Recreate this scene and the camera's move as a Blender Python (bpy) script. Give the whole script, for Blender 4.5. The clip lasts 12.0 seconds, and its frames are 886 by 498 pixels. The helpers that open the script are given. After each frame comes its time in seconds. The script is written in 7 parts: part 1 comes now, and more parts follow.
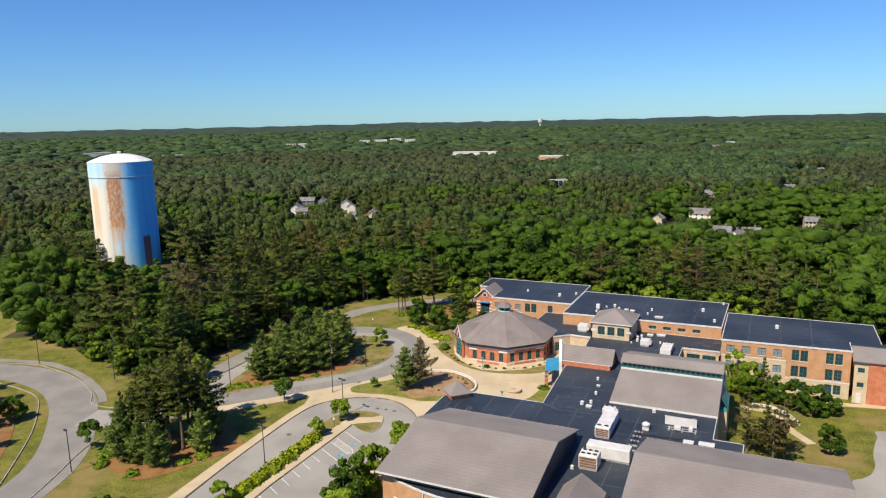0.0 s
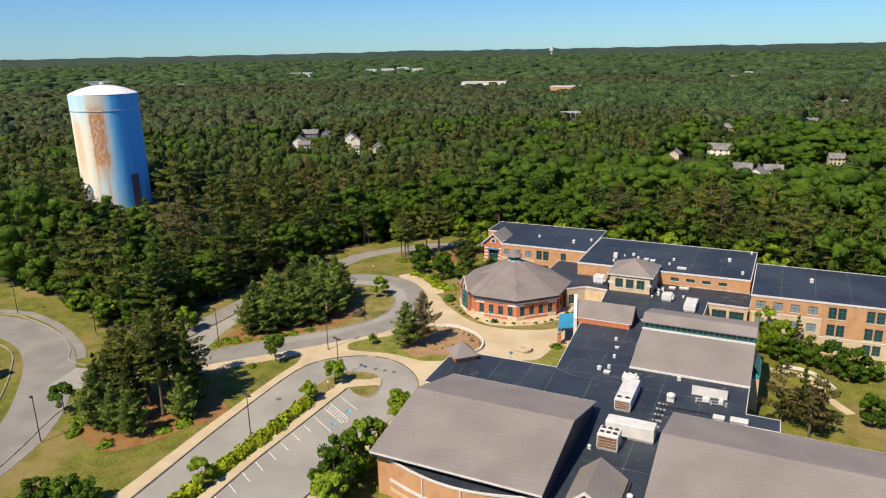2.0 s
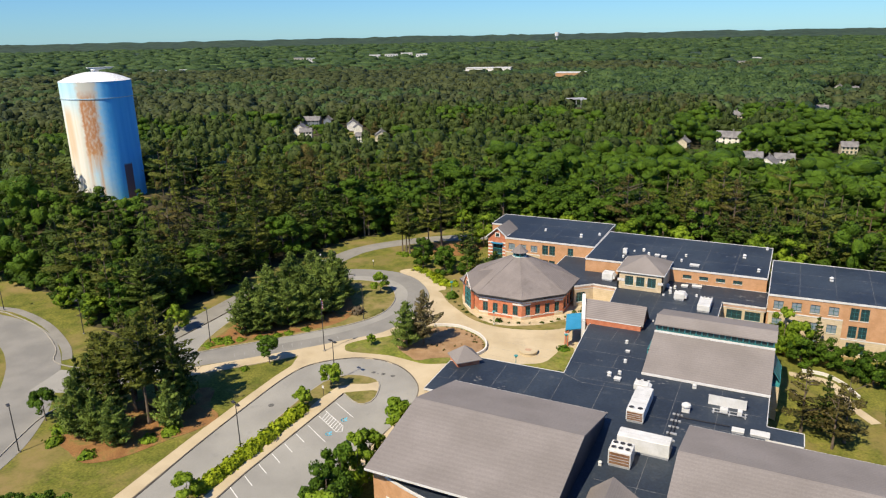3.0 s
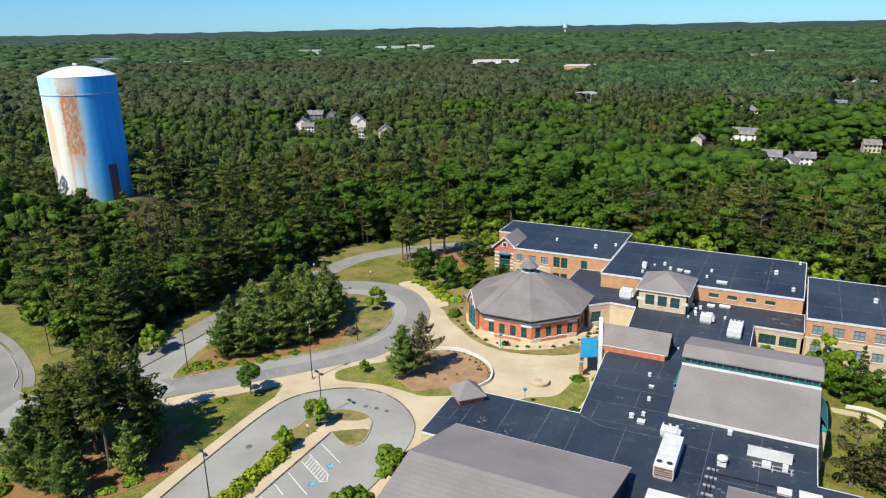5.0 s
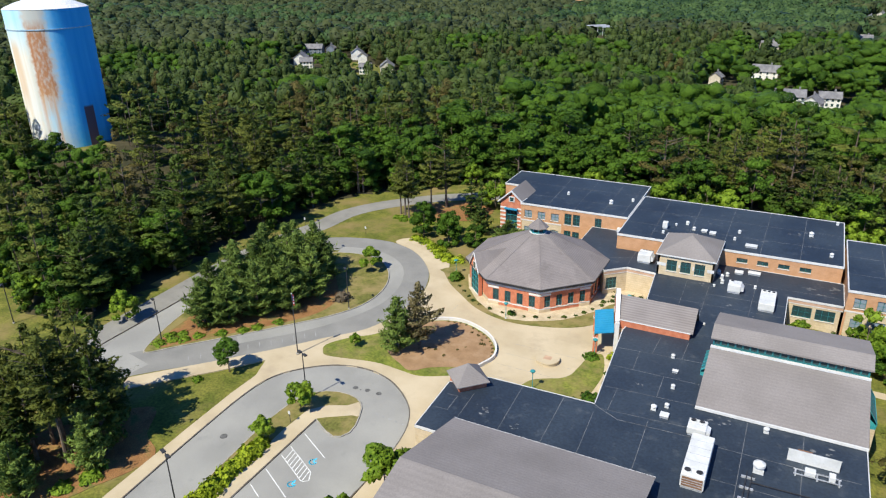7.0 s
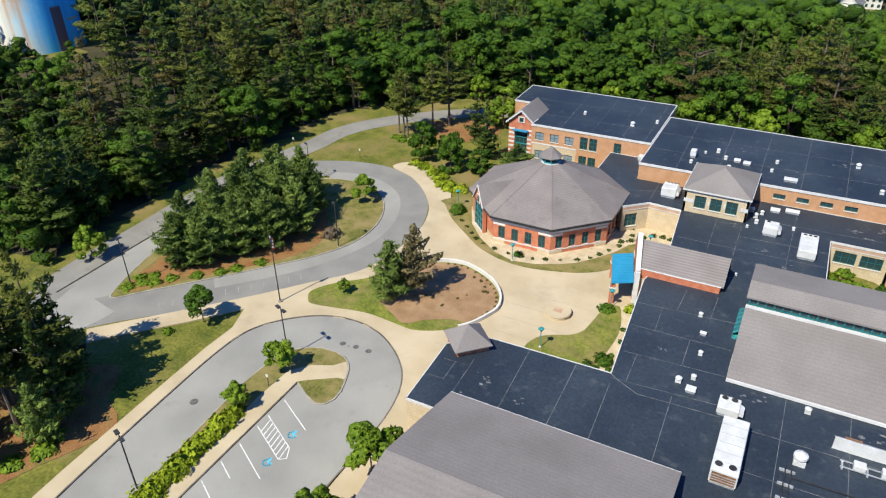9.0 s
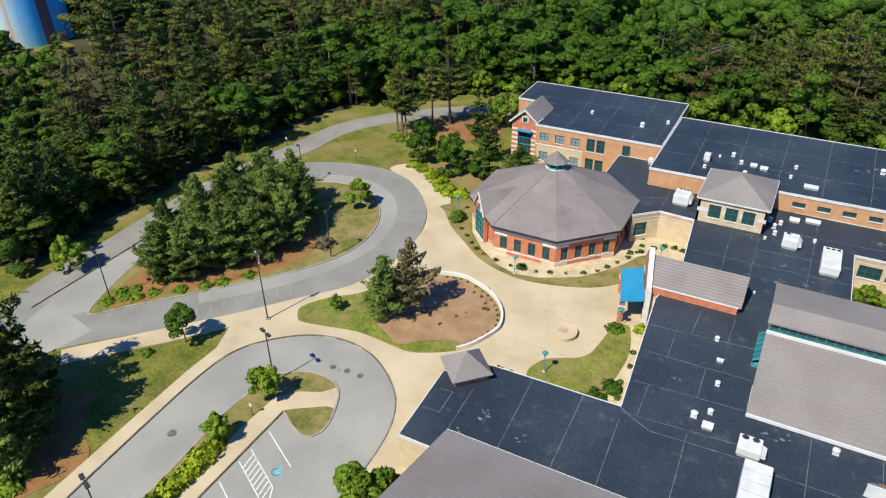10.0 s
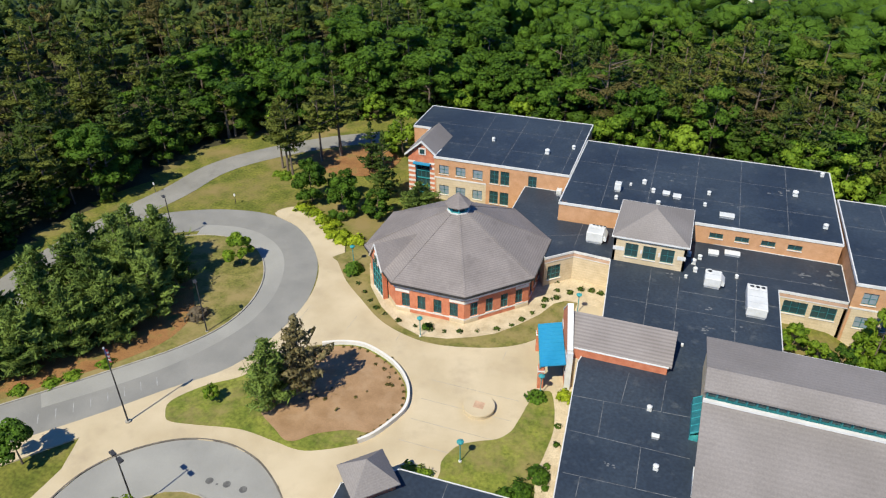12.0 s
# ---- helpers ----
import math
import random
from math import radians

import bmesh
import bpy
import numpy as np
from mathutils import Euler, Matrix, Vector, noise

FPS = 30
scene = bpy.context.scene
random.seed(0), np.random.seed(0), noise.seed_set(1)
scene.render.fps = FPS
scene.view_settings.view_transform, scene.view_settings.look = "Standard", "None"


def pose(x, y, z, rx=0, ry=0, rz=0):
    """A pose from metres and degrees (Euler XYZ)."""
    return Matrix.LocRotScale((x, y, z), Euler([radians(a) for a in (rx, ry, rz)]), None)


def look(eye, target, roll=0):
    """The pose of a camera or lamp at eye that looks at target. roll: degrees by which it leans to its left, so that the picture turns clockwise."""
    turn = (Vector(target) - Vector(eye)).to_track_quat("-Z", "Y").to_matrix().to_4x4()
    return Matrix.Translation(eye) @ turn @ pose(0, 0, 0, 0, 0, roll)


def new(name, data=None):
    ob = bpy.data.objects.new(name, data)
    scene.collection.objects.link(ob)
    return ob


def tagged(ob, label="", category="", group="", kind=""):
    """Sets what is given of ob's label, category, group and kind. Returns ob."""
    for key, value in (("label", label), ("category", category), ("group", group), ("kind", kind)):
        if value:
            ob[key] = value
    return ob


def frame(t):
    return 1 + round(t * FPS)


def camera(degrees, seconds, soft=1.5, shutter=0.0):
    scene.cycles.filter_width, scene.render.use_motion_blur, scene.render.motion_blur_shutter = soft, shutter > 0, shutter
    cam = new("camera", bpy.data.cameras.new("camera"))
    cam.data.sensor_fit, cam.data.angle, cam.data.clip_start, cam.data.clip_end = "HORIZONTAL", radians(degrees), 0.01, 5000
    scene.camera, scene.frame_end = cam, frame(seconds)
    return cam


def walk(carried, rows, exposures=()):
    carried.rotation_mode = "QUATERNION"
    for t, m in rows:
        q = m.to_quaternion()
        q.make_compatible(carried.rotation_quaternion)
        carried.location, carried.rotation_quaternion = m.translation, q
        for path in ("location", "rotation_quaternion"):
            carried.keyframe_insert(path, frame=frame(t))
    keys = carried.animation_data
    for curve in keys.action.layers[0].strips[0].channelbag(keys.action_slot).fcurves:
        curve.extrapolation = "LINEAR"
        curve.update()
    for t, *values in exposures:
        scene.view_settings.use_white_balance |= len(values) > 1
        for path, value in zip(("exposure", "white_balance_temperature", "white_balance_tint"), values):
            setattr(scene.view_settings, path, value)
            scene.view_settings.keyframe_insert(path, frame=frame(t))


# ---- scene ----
cam = camera(64.3, 12.0, 1.2)
PATH = [
    (0, (1.012, 0.645, 54.402), (0.172, 2.423, 54.039), -1.3),
    (0.5, (-0.24, 3.851, 54.458), (-1.079, 5.611, 54.017), -1.4),
    (1, (-1.528, 6.994, 54.521), (-2.369, 8.738, 54.017), -1.3),
    (1.5, (-2.842, 10.053, 54.573), (-3.685, 11.789, 54.046), -1.3),
    (2, (-4.167, 13.12, 54.616), (-5.012, 14.847, 54.065), -1.2),
    (2.5, (-5.438, 16.187, 54.634), (-6.286, 17.905, 54.061), -1.2),
    (4.5, (-10.608, 28.666, 54.812), (-11.469, 30.368, 54.21), -1.1),
    (5, (-11.878, 31.784, 54.822), (-12.743, 33.481, 54.214), -1.1),
    (5.5, (-13.199, 34.901, 54.787), (-14.064, 36.587, 54.148), -1.1),
    (6, (-14.571, 38.007, 54.735), (-15.435, 39.682, 54.065), -1.0),
    (6.5, (-15.847, 41.02, 54.659), (-16.708, 42.68, 53.949), -1.0),
    (6.7, (-16.361, 42.209, 54.638), (-17.218, 43.857, 53.895), -1.0),
    (8.3, (-20.494, 51.867, 54.063), (-21.334, 53.454, 53.183), -0.8),
    (8.5, (-21.006, 53.133, 54.039), (-21.84, 54.699, 53.117), -0.8),
    (9, (-22.297, 56.313, 54.027), (-23.111, 57.823, 52.999), -0.9),
    (9.5, (-23.622, 59.515, 54.043), (-24.431, 61.003, 52.979), -1.0),
    (10, (-24.842, 62.671, 54.047), (-25.656, 64.158, 52.986), -1.0),
    (10.5, (-25.895, 65.871, 54.052), (-26.681, 67.374, 52.991), -1.0),
    (11, (-26.93, 69.093, 54.063), (-27.644, 70.63, 53.001), -0.9),
    (11.5, (-27.949, 72.294, 54.072), (-28.581, 73.867, 53.011), -0.6),
    (12, (-28.94, 75.58, 54.052), (-29.525, 77.172, 52.992), -0.4),
]
walk(cam, [(t, look(eye, target, roll)) for t, eye, target, roll in PATH],
     [(0.0, 0.31, 7150, 17), (1.5, 0.30, 7500, 17), (2.7, 0.36, 7300, 15), (4.5, 0.42, 6500, 12), (6.5, 0.43, 6250, 11), (9.0, 0.40, 6350, 11), (12.0, 0.35, 6400, 10)])

# ---- light ----
SUN_AZ, SUN_EL = 254.5, 51.5          # where the sun stands: degrees from +x, and height
world = bpy.data.worlds.new("sky")
scene.world = world
world.use_nodes = True
wn = world.node_tree.nodes
sky = wn.new("ShaderNodeTexSky")
sky.sky_type, sky.sun_disc = "NISHITA", False
sky.sun_elevation, sky.sun_rotation = radians(SUN_EL), radians(90 - SUN_AZ)
sky.air_density, sky.dust_density, sky.ozone_density = 1.0, 0.0, 1.5
tint = wn.new("ShaderNodeMix")
tint.data_type, tint.blend_type = "RGBA", "MULTIPLY"
tint.inputs["Factor"].default_value, tint.inputs["B"].default_value = 1.0, (0.45, 0.97, 1.74, 1)
world.node_tree.links.new(sky.outputs["Color"], tint.inputs["A"])
world.node_tree.links.new(tint.outputs["Result"], wn["Background"].inputs["Color"])
wn["Background"].inputs["Strength"].default_value = 0.061
sun_data = bpy.data.lights.new("sun", "SUN")
sun_data.energy, sun_data.angle, sun_data.color = 4.9, radians(0.53), (1.0, 0.94, 0.76)
sun = new("sun", sun_data)
sx, sy, sz = (math.cos(radians(SUN_AZ)) * math.cos(radians(SUN_EL)), math.sin(radians(SUN_AZ)) * math.cos(radians(SUN_EL)), math.sin(radians(SUN_EL)))
sun.matrix_basis = look((sx * 200 - 50, sy * 200 + 120, sz * 200), (-50, 120, 0))


# ---- materials ----
def mat(name, dark, light, scale=0.5, rough=0.85, bump=0.15, fine=12.0, metal=0.0, spec=0.3, spread=0.25, stripes=None, stain=None):
    """A worn surface: two tones in large patches, fine grain with relief, perhaps courses along z and large stains."""
    m = bpy.data.materials.new(name)
    m.use_nodes = True
    nt = m.node_tree
    n, l = nt.nodes, nt.links
    b = n["Principled BSDF"]
    geo = n.new("ShaderNodeNewGeometry")
    big = n.new("ShaderNodeTexNoise")
    big.inputs["Scale"].default_value, big.inputs["Detail"].default_value = scale, 5.0
    l.new(geo.outputs["Position"], big.inputs["Vector"])
    small = n.new("ShaderNodeTexNoise")
    small.inputs["Scale"].default_value, small.inputs["Detail"].default_value = fine, 3.0
    l.new(geo.outputs["Position"], small.inputs["Vector"])
    ramp = n.new("ShaderNodeMapRange")
    ramp.inputs["From Min"].default_value, ramp.inputs["From Max"].default_value = 0.35, 0.65
    l.new(big.outputs["Fac"], ramp.inputs["Value"])
    mix = n.new("ShaderNodeMix")
    mix.data_type = "RGBA"
    mix.inputs["A"].default_value, mix.inputs["B"].default_value = (*dark, 1), (*light, 1)
    l.new(ramp.outputs["Result"], mix.inputs["Factor"])
    colour = mix.outputs["Result"]
    vary = n.new("ShaderNodeMapRange")
    vary.inputs["From Min"].default_value, vary.inputs["From Max"].default_value = 0.3, 0.7
    vary.inputs["To Min"].default_value, vary.inputs["To Max"].default_value = 1 - spread, 1 + spread
    l.new(small.outputs["Fac"], vary.inputs["Value"])
    mul = n.new("ShaderNodeVectorMath")
    mul.operation = "SCALE"
    l.new(colour, mul.inputs[0])
    l.new(vary.outputs["Result"], mul.inputs["Scale"])
    colour = mul.outputs["Vector"]
    height = small.outputs["Fac"]
    if stripes:
        period, depth = stripes
        sep = n.new("ShaderNodeSeparateXYZ")
        l.new(geo.outputs["Position"], sep.inputs[0])
        frac = n.new("ShaderNodeMath")
        frac.operation = "PINGPONG"
        frac.inputs[1].default_value = period / 2
        l.new(sep.outputs["Z"], frac.inputs[0])
        band = n.new("ShaderNodeMapRange")
        band.inputs["From Max"].default_value = period / 2
        band.inputs["To Min"].default_value, band.inputs["To Max"].default_value = 1 - depth, 1 + depth
        l.new(frac.outputs[0], band.inputs["Value"])
        mul2 = n.new("ShaderNodeVectorMath")
        mul2.operation = "SCALE"
        l.new(colour, mul2.inputs[0])
        l.new(band.outputs["Result"], mul2.inputs["Scale"])
        colour = mul2.outputs["Vector"]
    if stain:
        tone, size, low, high = stain
        sn = n.new("ShaderNodeTexNoise")
        sn.inputs["Scale"].default_value, sn.inputs["Detail"].default_value, sn.inputs["Roughness"].default_value = size, 8.0, 0.65
        l.new(geo.outputs["Position"], sn.inputs["Vector"])
        sr = n.new("ShaderNodeMapRange")
        sr.inputs["From Min"].default_value, sr.inputs["From Max"].default_value = low, high
        l.new(sn.outputs["Fac"], sr.inputs["Value"])
        sm = n.new("ShaderNodeMix")
        sm.data_type = "RGBA"
        sm.inputs["B"].default_value = (*tone, 1)
        l.new(sr.outputs["Result"], sm.inputs["Factor"])
        l.new(colour, sm.inputs["A"])
        colour = sm.outputs["Result"]
    l.new(colour, b.inputs["Base Color"])
    bp = n.new("ShaderNodeBump")
    bp.inputs["Strength"].default_value, bp.inputs["Distance"].default_value = bump, 0.05
    l.new(height, bp.inputs["Height"])
    l.new(bp.outputs["Normal"], b.inputs["Normal"])
    b.inputs["Roughness"].default_value, b.inputs["Metallic"].default_value = rough, metal
    b.inputs["Specular IOR Level"].default_value = spec
    return m


def leaf_mat(name, dark, light, patch=0.12, gap=0.44, grain=1.9):
    """Foliage: differs from tree to tree (object), from patch to patch and from leaf clump to leaf clump."""
    m = bpy.data.materials.new(name)
    m.use_nodes = True
    nt = m.node_tree
    n, l = nt.nodes, nt.links
    b = n["Principled BSDF"]
    geo = n.new("ShaderNodeNewGeometry")
    info = n.new("ShaderNodeObjectInfo")
    noise_t = n.new("ShaderNodeTexNoise")
    noise_t.inputs["Scale"].default_value, noise_t.inputs["Detail"].default_value = patch, 2.0
    l.new(geo.outputs["Position"], noise_t.inputs["Vector"])
    spread = n.new("ShaderNodeMapRange")
    spread.inputs["From Min"].default_value, spread.inputs["From Max"].default_value = 0.3, 0.7
    l.new(noise_t.outputs["Fac"], spread.inputs["Value"])
    add = n.new("ShaderNodeMath")
    add.operation = "MULTIPLY_ADD"
    add.inputs[1].default_value = 0.45
    l.new(geo.outputs["Random Per Island"], add.inputs[0])
    half = n.new("ShaderNodeMath")
    half.operation = "MULTIPLY_ADD"
    half.inputs[1].default_value, half.inputs[2].default_value = 0.35, -0.12
    l.new(info.outputs["Random"], half.inputs[0])
    add2 = n.new("ShaderNodeMath")
    add2.operation = "MULTIPLY_ADD"
    add2.inputs[1].default_value = 0.45
    l.new(spread.outputs["Result"], add2.inputs[0])
    l.new(half.outputs[0], add2.inputs[2])
    l.new(add2.outputs[0], add.inputs[2])
    mix = n.new("ShaderNodeMix")
    mix.data_type = "RGBA"
    mix.inputs["A"].default_value, mix.inputs["B"].default_value = (*dark, 1), (*light, 1)
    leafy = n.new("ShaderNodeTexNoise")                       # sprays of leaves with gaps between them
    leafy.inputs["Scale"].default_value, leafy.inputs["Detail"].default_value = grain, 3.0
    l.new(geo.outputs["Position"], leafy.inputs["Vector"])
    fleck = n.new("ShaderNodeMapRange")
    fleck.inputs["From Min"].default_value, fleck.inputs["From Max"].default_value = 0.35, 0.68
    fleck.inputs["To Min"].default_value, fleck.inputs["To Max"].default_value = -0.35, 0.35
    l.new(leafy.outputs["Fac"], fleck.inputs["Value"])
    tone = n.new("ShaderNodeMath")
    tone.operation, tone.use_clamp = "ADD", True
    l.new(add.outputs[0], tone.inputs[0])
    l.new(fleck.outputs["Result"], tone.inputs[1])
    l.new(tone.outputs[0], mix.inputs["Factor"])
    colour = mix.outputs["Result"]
    l.new(colour, b.inputs["Base Color"])
    b.inputs["Roughness"].default_value = 0.6
    b.inputs["Specular IOR Level"].default_value = 0.15
    tr = n.new("ShaderNodeBsdfTranslucent")
    l.new(colour, tr.inputs["Color"])
    ms = n.new("ShaderNodeMixShader")
    ms.inputs["Fac"].default_value = 0.20
    l.new(b.outputs["BSDF"], ms.inputs[1])
    l.new(tr.outputs["BSDF"], ms.inputs[2])
    relief = n.new("ShaderNodeBump")
    relief.inputs["Strength"].default_value, relief.inputs["Distance"].default_value = 0.9, 0.35
    l.new(leafy.outputs["Fac"], relief.inputs["Height"])
    l.new(relief.outputs["Normal"], b.inputs["Normal"])
    surface = ms.outputs["Shader"]
    if gap:
        hole = n.new("ShaderNodeMath")
        hole.operation = "LESS_THAN"
        hole.inputs[1].default_value = gap
        l.new(leafy.outputs["Fac"], hole.inputs[0])
        clear = n.new("ShaderNodeBsdfTransparent")
        cut = n.new("ShaderNodeMixShader")
        l.new(hole.outputs[0], cut.inputs["Fac"])
        l.new(surface, cut.inputs[1])
        l.new(clear.outputs["BSDF"], cut.inputs[2])
        surface = cut.outputs["Shader"]
    l.new(surface, n["Material Output"].inputs["Surface"])
    return m


def glass_mat(name, tint, rough=0.05):
    m = bpy.data.materials.new(name)
    m.use_nodes = True
    b = m.node_tree.nodes["Principled BSDF"]
    b.inputs["Base Color"].default_value = (*tint, 1)
    b.inputs["Roughness"].default_value = rough
    b.inputs["Transmission Weight"].default_value = 0.3
    b.inputs["IOR"].default_value = 1.45
    return m


M_GRASS = mat("grass_turf", (0.088, 0.104, 0.013), (0.165, 0.162, 0.028), 0.35, 0.95, 0.5, 2.6, spread=0.35, stain=((0.225, 0.17, 0.065), 0.09, 0.48, 0.66))
M_LAWN = mat("lawn_turf", (0.098, 0.128, 0.016), (0.182, 0.196, 0.032), 0.4, 0.95, 0.5, 3.0, spread=0.32, stain=((0.25, 0.195, 0.08), 0.16, 0.46, 0.66))
M_DRY_LAWN = mat("dry_turf", (0.118, 0.120, 0.026), (0.195, 0.175, 0.05), 0.4, 0.95, 0.5, 3.0, spread=0.3, stain=((0.25, 0.195, 0.08), 0.2, 0.42, 0.62))
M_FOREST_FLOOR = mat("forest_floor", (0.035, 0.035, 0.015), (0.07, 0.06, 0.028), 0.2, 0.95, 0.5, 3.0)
M_MULCH = mat("bark_mulch", (0.25, 0.152, 0.078), (0.325, 0.205, 0.112), 0.5, 0.95, 0.35, 9.0, spread=0.12, stain=((0.37, 0.255, 0.155), 0.3, 0.5, 0.75))
M_NEEDLES = mat("pine_needle_litter", (0.20, 0.095, 0.035), (0.30, 0.16, 0.06), 0.35, 0.95, 0.6, 8.0, spread=0.35, stain=((0.11, 0.12, 0.03), 0.35, 0.52, 0.66))
M_ASPHALT = mat("aged_asphalt", (0.250, 0.246, 0.228), (0.318, 0.312, 0.286), 0.12, 0.9, 0.2, 25.0, spread=0.12, stain=((0.19, 0.192, 0.185), 0.35, 0.6, 0.85))
M_ASPHALT_DARK = mat("newer_asphalt", (0.195, 0.192, 0.180), (0.246, 0.240, 0.222), 0.2, 0.9, 0.2, 25.0, spread=0.12)
M_ASPHALT_WARM = mat("brownish_asphalt", (0.205, 0.198, 0.176), (0.255, 0.246, 0.222), 0.2, 0.9, 0.2, 25.0, spread=0.12, stain=((0.16, 0.155, 0.14), 0.3, 0.56, 0.8))
M_CONCRETE = mat("tan_concrete", (0.435, 0.355, 0.232), (0.52, 0.435, 0.298), 0.18, 0.9, 0.12, 15.0, spread=0.08, stain=((0.37, 0.30, 0.205), 0.22, 0.52, 0.8))
M_GRAVEL = mat("pale_gravel", (0.42, 0.34, 0.22), (0.55, 0.46, 0.32), 0.6, 0.95, 0.5, 9.0, spread=0.2)
M_KERB = mat("concrete_kerb", (0.27, 0.255, 0.22), (0.37, 0.345, 0.30), 0.8, 0.9, 0.2, 15.0)
M_KERB_DARK = mat("dark_kerb", (0.10, 0.085, 0.07), (0.17, 0.15, 0.125), 0.8, 0.9, 0.2, 15.0)
M_WHITE_STONE = mat("pale_cast_stone", (0.58, 0.56, 0.52), (0.68, 0.66, 0.62), 0.7, 0.8, 0.1, 20.0, spread=0.06)
M_PAINT = mat("road_paint", (0.62, 0.62, 0.60), (0.75, 0.75, 0.73), 1.5, 0.7, 0.1, 20.0, stain=((0.36, 0.36, 0.36), 1.6, 0.55, 0.7))
M_BLUE_PAINT = mat("blue_road_paint", (0.06, 0.42, 0.62), (0.10, 0.52, 0.72), 1.5, 0.7, 0.1, 20.0)
M_MEMBRANE = mat("dark_roof_membrane", (0.020, 0.029, 0.044), (0.036, 0.049, 0.066), 0.10, 0.55, 0.1, 3.0, spread=0.2, spec=0.35, stain=((0.085, 0.096, 0.106), 0.7, 0.57, 0.82))
M_SEAM = mat("membrane_seam", (0.10, 0.108, 0.118), (0.19, 0.195, 0.20), 1.0, 0.7, 0.1, 8.0, stain=((0.05, 0.052, 0.06), 0.9, 0.5, 0.65))
M_SHINGLE = mat("grey_brown_shingle", (0.195, 0.177, 0.168), (0.236, 0.215, 0.206), 0.16, 0.95, 0.3, 6.0, spread=0.10, stripes=(0.14, 0.045))
M_SHINGLE_OCT = mat("grey_shingle", (0.185, 0.164, 0.158), (0.225, 0.200, 0.192), 0.25, 0.95, 0.3, 6.0, spread=0.12, stripes=(0.14, 0.13), stain=((0.15, 0.132, 0.126), 0.4, 0.55, 0.75))
M_SHINGLE_STEEP = mat("mauve_grey_shingle", (0.185, 0.165, 0.160), (0.222, 0.200, 0.194), 0.3, 0.95, 0.3, 9.0, spread=0.07, stripes=(0.24, 0.18))
M_RED_BRICK = mat("red_brick", (0.45, 0.145, 0.075), (0.55, 0.21, 0.115), 1.2, 0.9, 0.25, 14.0, spread=0.2, stripes=(0.16, 0.06))
M_ORANGE_BRICK = mat("orange_brick", (0.45, 0.245, 0.125), (0.53, 0.30, 0.165), 0.9, 0.9, 0.25, 14.0, spread=0.15, stripes=(0.16, 0.05))
M_BUFF = mat("buff_block", (0.50, 0.40, 0.26), (0.58, 0.48, 0.33), 0.8, 0.9, 0.2, 9.0, spread=0.12, stripes=(0.4, 0.05))
M_TRIM = mat("white_trim", (0.54, 0.54, 0.53), (0.64, 0.64, 0.63), 0.8, 0.5, 0.05, 10.0, spread=0.05)
M_WHITE_METAL = mat("white_painted_metal", (0.54, 0.55, 0.54), (0.64, 0.65, 0.65), 0.7, 0.45, 0.05, 6.0, spread=0.05, stain=((0.50, 0.46, 0.40), 0.9, 0.62, 0.85))
M_GREY_METAL = mat("galvanised_metal", (0.38, 0.40, 0.43), (0.52, 0.54, 0.57), 0.9, 0.45, 0.05, 8.0, metal=0.4)
M_RUST = mat("rusty_grille", (0.16, 0.08, 0.04), (0.26, 0.15, 0.09), 2.0, 0.8, 0.2, 12.0)
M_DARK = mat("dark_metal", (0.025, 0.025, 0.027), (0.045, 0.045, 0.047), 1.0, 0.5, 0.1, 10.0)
M_TEAL = mat("teal_painted_metal", (0.03, 0.22, 0.24), (0.05, 0.29, 0.31), 1.0, 0.4, 0.05, 8.0)
M_FRAME = mat("dark_teal_frame", (0.018, 0.12, 0.135), (0.03, 0.165, 0.18), 1.0, 0.4, 0.05, 8.0)
M_BLUE_ROOF = mat("blue_standing_seam", (0.02, 0.225, 0.40), (0.03, 0.26, 0.45), 0.3, 0.45, 0.03, 3.0, spread=0.05)
M_GLASS = glass_mat("teal_glass", (0.035, 0.08, 0.085))
M_GLASS_PALE = glass_mat("glass_over_pale_blinds", (0.30, 0.37, 0.42))
M_ROOM = mat("unlit_room_tone", (0.015, 0.022, 0.024), (0.03, 0.04, 0.042), 0.5, 0.9, 0.0)
M_BARK = mat("tree_bark", (0.10, 0.075, 0.055), (0.19, 0.15, 0.115), 0.8, 0.95, 0.6, 6.0)
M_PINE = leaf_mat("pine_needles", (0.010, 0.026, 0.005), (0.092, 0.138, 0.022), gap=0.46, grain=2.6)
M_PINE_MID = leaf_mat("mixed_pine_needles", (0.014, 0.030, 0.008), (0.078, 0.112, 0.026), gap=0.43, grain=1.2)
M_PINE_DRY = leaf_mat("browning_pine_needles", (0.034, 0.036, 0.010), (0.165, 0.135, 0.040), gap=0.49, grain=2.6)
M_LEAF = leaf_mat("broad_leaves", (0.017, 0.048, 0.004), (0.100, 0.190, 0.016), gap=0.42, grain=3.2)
# darker copy of the broad leaves, with the wood edge's shade in its colour
M_LEAF_SHADED = leaf_mat("shade_toned_leaves", (0.010, 0.028, 0.003), (0.072, 0.135, 0.012), gap=0.42, grain=2.3)
# far foliage: distance haze is put into the bluish, muted base colour
M_LEAF_HAZED = leaf_mat("hazed_broad_leaves", (0.012, 0.034, 0.012), (0.088, 0.146, 0.046), patch=0.02, gap=0.40, grain=0.5)
M_PINE_HAZED = leaf_mat("hazed_pine_needles", (0.013, 0.026, 0.011), (0.076, 0.094, 0.034), patch=0.02, gap=0.41, grain=0.5)
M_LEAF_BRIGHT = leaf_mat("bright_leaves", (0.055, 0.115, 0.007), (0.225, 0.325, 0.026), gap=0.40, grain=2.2)
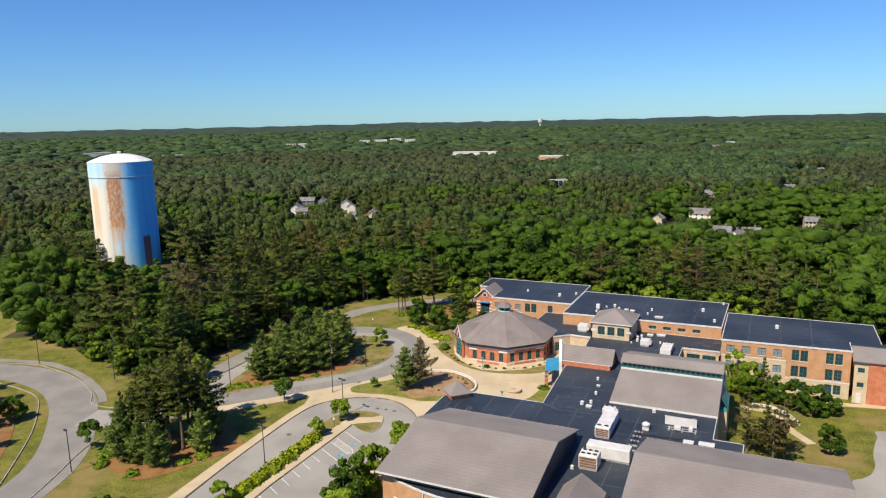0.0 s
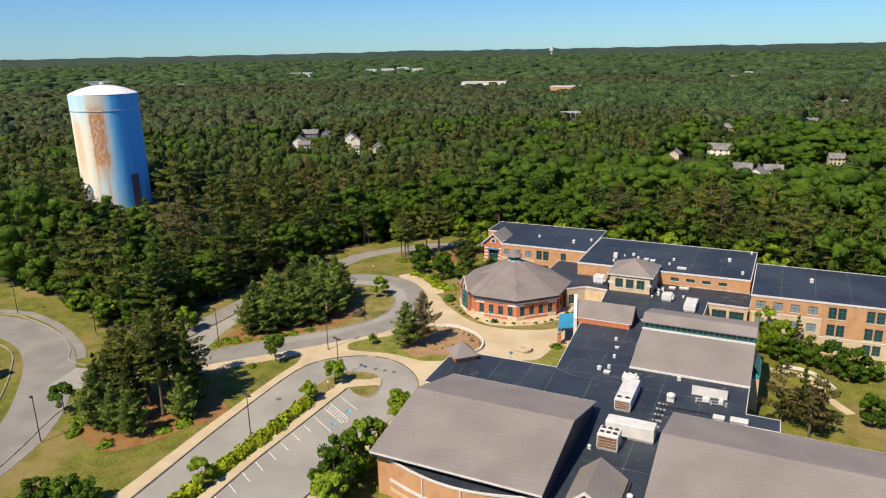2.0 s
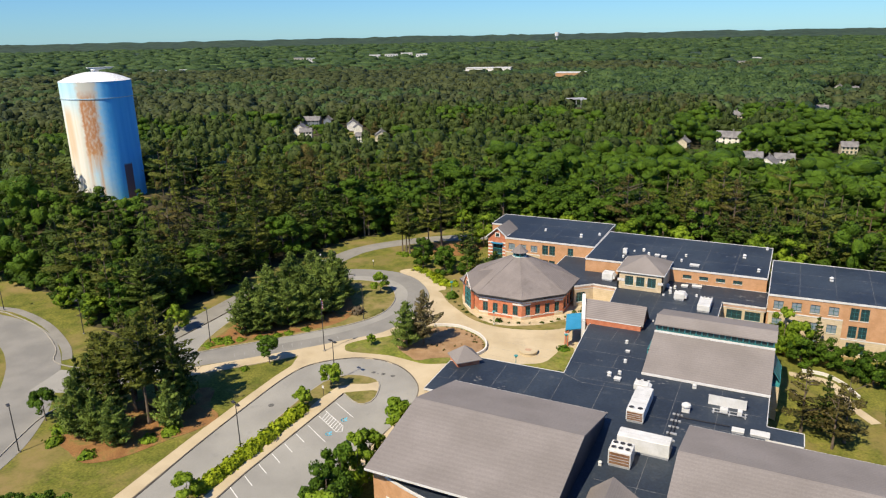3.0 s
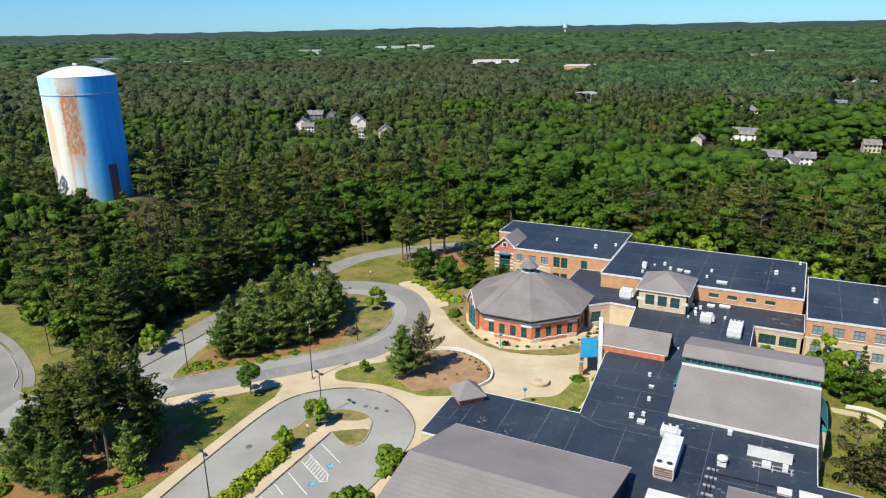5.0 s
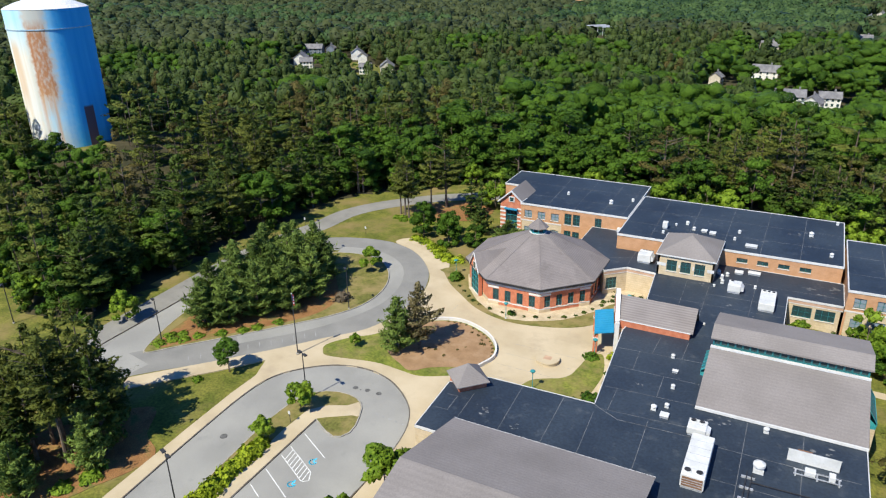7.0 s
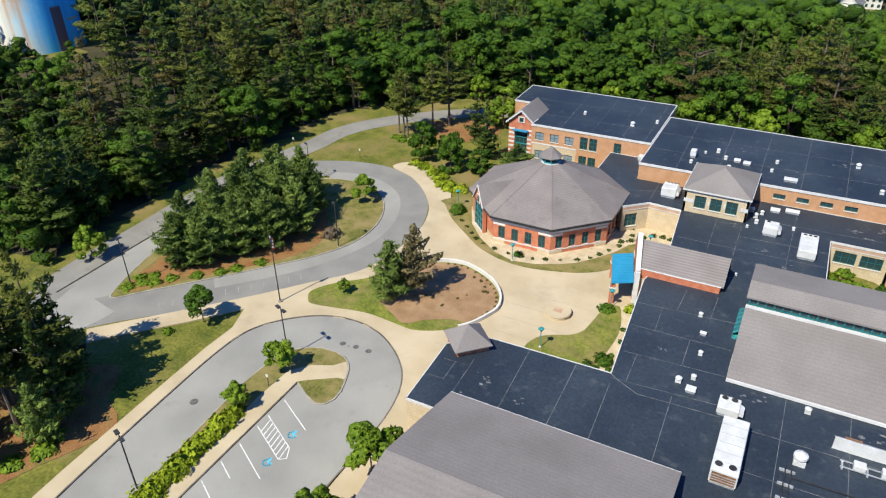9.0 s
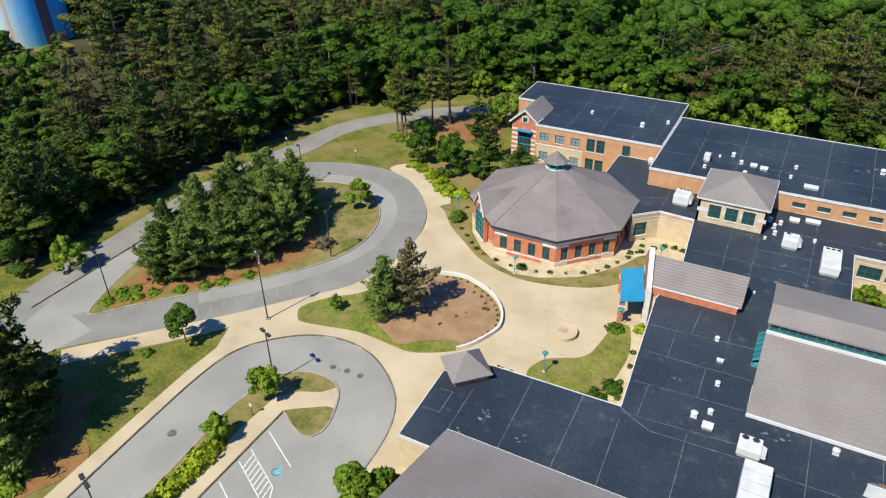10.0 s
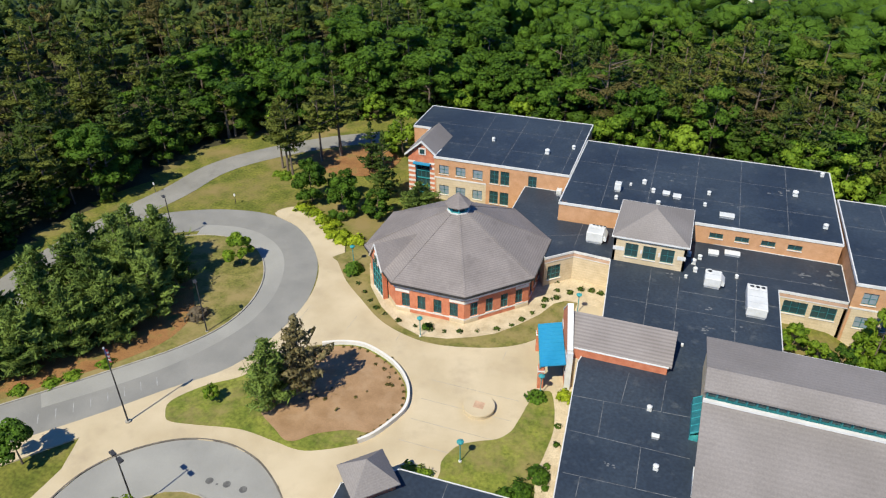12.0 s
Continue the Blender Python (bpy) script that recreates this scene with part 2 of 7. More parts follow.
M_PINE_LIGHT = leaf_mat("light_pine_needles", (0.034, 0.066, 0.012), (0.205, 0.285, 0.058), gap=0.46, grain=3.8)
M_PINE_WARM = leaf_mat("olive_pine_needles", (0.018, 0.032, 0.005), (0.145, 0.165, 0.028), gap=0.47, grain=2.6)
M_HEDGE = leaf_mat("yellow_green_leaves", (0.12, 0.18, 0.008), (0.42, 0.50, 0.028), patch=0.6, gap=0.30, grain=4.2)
M_FAINT_PAINT = mat("faded_road_paint", (0.24, 0.24, 0.235), (0.36, 0.36, 0.35), 2.0, 0.8, 0.1, 20.0, stain=((0.2, 0.2, 0.2), 1.6, 0.5, 0.65))
M_TILE = mat("tan_brick_paving", (0.40, 0.26, 0.17), (0.50, 0.34, 0.23), 1.5, 0.9, 0.2, 12.0)
M_BROWN_NEEDLES = leaf_mat("brown_needles", (0.085, 0.076, 0.030), (0.30, 0.245, 0.115), gap=0.48, grain=3.0)
M_TWIG = leaf_mat("dry_twigs", (0.07, 0.055, 0.035), (0.15, 0.12, 0.08))


# ---- building blocks ----
WORLD_OF = {}


def place_of(ob):
    return WORLD_OF.get(ob.name, Matrix.Identity(4))


def thing(name, m, label="", category="", group="", kind=""):
    """A thing without a body of its own: an Empty at its base."""
    ob = new(name)
    ob.empty_display_size = 0.3
    ob.matrix_basis = m
    WORLD_OF[ob.name] = m.copy()
    return tagged(ob, label, category, group, kind)


def link_mesh(name, mesh, material, parent=None, label="", m=None):
    ob = new(name, mesh)
    if material and not mesh.materials:
        mesh.materials.append(material)
    m = m if m is not None else Matrix.Identity(4)
    WORLD_OF[ob.name] = m.copy()
    if parent:
        ob.parent = parent
        ob.matrix_parent_inverse = place_of(parent).inverted()
    ob.matrix_basis = m
    if label:
        ob["label"] = label
    return ob


def part(name, bm, material, parent=None, label="", m=None):
    mesh = bpy.data.meshes.new(name)
    bmesh.ops.recalc_face_normals(bm, faces=bm.faces)
    bm.to_mesh(mesh)
    bm.free()
    return link_mesh(name, mesh, material, parent, label, m)


def from_arrays(name, verts, faces):
    """A mesh from arrays: faces all of one corner count."""
    mesh = bpy.data.meshes.new(name)
    nv, (nf, k) = len(verts), faces.shape
    mesh.vertices.add(nv)
    mesh.vertices.foreach_set("co", np.ascontiguousarray(verts, dtype=np.float32).ravel())
    mesh.loops.add(nf * k)
    mesh.loops.foreach_set("vertex_index", np.ascontiguousarray(faces, dtype=np.int32).ravel())
    mesh.polygons.add(nf)
    mesh.polygons.foreach_set("loop_start", np.arange(nf, dtype=np.int32) * k)
    mesh.update(calc_edges=True)
    return mesh


def box(bm, x0, x1, y0, y1, z0, z1, bevel=0.0, m=None):
    r = bmesh.ops.create_cube(bm, size=1.0)
    t = Matrix.Translation(((x0 + x1) / 2, (y0 + y1) / 2, (z0 + z1) / 2)) @ Matrix.Diagonal((x1 - x0, y1 - y0, z1 - z0, 1))
    bmesh.ops.transform(bm, matrix=(m @ t) if m else t, verts=r["verts"])
    if bevel:
        edges = list({e for v in r["verts"] for e in v.link_edges})
        bmesh.ops.bevel(bm, geom=edges, offset=bevel, segments=1, affect="EDGES", profile=0.5)
    return bm


def cyl(bm, x, y, z0, z1, r0, r1=None, n=12, m=None):
    t = Matrix.Translation((x, y, (z0 + z1) / 2))
    bmesh.ops.create_cone(bm, cap_ends=True, segments=n, radius1=r0, radius2=r0 if r1 is None else r1, depth=z1 - z0, matrix=(m @ t) if m else t)
    return bm


def prism(bm, outline, z0, z1):
    """An upright prism over a flat outline."""
    low = [bm.verts.new((x, y, z0)) for x, y in outline]
    high = [bm.verts.new((x, y, z1)) for x, y in outline]
    k = len(outline)
    caps = [bm.faces.new(low[::-1]), bm.faces.new(high)]
    for i in range(k):
        bm.faces.new((low[i], low[(i + 1) % k], high[(i + 1) % k], high[i]))
    if k > 4:
        bm.normal_update()
        bmesh.ops.triangulate(bm, faces=caps, ngon_method="EAR_CLIP")
    return bm


def solid(bm, corners, drop):
    """A slab of even upright thickness under a flat or sloping face."""
    high = [bm.verts.new(c) for c in corners]
    low = [bm.verts.new((c[0], c[1], c[2] - drop)) for c in corners]
    k = len(corners)
    bm.faces.new(high)
    bm.faces.new(low[::-1])
    for i in range(k):
        bm.faces.new((low[i], low[(i + 1) % k], high[(i + 1) % k], high[i]))
    return bm


def smooth(points, steps=6, closed=False):
    """A Catmull-Rom curve through a few points."""
    p = [Vector(q) for q in points]
    k = len(p)
    out = []
    for i in range(k if closed else k - 1):
        if closed:
            a, b, c, d = p[(i - 1) % k], p[i], p[(i + 1) % k], p[(i + 2) % k]
        else:
            a, b, c, d = p[max(i - 1, 0)], p[i], p[i + 1], p[min(i + 2, k - 1)]
        for s in range(steps):
            t = s / steps
            out.append(0.5 * ((2 * b) + (c - a) * t + (2 * a - 5 * b + 4 * c - d) * t * t + (3 * b - a - 3 * c + d) * t ** 3))
    if not closed:
        out.append(p[-1])
    return [tuple(q) for q in out]


def ribbon(bm, line, width, z0, z1):
    """A strip of some width and thickness along a line; width may be a list of one per point."""
    k = len(line)
    rings = []
    for i, (x, y) in enumerate(line):
        a, b = line[max(i - 1, 0)], line[min(i + 1, k - 1)]
        d = Vector((b[0] - a[0], b[1] - a[1])).normalized()
        w = (width[i] if isinstance(width, list) else width) / 2
        nx, ny = -d.y * w, d.x * w
        rings.append([bm.verts.new(q) for q in ((x - nx, y - ny, z0), (x + nx, y + ny, z0), (x + nx, y + ny, z1), (x - nx, y - ny, z1))])
    for p, q in zip(rings, rings[1:]):
        for j in range(4):
            bm.faces.new((p[j], p[(j + 1) % 4], q[(j + 1) % 4], q[j]))
    bm.faces.new(rings[0])
    bm.faces.new(rings[-1][::-1])
    return bm


def wall_boxes(bm, length, z0, z1, thick, openings):
    """A wall from (0,0) along +x, its outer face at y=0 and its body at y>0, with openings (x0, x1, z0, z1) right through."""
    us = sorted({0.0, length, *(v for o in openings for v in o[:2])})
    vs = sorted({z0, z1, *(min(max(v, z0), z1) for o in openings for v in o[2:])})
    for a, b in zip(us, us[1:]):
        if b - a < 1e-4:
            continue
        mid = (a + b) / 2
        for lo, hi in zip(vs, vs[1:]):
            if hi - lo > 1e-4 and not any(o[0] < mid < o[1] and o[2] < (lo + hi) / 2 < o[3] for o in openings):
                box(bm, a, b, 0, thick, lo, hi)
    bmesh.ops.remove_doubles(bm, verts=bm.verts, dist=0.0005)
    return bm


def along(p, q):
    """The pose of a wall's own axes: x from p to q, y inwards (to the left of the way)."""
    return Matrix.Translation((p[0], p[1], 0)) @ Matrix.Rotation(math.atan2(q[1] - p[1], q[0] - p[0]), 4, "Z")


WINDOW_MESHES = {}


def window(parent, m, x, z, w, h, cols=2, rows=2, frame_mat=None, sill=True, group=""):
    """A window of frame bars with panes, set into an opening of the wall whose axes are m."""
    key = (round(w, 2), round(h, 2), cols, rows, frame_mat.name if frame_mat else "")
    if key not in WINDOW_MESHES:
        bm = bmesh.new()
        t = 0.06
        cells = [(max(t, w * c / cols + 0.028), min(w - t, w * (c + 1) / cols - 0.028), max(t, h * r / rows + 0.02), min(h - t, h * (r + 1) / rows - 0.02)) for c in range(cols) for r in range(rows)]
        wall_boxes(bm, w, 0.0, h, 0.1, cells)
        fr = bpy.data.meshes.new("window")
        bm.to_mesh(fr)
        bm.free()
        fr.materials.append(frame_mat or M_FRAME)
        bm = bmesh.new()
        box(bm, 0, w / cols - 0.09, 0.04, 0.06, 0, h - 2 * t)
        pane = bpy.data.meshes.new("pane")
        bm.to_mesh(pane)
        bm.free()
        pane.materials.append(M_GLASS_PALE if (cols, rows) == (2, 2) and h < 1.7 else M_GLASS)
        # dark sheet behind the panes, standing in for the unlit room
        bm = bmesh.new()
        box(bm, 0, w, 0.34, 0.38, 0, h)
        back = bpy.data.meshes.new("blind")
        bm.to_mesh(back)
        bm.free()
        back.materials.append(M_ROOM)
        bm = bmesh.new()
        box(bm, -0.06, w + 0.06, -0.22, 0.0, -0.1, -0.004)
        st = bpy.data.meshes.new("sill")
        bm.to_mesh(st)
        bm.free()
        st.materials.append(M_WHITE_STONE)
        WINDOW_MESHES[key] = (fr, pane, back, st)
    fr, pane, back, st = WINDOW_MESHES[key]
    at = m @ Matrix.Translation((x, 0.12, z))
    win = link_mesh("window", fr, None, parent, "", at)
    for c in range(cols):
        link_mesh("pane", pane, None, win, "", at @ Matrix.Translation((w * c / cols + 0.045, 0, 0.09)))
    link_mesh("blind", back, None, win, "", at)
    if sill:
        link_mesh("sill", st, None, win, "", at)
    return win


def wall(parent, p, q, z0, z1, material, wins=(), thick=0.3, label="", sill=True, frame_mat=None):
    """One wall as a part, with a window in every opening of wins: (x, z, width, height, columns, rows)."""
    m = along(p, q)
    length = math.hypot(q[0] - p[0], q[1] - p[1])
    bm = wall_boxes(bmesh.new(), length, z0, z1, thick, [(x, x + w, z, z + h) for x, z, w, h, *_ in wins])
    ob = part("wall", bm, material, parent, label, m)
    for x, z, w, h, c, r in wins:
        window(parent, m, x, z, w, h, c, r, frame_mat, sill)
    return ob


def trim(parent, p, q, z0, z1, out=0.06, name="trim", material=None, ext=0.0):
    """A band that stands out from a wall."""
    m = along(p, q)
    length = math.hypot(q[0] - p[0], q[1] - p[1])
    return part(name, box(bmesh.new(), -ext, length + ext, -out, -0.003, z0, z1), material or M_TRIM, parent, "", m)


# ---- ground ----
def ease(v):
    v = min(max(v, 0.0), 1.0)
    return v * v * (3 - 2 * v)


RISES = [(-191.9, 164.8, 9.9, 62.0)]   # low rises: x, y, height, reach


def ground_z(x, y):
    z = -0.02 - 2.7 * ease((x + 9.5) / 7.0) * ease((190 - y) / 25.0)
    for cx, cy, top, wide in RISES:
        z += top * ease(1.25 - 1.25 * math.hypot(x - cx, y - cy) / wide)
    far = math.hypot(x + 50, y - 130)
    z -= 13.0 * ease((far - 120) / 140.0)                      # the land falls away beyond the woods' edge
    if far > 1200:
        z += min((far - 1200) / 3300, 1.0) * (34 + 3 * noise.noise((x / 1100, y / 1100, 0.3)))
    return z


def make_ground():
    cx, cy, spokes = -45.0, 125.0, 128
    radii = [2.5 * i for i in range(1, 49)] + [120 * 1.13 ** i for i in range(1, 31)]
    radii = [r for r in radii if r < 4700] + [4700.0]
    verts = [(cx, cy, ground_z(cx, cy))]
    for r in radii:
        for s in range(spokes):
            a = 2 * math.pi * s / spokes
            x, y = cx + r * math.cos(a), cy + r * math.sin(a)
            verts.append((x, y, ground_z(x, y)))
    tris = [(0, 1 + s, 1 + (s + 1) % spokes) for s in range(spokes)]
    for i in range(len(radii) - 1):
        b0, b1 = 1 + i * spokes, 1 + (i + 1) * spokes
        for s in range(spokes):
            n = (s + 1) % spokes
            tris += [(b0 + s, b1 + s, b1 + n), (b0 + s, b1 + n, b0 + n)]
    ob = link_mesh("ground", from_arrays("ground", np.array(verts), np.array(tris)), M_GRASS)
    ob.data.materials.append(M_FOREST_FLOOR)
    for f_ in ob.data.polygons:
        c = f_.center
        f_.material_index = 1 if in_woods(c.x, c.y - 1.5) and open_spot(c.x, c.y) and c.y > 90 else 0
    tagged(ob, "uneven grass ground with dry yellow patches", "ground", kind="structure")


EDGE = [(-270, 122), (-200, 126), (-186, 123), (-176, 114), (-160, 114), (-144, 111), (-130, 105), (-120, 103.6), (-116.0, 105.5), (-116.0, 117), (-117.2, 127), (-117.6, 139), (-116.4, 150), (-114.8, 160), (-114.6, 170), (-112.2, 177.5), (-105.4, 186), (-93, 197), (-80, 203), (-66, 206), (-43, 200.5), (-24, 198), (-6, 192), (12, 186), (30, 183), (60, 181), (160, 191)]


def edge_y(x):
    """The wood's southern edge where it is a function of x; woods lie north of it."""
    for (x0, y0), (x1, y1) in zip(EDGE, EDGE[1:]):
        if x0 <= x <= x1:
            return y0 + (y1 - y0) * (x - x0) / (x1 - x0)
    return EDGE[0][1] if x < EDGE[0][0] else EDGE[-1][1]


def in_woods(x, y):
    """North and west of the edge line."""
    if x < -120:
        return y > edge_y(x)
    if x < -116 and y < 105:
        return False
    best = 1e9
    for (x0, y0), (x1, y1) in zip(EDGE[8:], EDGE[9:]):
        lo, hi = min(x0, x1), max(x0, x1)
        if y0 <= y <= y1 and y1 > y0 and y < 186:              # where the edge runs north: woods lie west of it
            return x < x0 + (x1 - x0) * (y - y0) / (y1 - y0)
        if lo - 1e-6 <= x <= hi + 1e-6 and abs(x1 - x0) > 2.5 and x > -105.5:
            best = min(best, y0 + (y1 - y0) * (x - x0) / (x1 - x0))
    return y > best if x > -105.4 else y > 186


HOUSES = [(-320.7, 427.5, 115, 10, 8, 0), (-306, 414, 30, 8, 6, 0), (-342.8, 471.5, 20, 13, 7, 1), (-331, 476, 110, 6, 6, 1), (-298.1, 460.4, 120, 9, 8, 0), (-285, 447, 120, 8, 6, 0), (-247.3, 416.3, 118, 10, 8, 2), (-258, 409, 20, 7, 5, 0), (-62.1, 446.2, 80, 6, 6, 2), (-40.3, 475.8, -8, 14, 8, 0), (-23.0, 405.0, 5, 9, 7, 0), (-8.6, 406.5, 5, 9, 6, 0), (-15.3, 391, 80, 9, 8, 0), (-31, 399.0, 95, 6, 6, 2), (-21.0, 371, 60, 6, 5, 0), (-47, 592, 15, 11, 8, 2), (22, 824, 100, 11, 9, 0), (32, 865, 75, 11, 9, 2), (44, 850, 30, 11, 8, 0), (22, 458, 10, 8, 6, 2), (12, 655, 0, 10, 7, 0)]
FAR_BLOCKS = [(-443, 1072, 15, 70, 24, 13.0, 0), (-452, 1022, 60, 16, 12, 11.0, 0), (-279, 968, 8, 42, 22, 12.6, 1), (-300, 962, 8, 14, 12, 10.0, 2), (-906, 1489, 30, 26, 16, 15.5, 0), (-880, 1522, 30, 30, 16, 15.5, 0), (-868, 1575, 30, 28, 16, 16.5, 0), (-815, 1553, 30, 26, 16, 15.0, 0), (-1032, 1365, 40, 22, 16, 14.5, 2), (-1010, 1380, 40, 20, 12, 13.0, 0), (-1211, 984, 60, 50, 14, 13.6, 0), (-1013, 940, 55, 20, 12, 12.2, 0), (-1000, 955, 55, 20, 12, 12.6, 0), (-986, 968, 55, 18, 12, 12.2, 0), (-76, 1411, 10, 14, 10, 13.0, 0), (-91, 1301, 10, 16, 10, 12.6, 2)]
CLEAR = [(h[0], h[1], 9.5) for h in HOUSES]
for h in HOUSES:                                              # front lawns, open towards the school
    far = math.hypot(h[0] + 12, h[1] - 35)
    ux, uy = -(h[0] + 12) / far, -(h[1] - 35) / far
    CLEAR += [(h[0] + 13 * ux, h[1] + 13 * uy, 8.0)]
CLEAR += [(b[0], b[1], max(b[3], b[4]) * 0.65) for b in FAR_BLOCKS] + [(-191.9, 164.8, 12.5), (20, 440, 12), (-174, 639, 26), (-167, 614, 18), (-161, 592, 15), (-155, 572, 12), (-148, 600, 14), (-150, 550, 10), (-283, 432, 12), (-270, 428, 12)]


def open_spot(x, y):
    return all((x - cx) ** 2 + (y - cy) ** 2 > r * r for cx, cy, r in CLEAR)


make_ground()


def slab(name, outline, z0, z1, material, label, category, kind="structure"):
    ob = part(name, prism(bmesh.new(), outline, z0, z1), material)
    return tagged(ob, label, category, kind=kind)


def road(name, points, width, z1, material, label):
    line = smooth(points, 6)
    ob = part(name, ribbon(bmesh.new(), line, width, -0.2, z1), material)
    return tagged(ob, label, "road", kind="structure")


def kerb(points, closed=False, steps=6, top=0.15, width=0.16, name="kerb", material=None, label="weathered concrete kerb along the asphalt edge", straight=False):
    line = list(points) if straight else smooth(points, steps, closed)
    if closed:
        line.append(line[0])
    ob = part(name, ribbon(bmesh.new(), line, width, -0.1, top), material or M_KERB)
    return tagged(ob, label, "kerb", kind="structure")


# asphalt
LOT = [(-72.0, 29.0), (-74.7, 65.0), (-76.6, 81.0), (-77.7, 94.0), (-78.1, 102.5), (-77.4, 107.4), (-74.8, 111.1), (-71.1, 113.8), (-66.8, 114.8), (-62.6, 114.0),
       (-59.0, 111.8), (-56.4, 109.1), (-54.9, 105.9), (-54.2, 101.8), (-54.1, 95.3), (-54.4, 85.3), (-54.8, 29.3)]
lot_line = smooth(LOT, 5)
slab("car_park", lot_line, -0.2, 0.024, M_ASPHALT, "pale worn asphalt drop-off lane and car park", "car park")
kerb(LOT, material=M_KERB_DARK, label="dark granite kerb along the drop-off lane")
road("drive_west", [(-93.3, 38.6), (-100.0, 62.6), (-105.2, 72.5), (-113.9, 81.5), (-125.1, 90.4), (-137.4, 95.8), (-153.8, 96.6), (-174.2, 90.8)], 8.6, 0.020, M_ASPHALT_DARK, "grey asphalt drive curving past the woods")
road("drive_link", [(-114.9, 85.5), (-108.8, 87.6), (-103.7, 92.7), (-100.7, 98.2), (-99.7, 102.8)], 7.5, 0.028, M_ASPHALT, "pale asphalt link between two drives")
road("drive_upper", [(-104.3, 91.7), (-107.4, 98.7), (-109.3, 106.7), (-110.0, 120.8), (-110.7, 136.9), (-109.3, 149.0), (-107.1, 159.1), (-106.0, 168.2), (-101.6, 176.3), (-92.9, 185.4), (-83.7, 191.5), (-74.5, 196.0), (-66.4, 198.6)], 5.2, 0.016, M_ASPHALT_WARM, "grey-brown asphalt drive beside the woods")
loop_mid = [(-102.2, 96.7), (-96.7, 103.0), (-90.9, 108.7), (-84.7, 115.6), (-78.9, 121.9), (-74.8, 129.2), (-74.3, 137.2), (-76.5, 144.7), (-81.1, 150.8), (-87.2, 153.8), (-93.3, 153.5), (-99.4, 151.1), (-105.0, 147.0)]
road("drive_loop", loop_mid, 6.8, 0.012, M_ASPHALT_DARK, "grey asphalt turning loop round a planted island")
road("drive_loop_edge", [(-89.4, 113.4), (-82.9, 120.7), (-79.1, 126.9), (-77.0, 133.4), (-77.7, 140.2), (-80.7, 146.4), (-85.2, 149.8), (-90.1, 150.8), (-95.4, 149.7)], 3.0, 0.0165, M_ASPHALT, "paler asphalt strip round the island")

kerb([(-174.2, 96.0), (-154.8, 101.7), (-147.7, 101.8), (-136.4, 99.7), (-125.1, 94.8), (-119.6, 90.7), (-111.9, 91.2), (-107.4, 93.6)])
road("verge_walk", [(-176.3, 98.0), (-154.8, 103.3), (-146.6, 103.5), (-135.4, 100.9), (-124.1, 96.0), (-118.6, 92.3)], 1.7, 0.06, M_ASPHALT_WARM, "grey path along the curving drive")
kerb([(-95.6, 58.6), (-99.1, 66.6), (-102.2, 72.8), (-104.1, 77.6), (-103.9, 83.1), (-99.0, 90.7), (-95.0, 96.0)])
kerb([(-103.6, 60.5), (-109.3, 67.1), (-118.1, 76.6), (-126.5, 83.9), (-133.7, 88.7), (-142.5, 90.6), (-157.8, 91.4)])
slab("drive_litter", smooth([(-108.6, 58.4), (-110.7, 64.4), (-120.9, 74.9), (-134.3, 84.2), (-151.7, 88.0), (-161.8, 77.8), (-141.2, 59.9)], 4, True), -0.1, 0.05, M_NEEDLES, "rust-brown needle litter beside the drive", "ground cover")
slab("drive_apron", [(-107.2, 96.7), (-107.4, 106.7), (-107.6, 119.8), (-108.4, 130.9), (-107.5, 145.0), (-104.0, 151.1), (-97.9, 150.1), (-102.4, 141.0), (-104.5, 132.9), (-103.9, 120.8), (-101.8, 110.8), (-98.7, 103.8), (-98.7, 97.8)], -0.2, 0.0105, M_ASPHALT, "pale asphalt apron between the drives", "road")
# this kerb's dark colour also draws the shadow line along it
kerb([(-107.0, 101.7), (-107.2, 108.7), (-107.5, 119.1), (-108.3, 127.8), (-108.0, 136.9)], material=M_KERB_DARK, label="dark kerb beside the upper drive, shadow line in its colour")
# loop island
ISLAND = [(-98.7, 104.4), (-96.3, 107.2), (-89.9, 114.4), (-84.7, 120.6), (-80.7, 125.7), (-78.1, 131.2), (-77.9, 137.2), (-79.9, 142.8), (-83.8, 147.4), (-88.7, 149.2), (-94.3, 148.3), (-99.4, 145.0), (-103.2, 140.5), (-104.9, 132.9), (-104.5, 122.8), (-102.6, 112.8), (-100.1, 105.4)]
slab("loop_island", smooth(ISLAND, 4, True), -0.1, 0.12, M_DRY_LAWN, "dry grass island inside the turning loop", "lawn")
kerb(ISLAND, True, 4)
NEEDLE_BED = [(-98.9, 106.2), (-93.0, 112.3), (-87.0, 119.4), (-83.1, 125.5), (-83.1, 131.1), (-86.6, 136.1), (-92.7, 142.1), (-98.9, 142.5), (-102.9, 134.9), (-101.8, 118.8)]
slab("needle_bed", smooth(NEEDLE_BED, 4, True), -0.1, 0.135, M_NEEDLES, "rust-brown pine needle litter under the island trees", "ground cover")
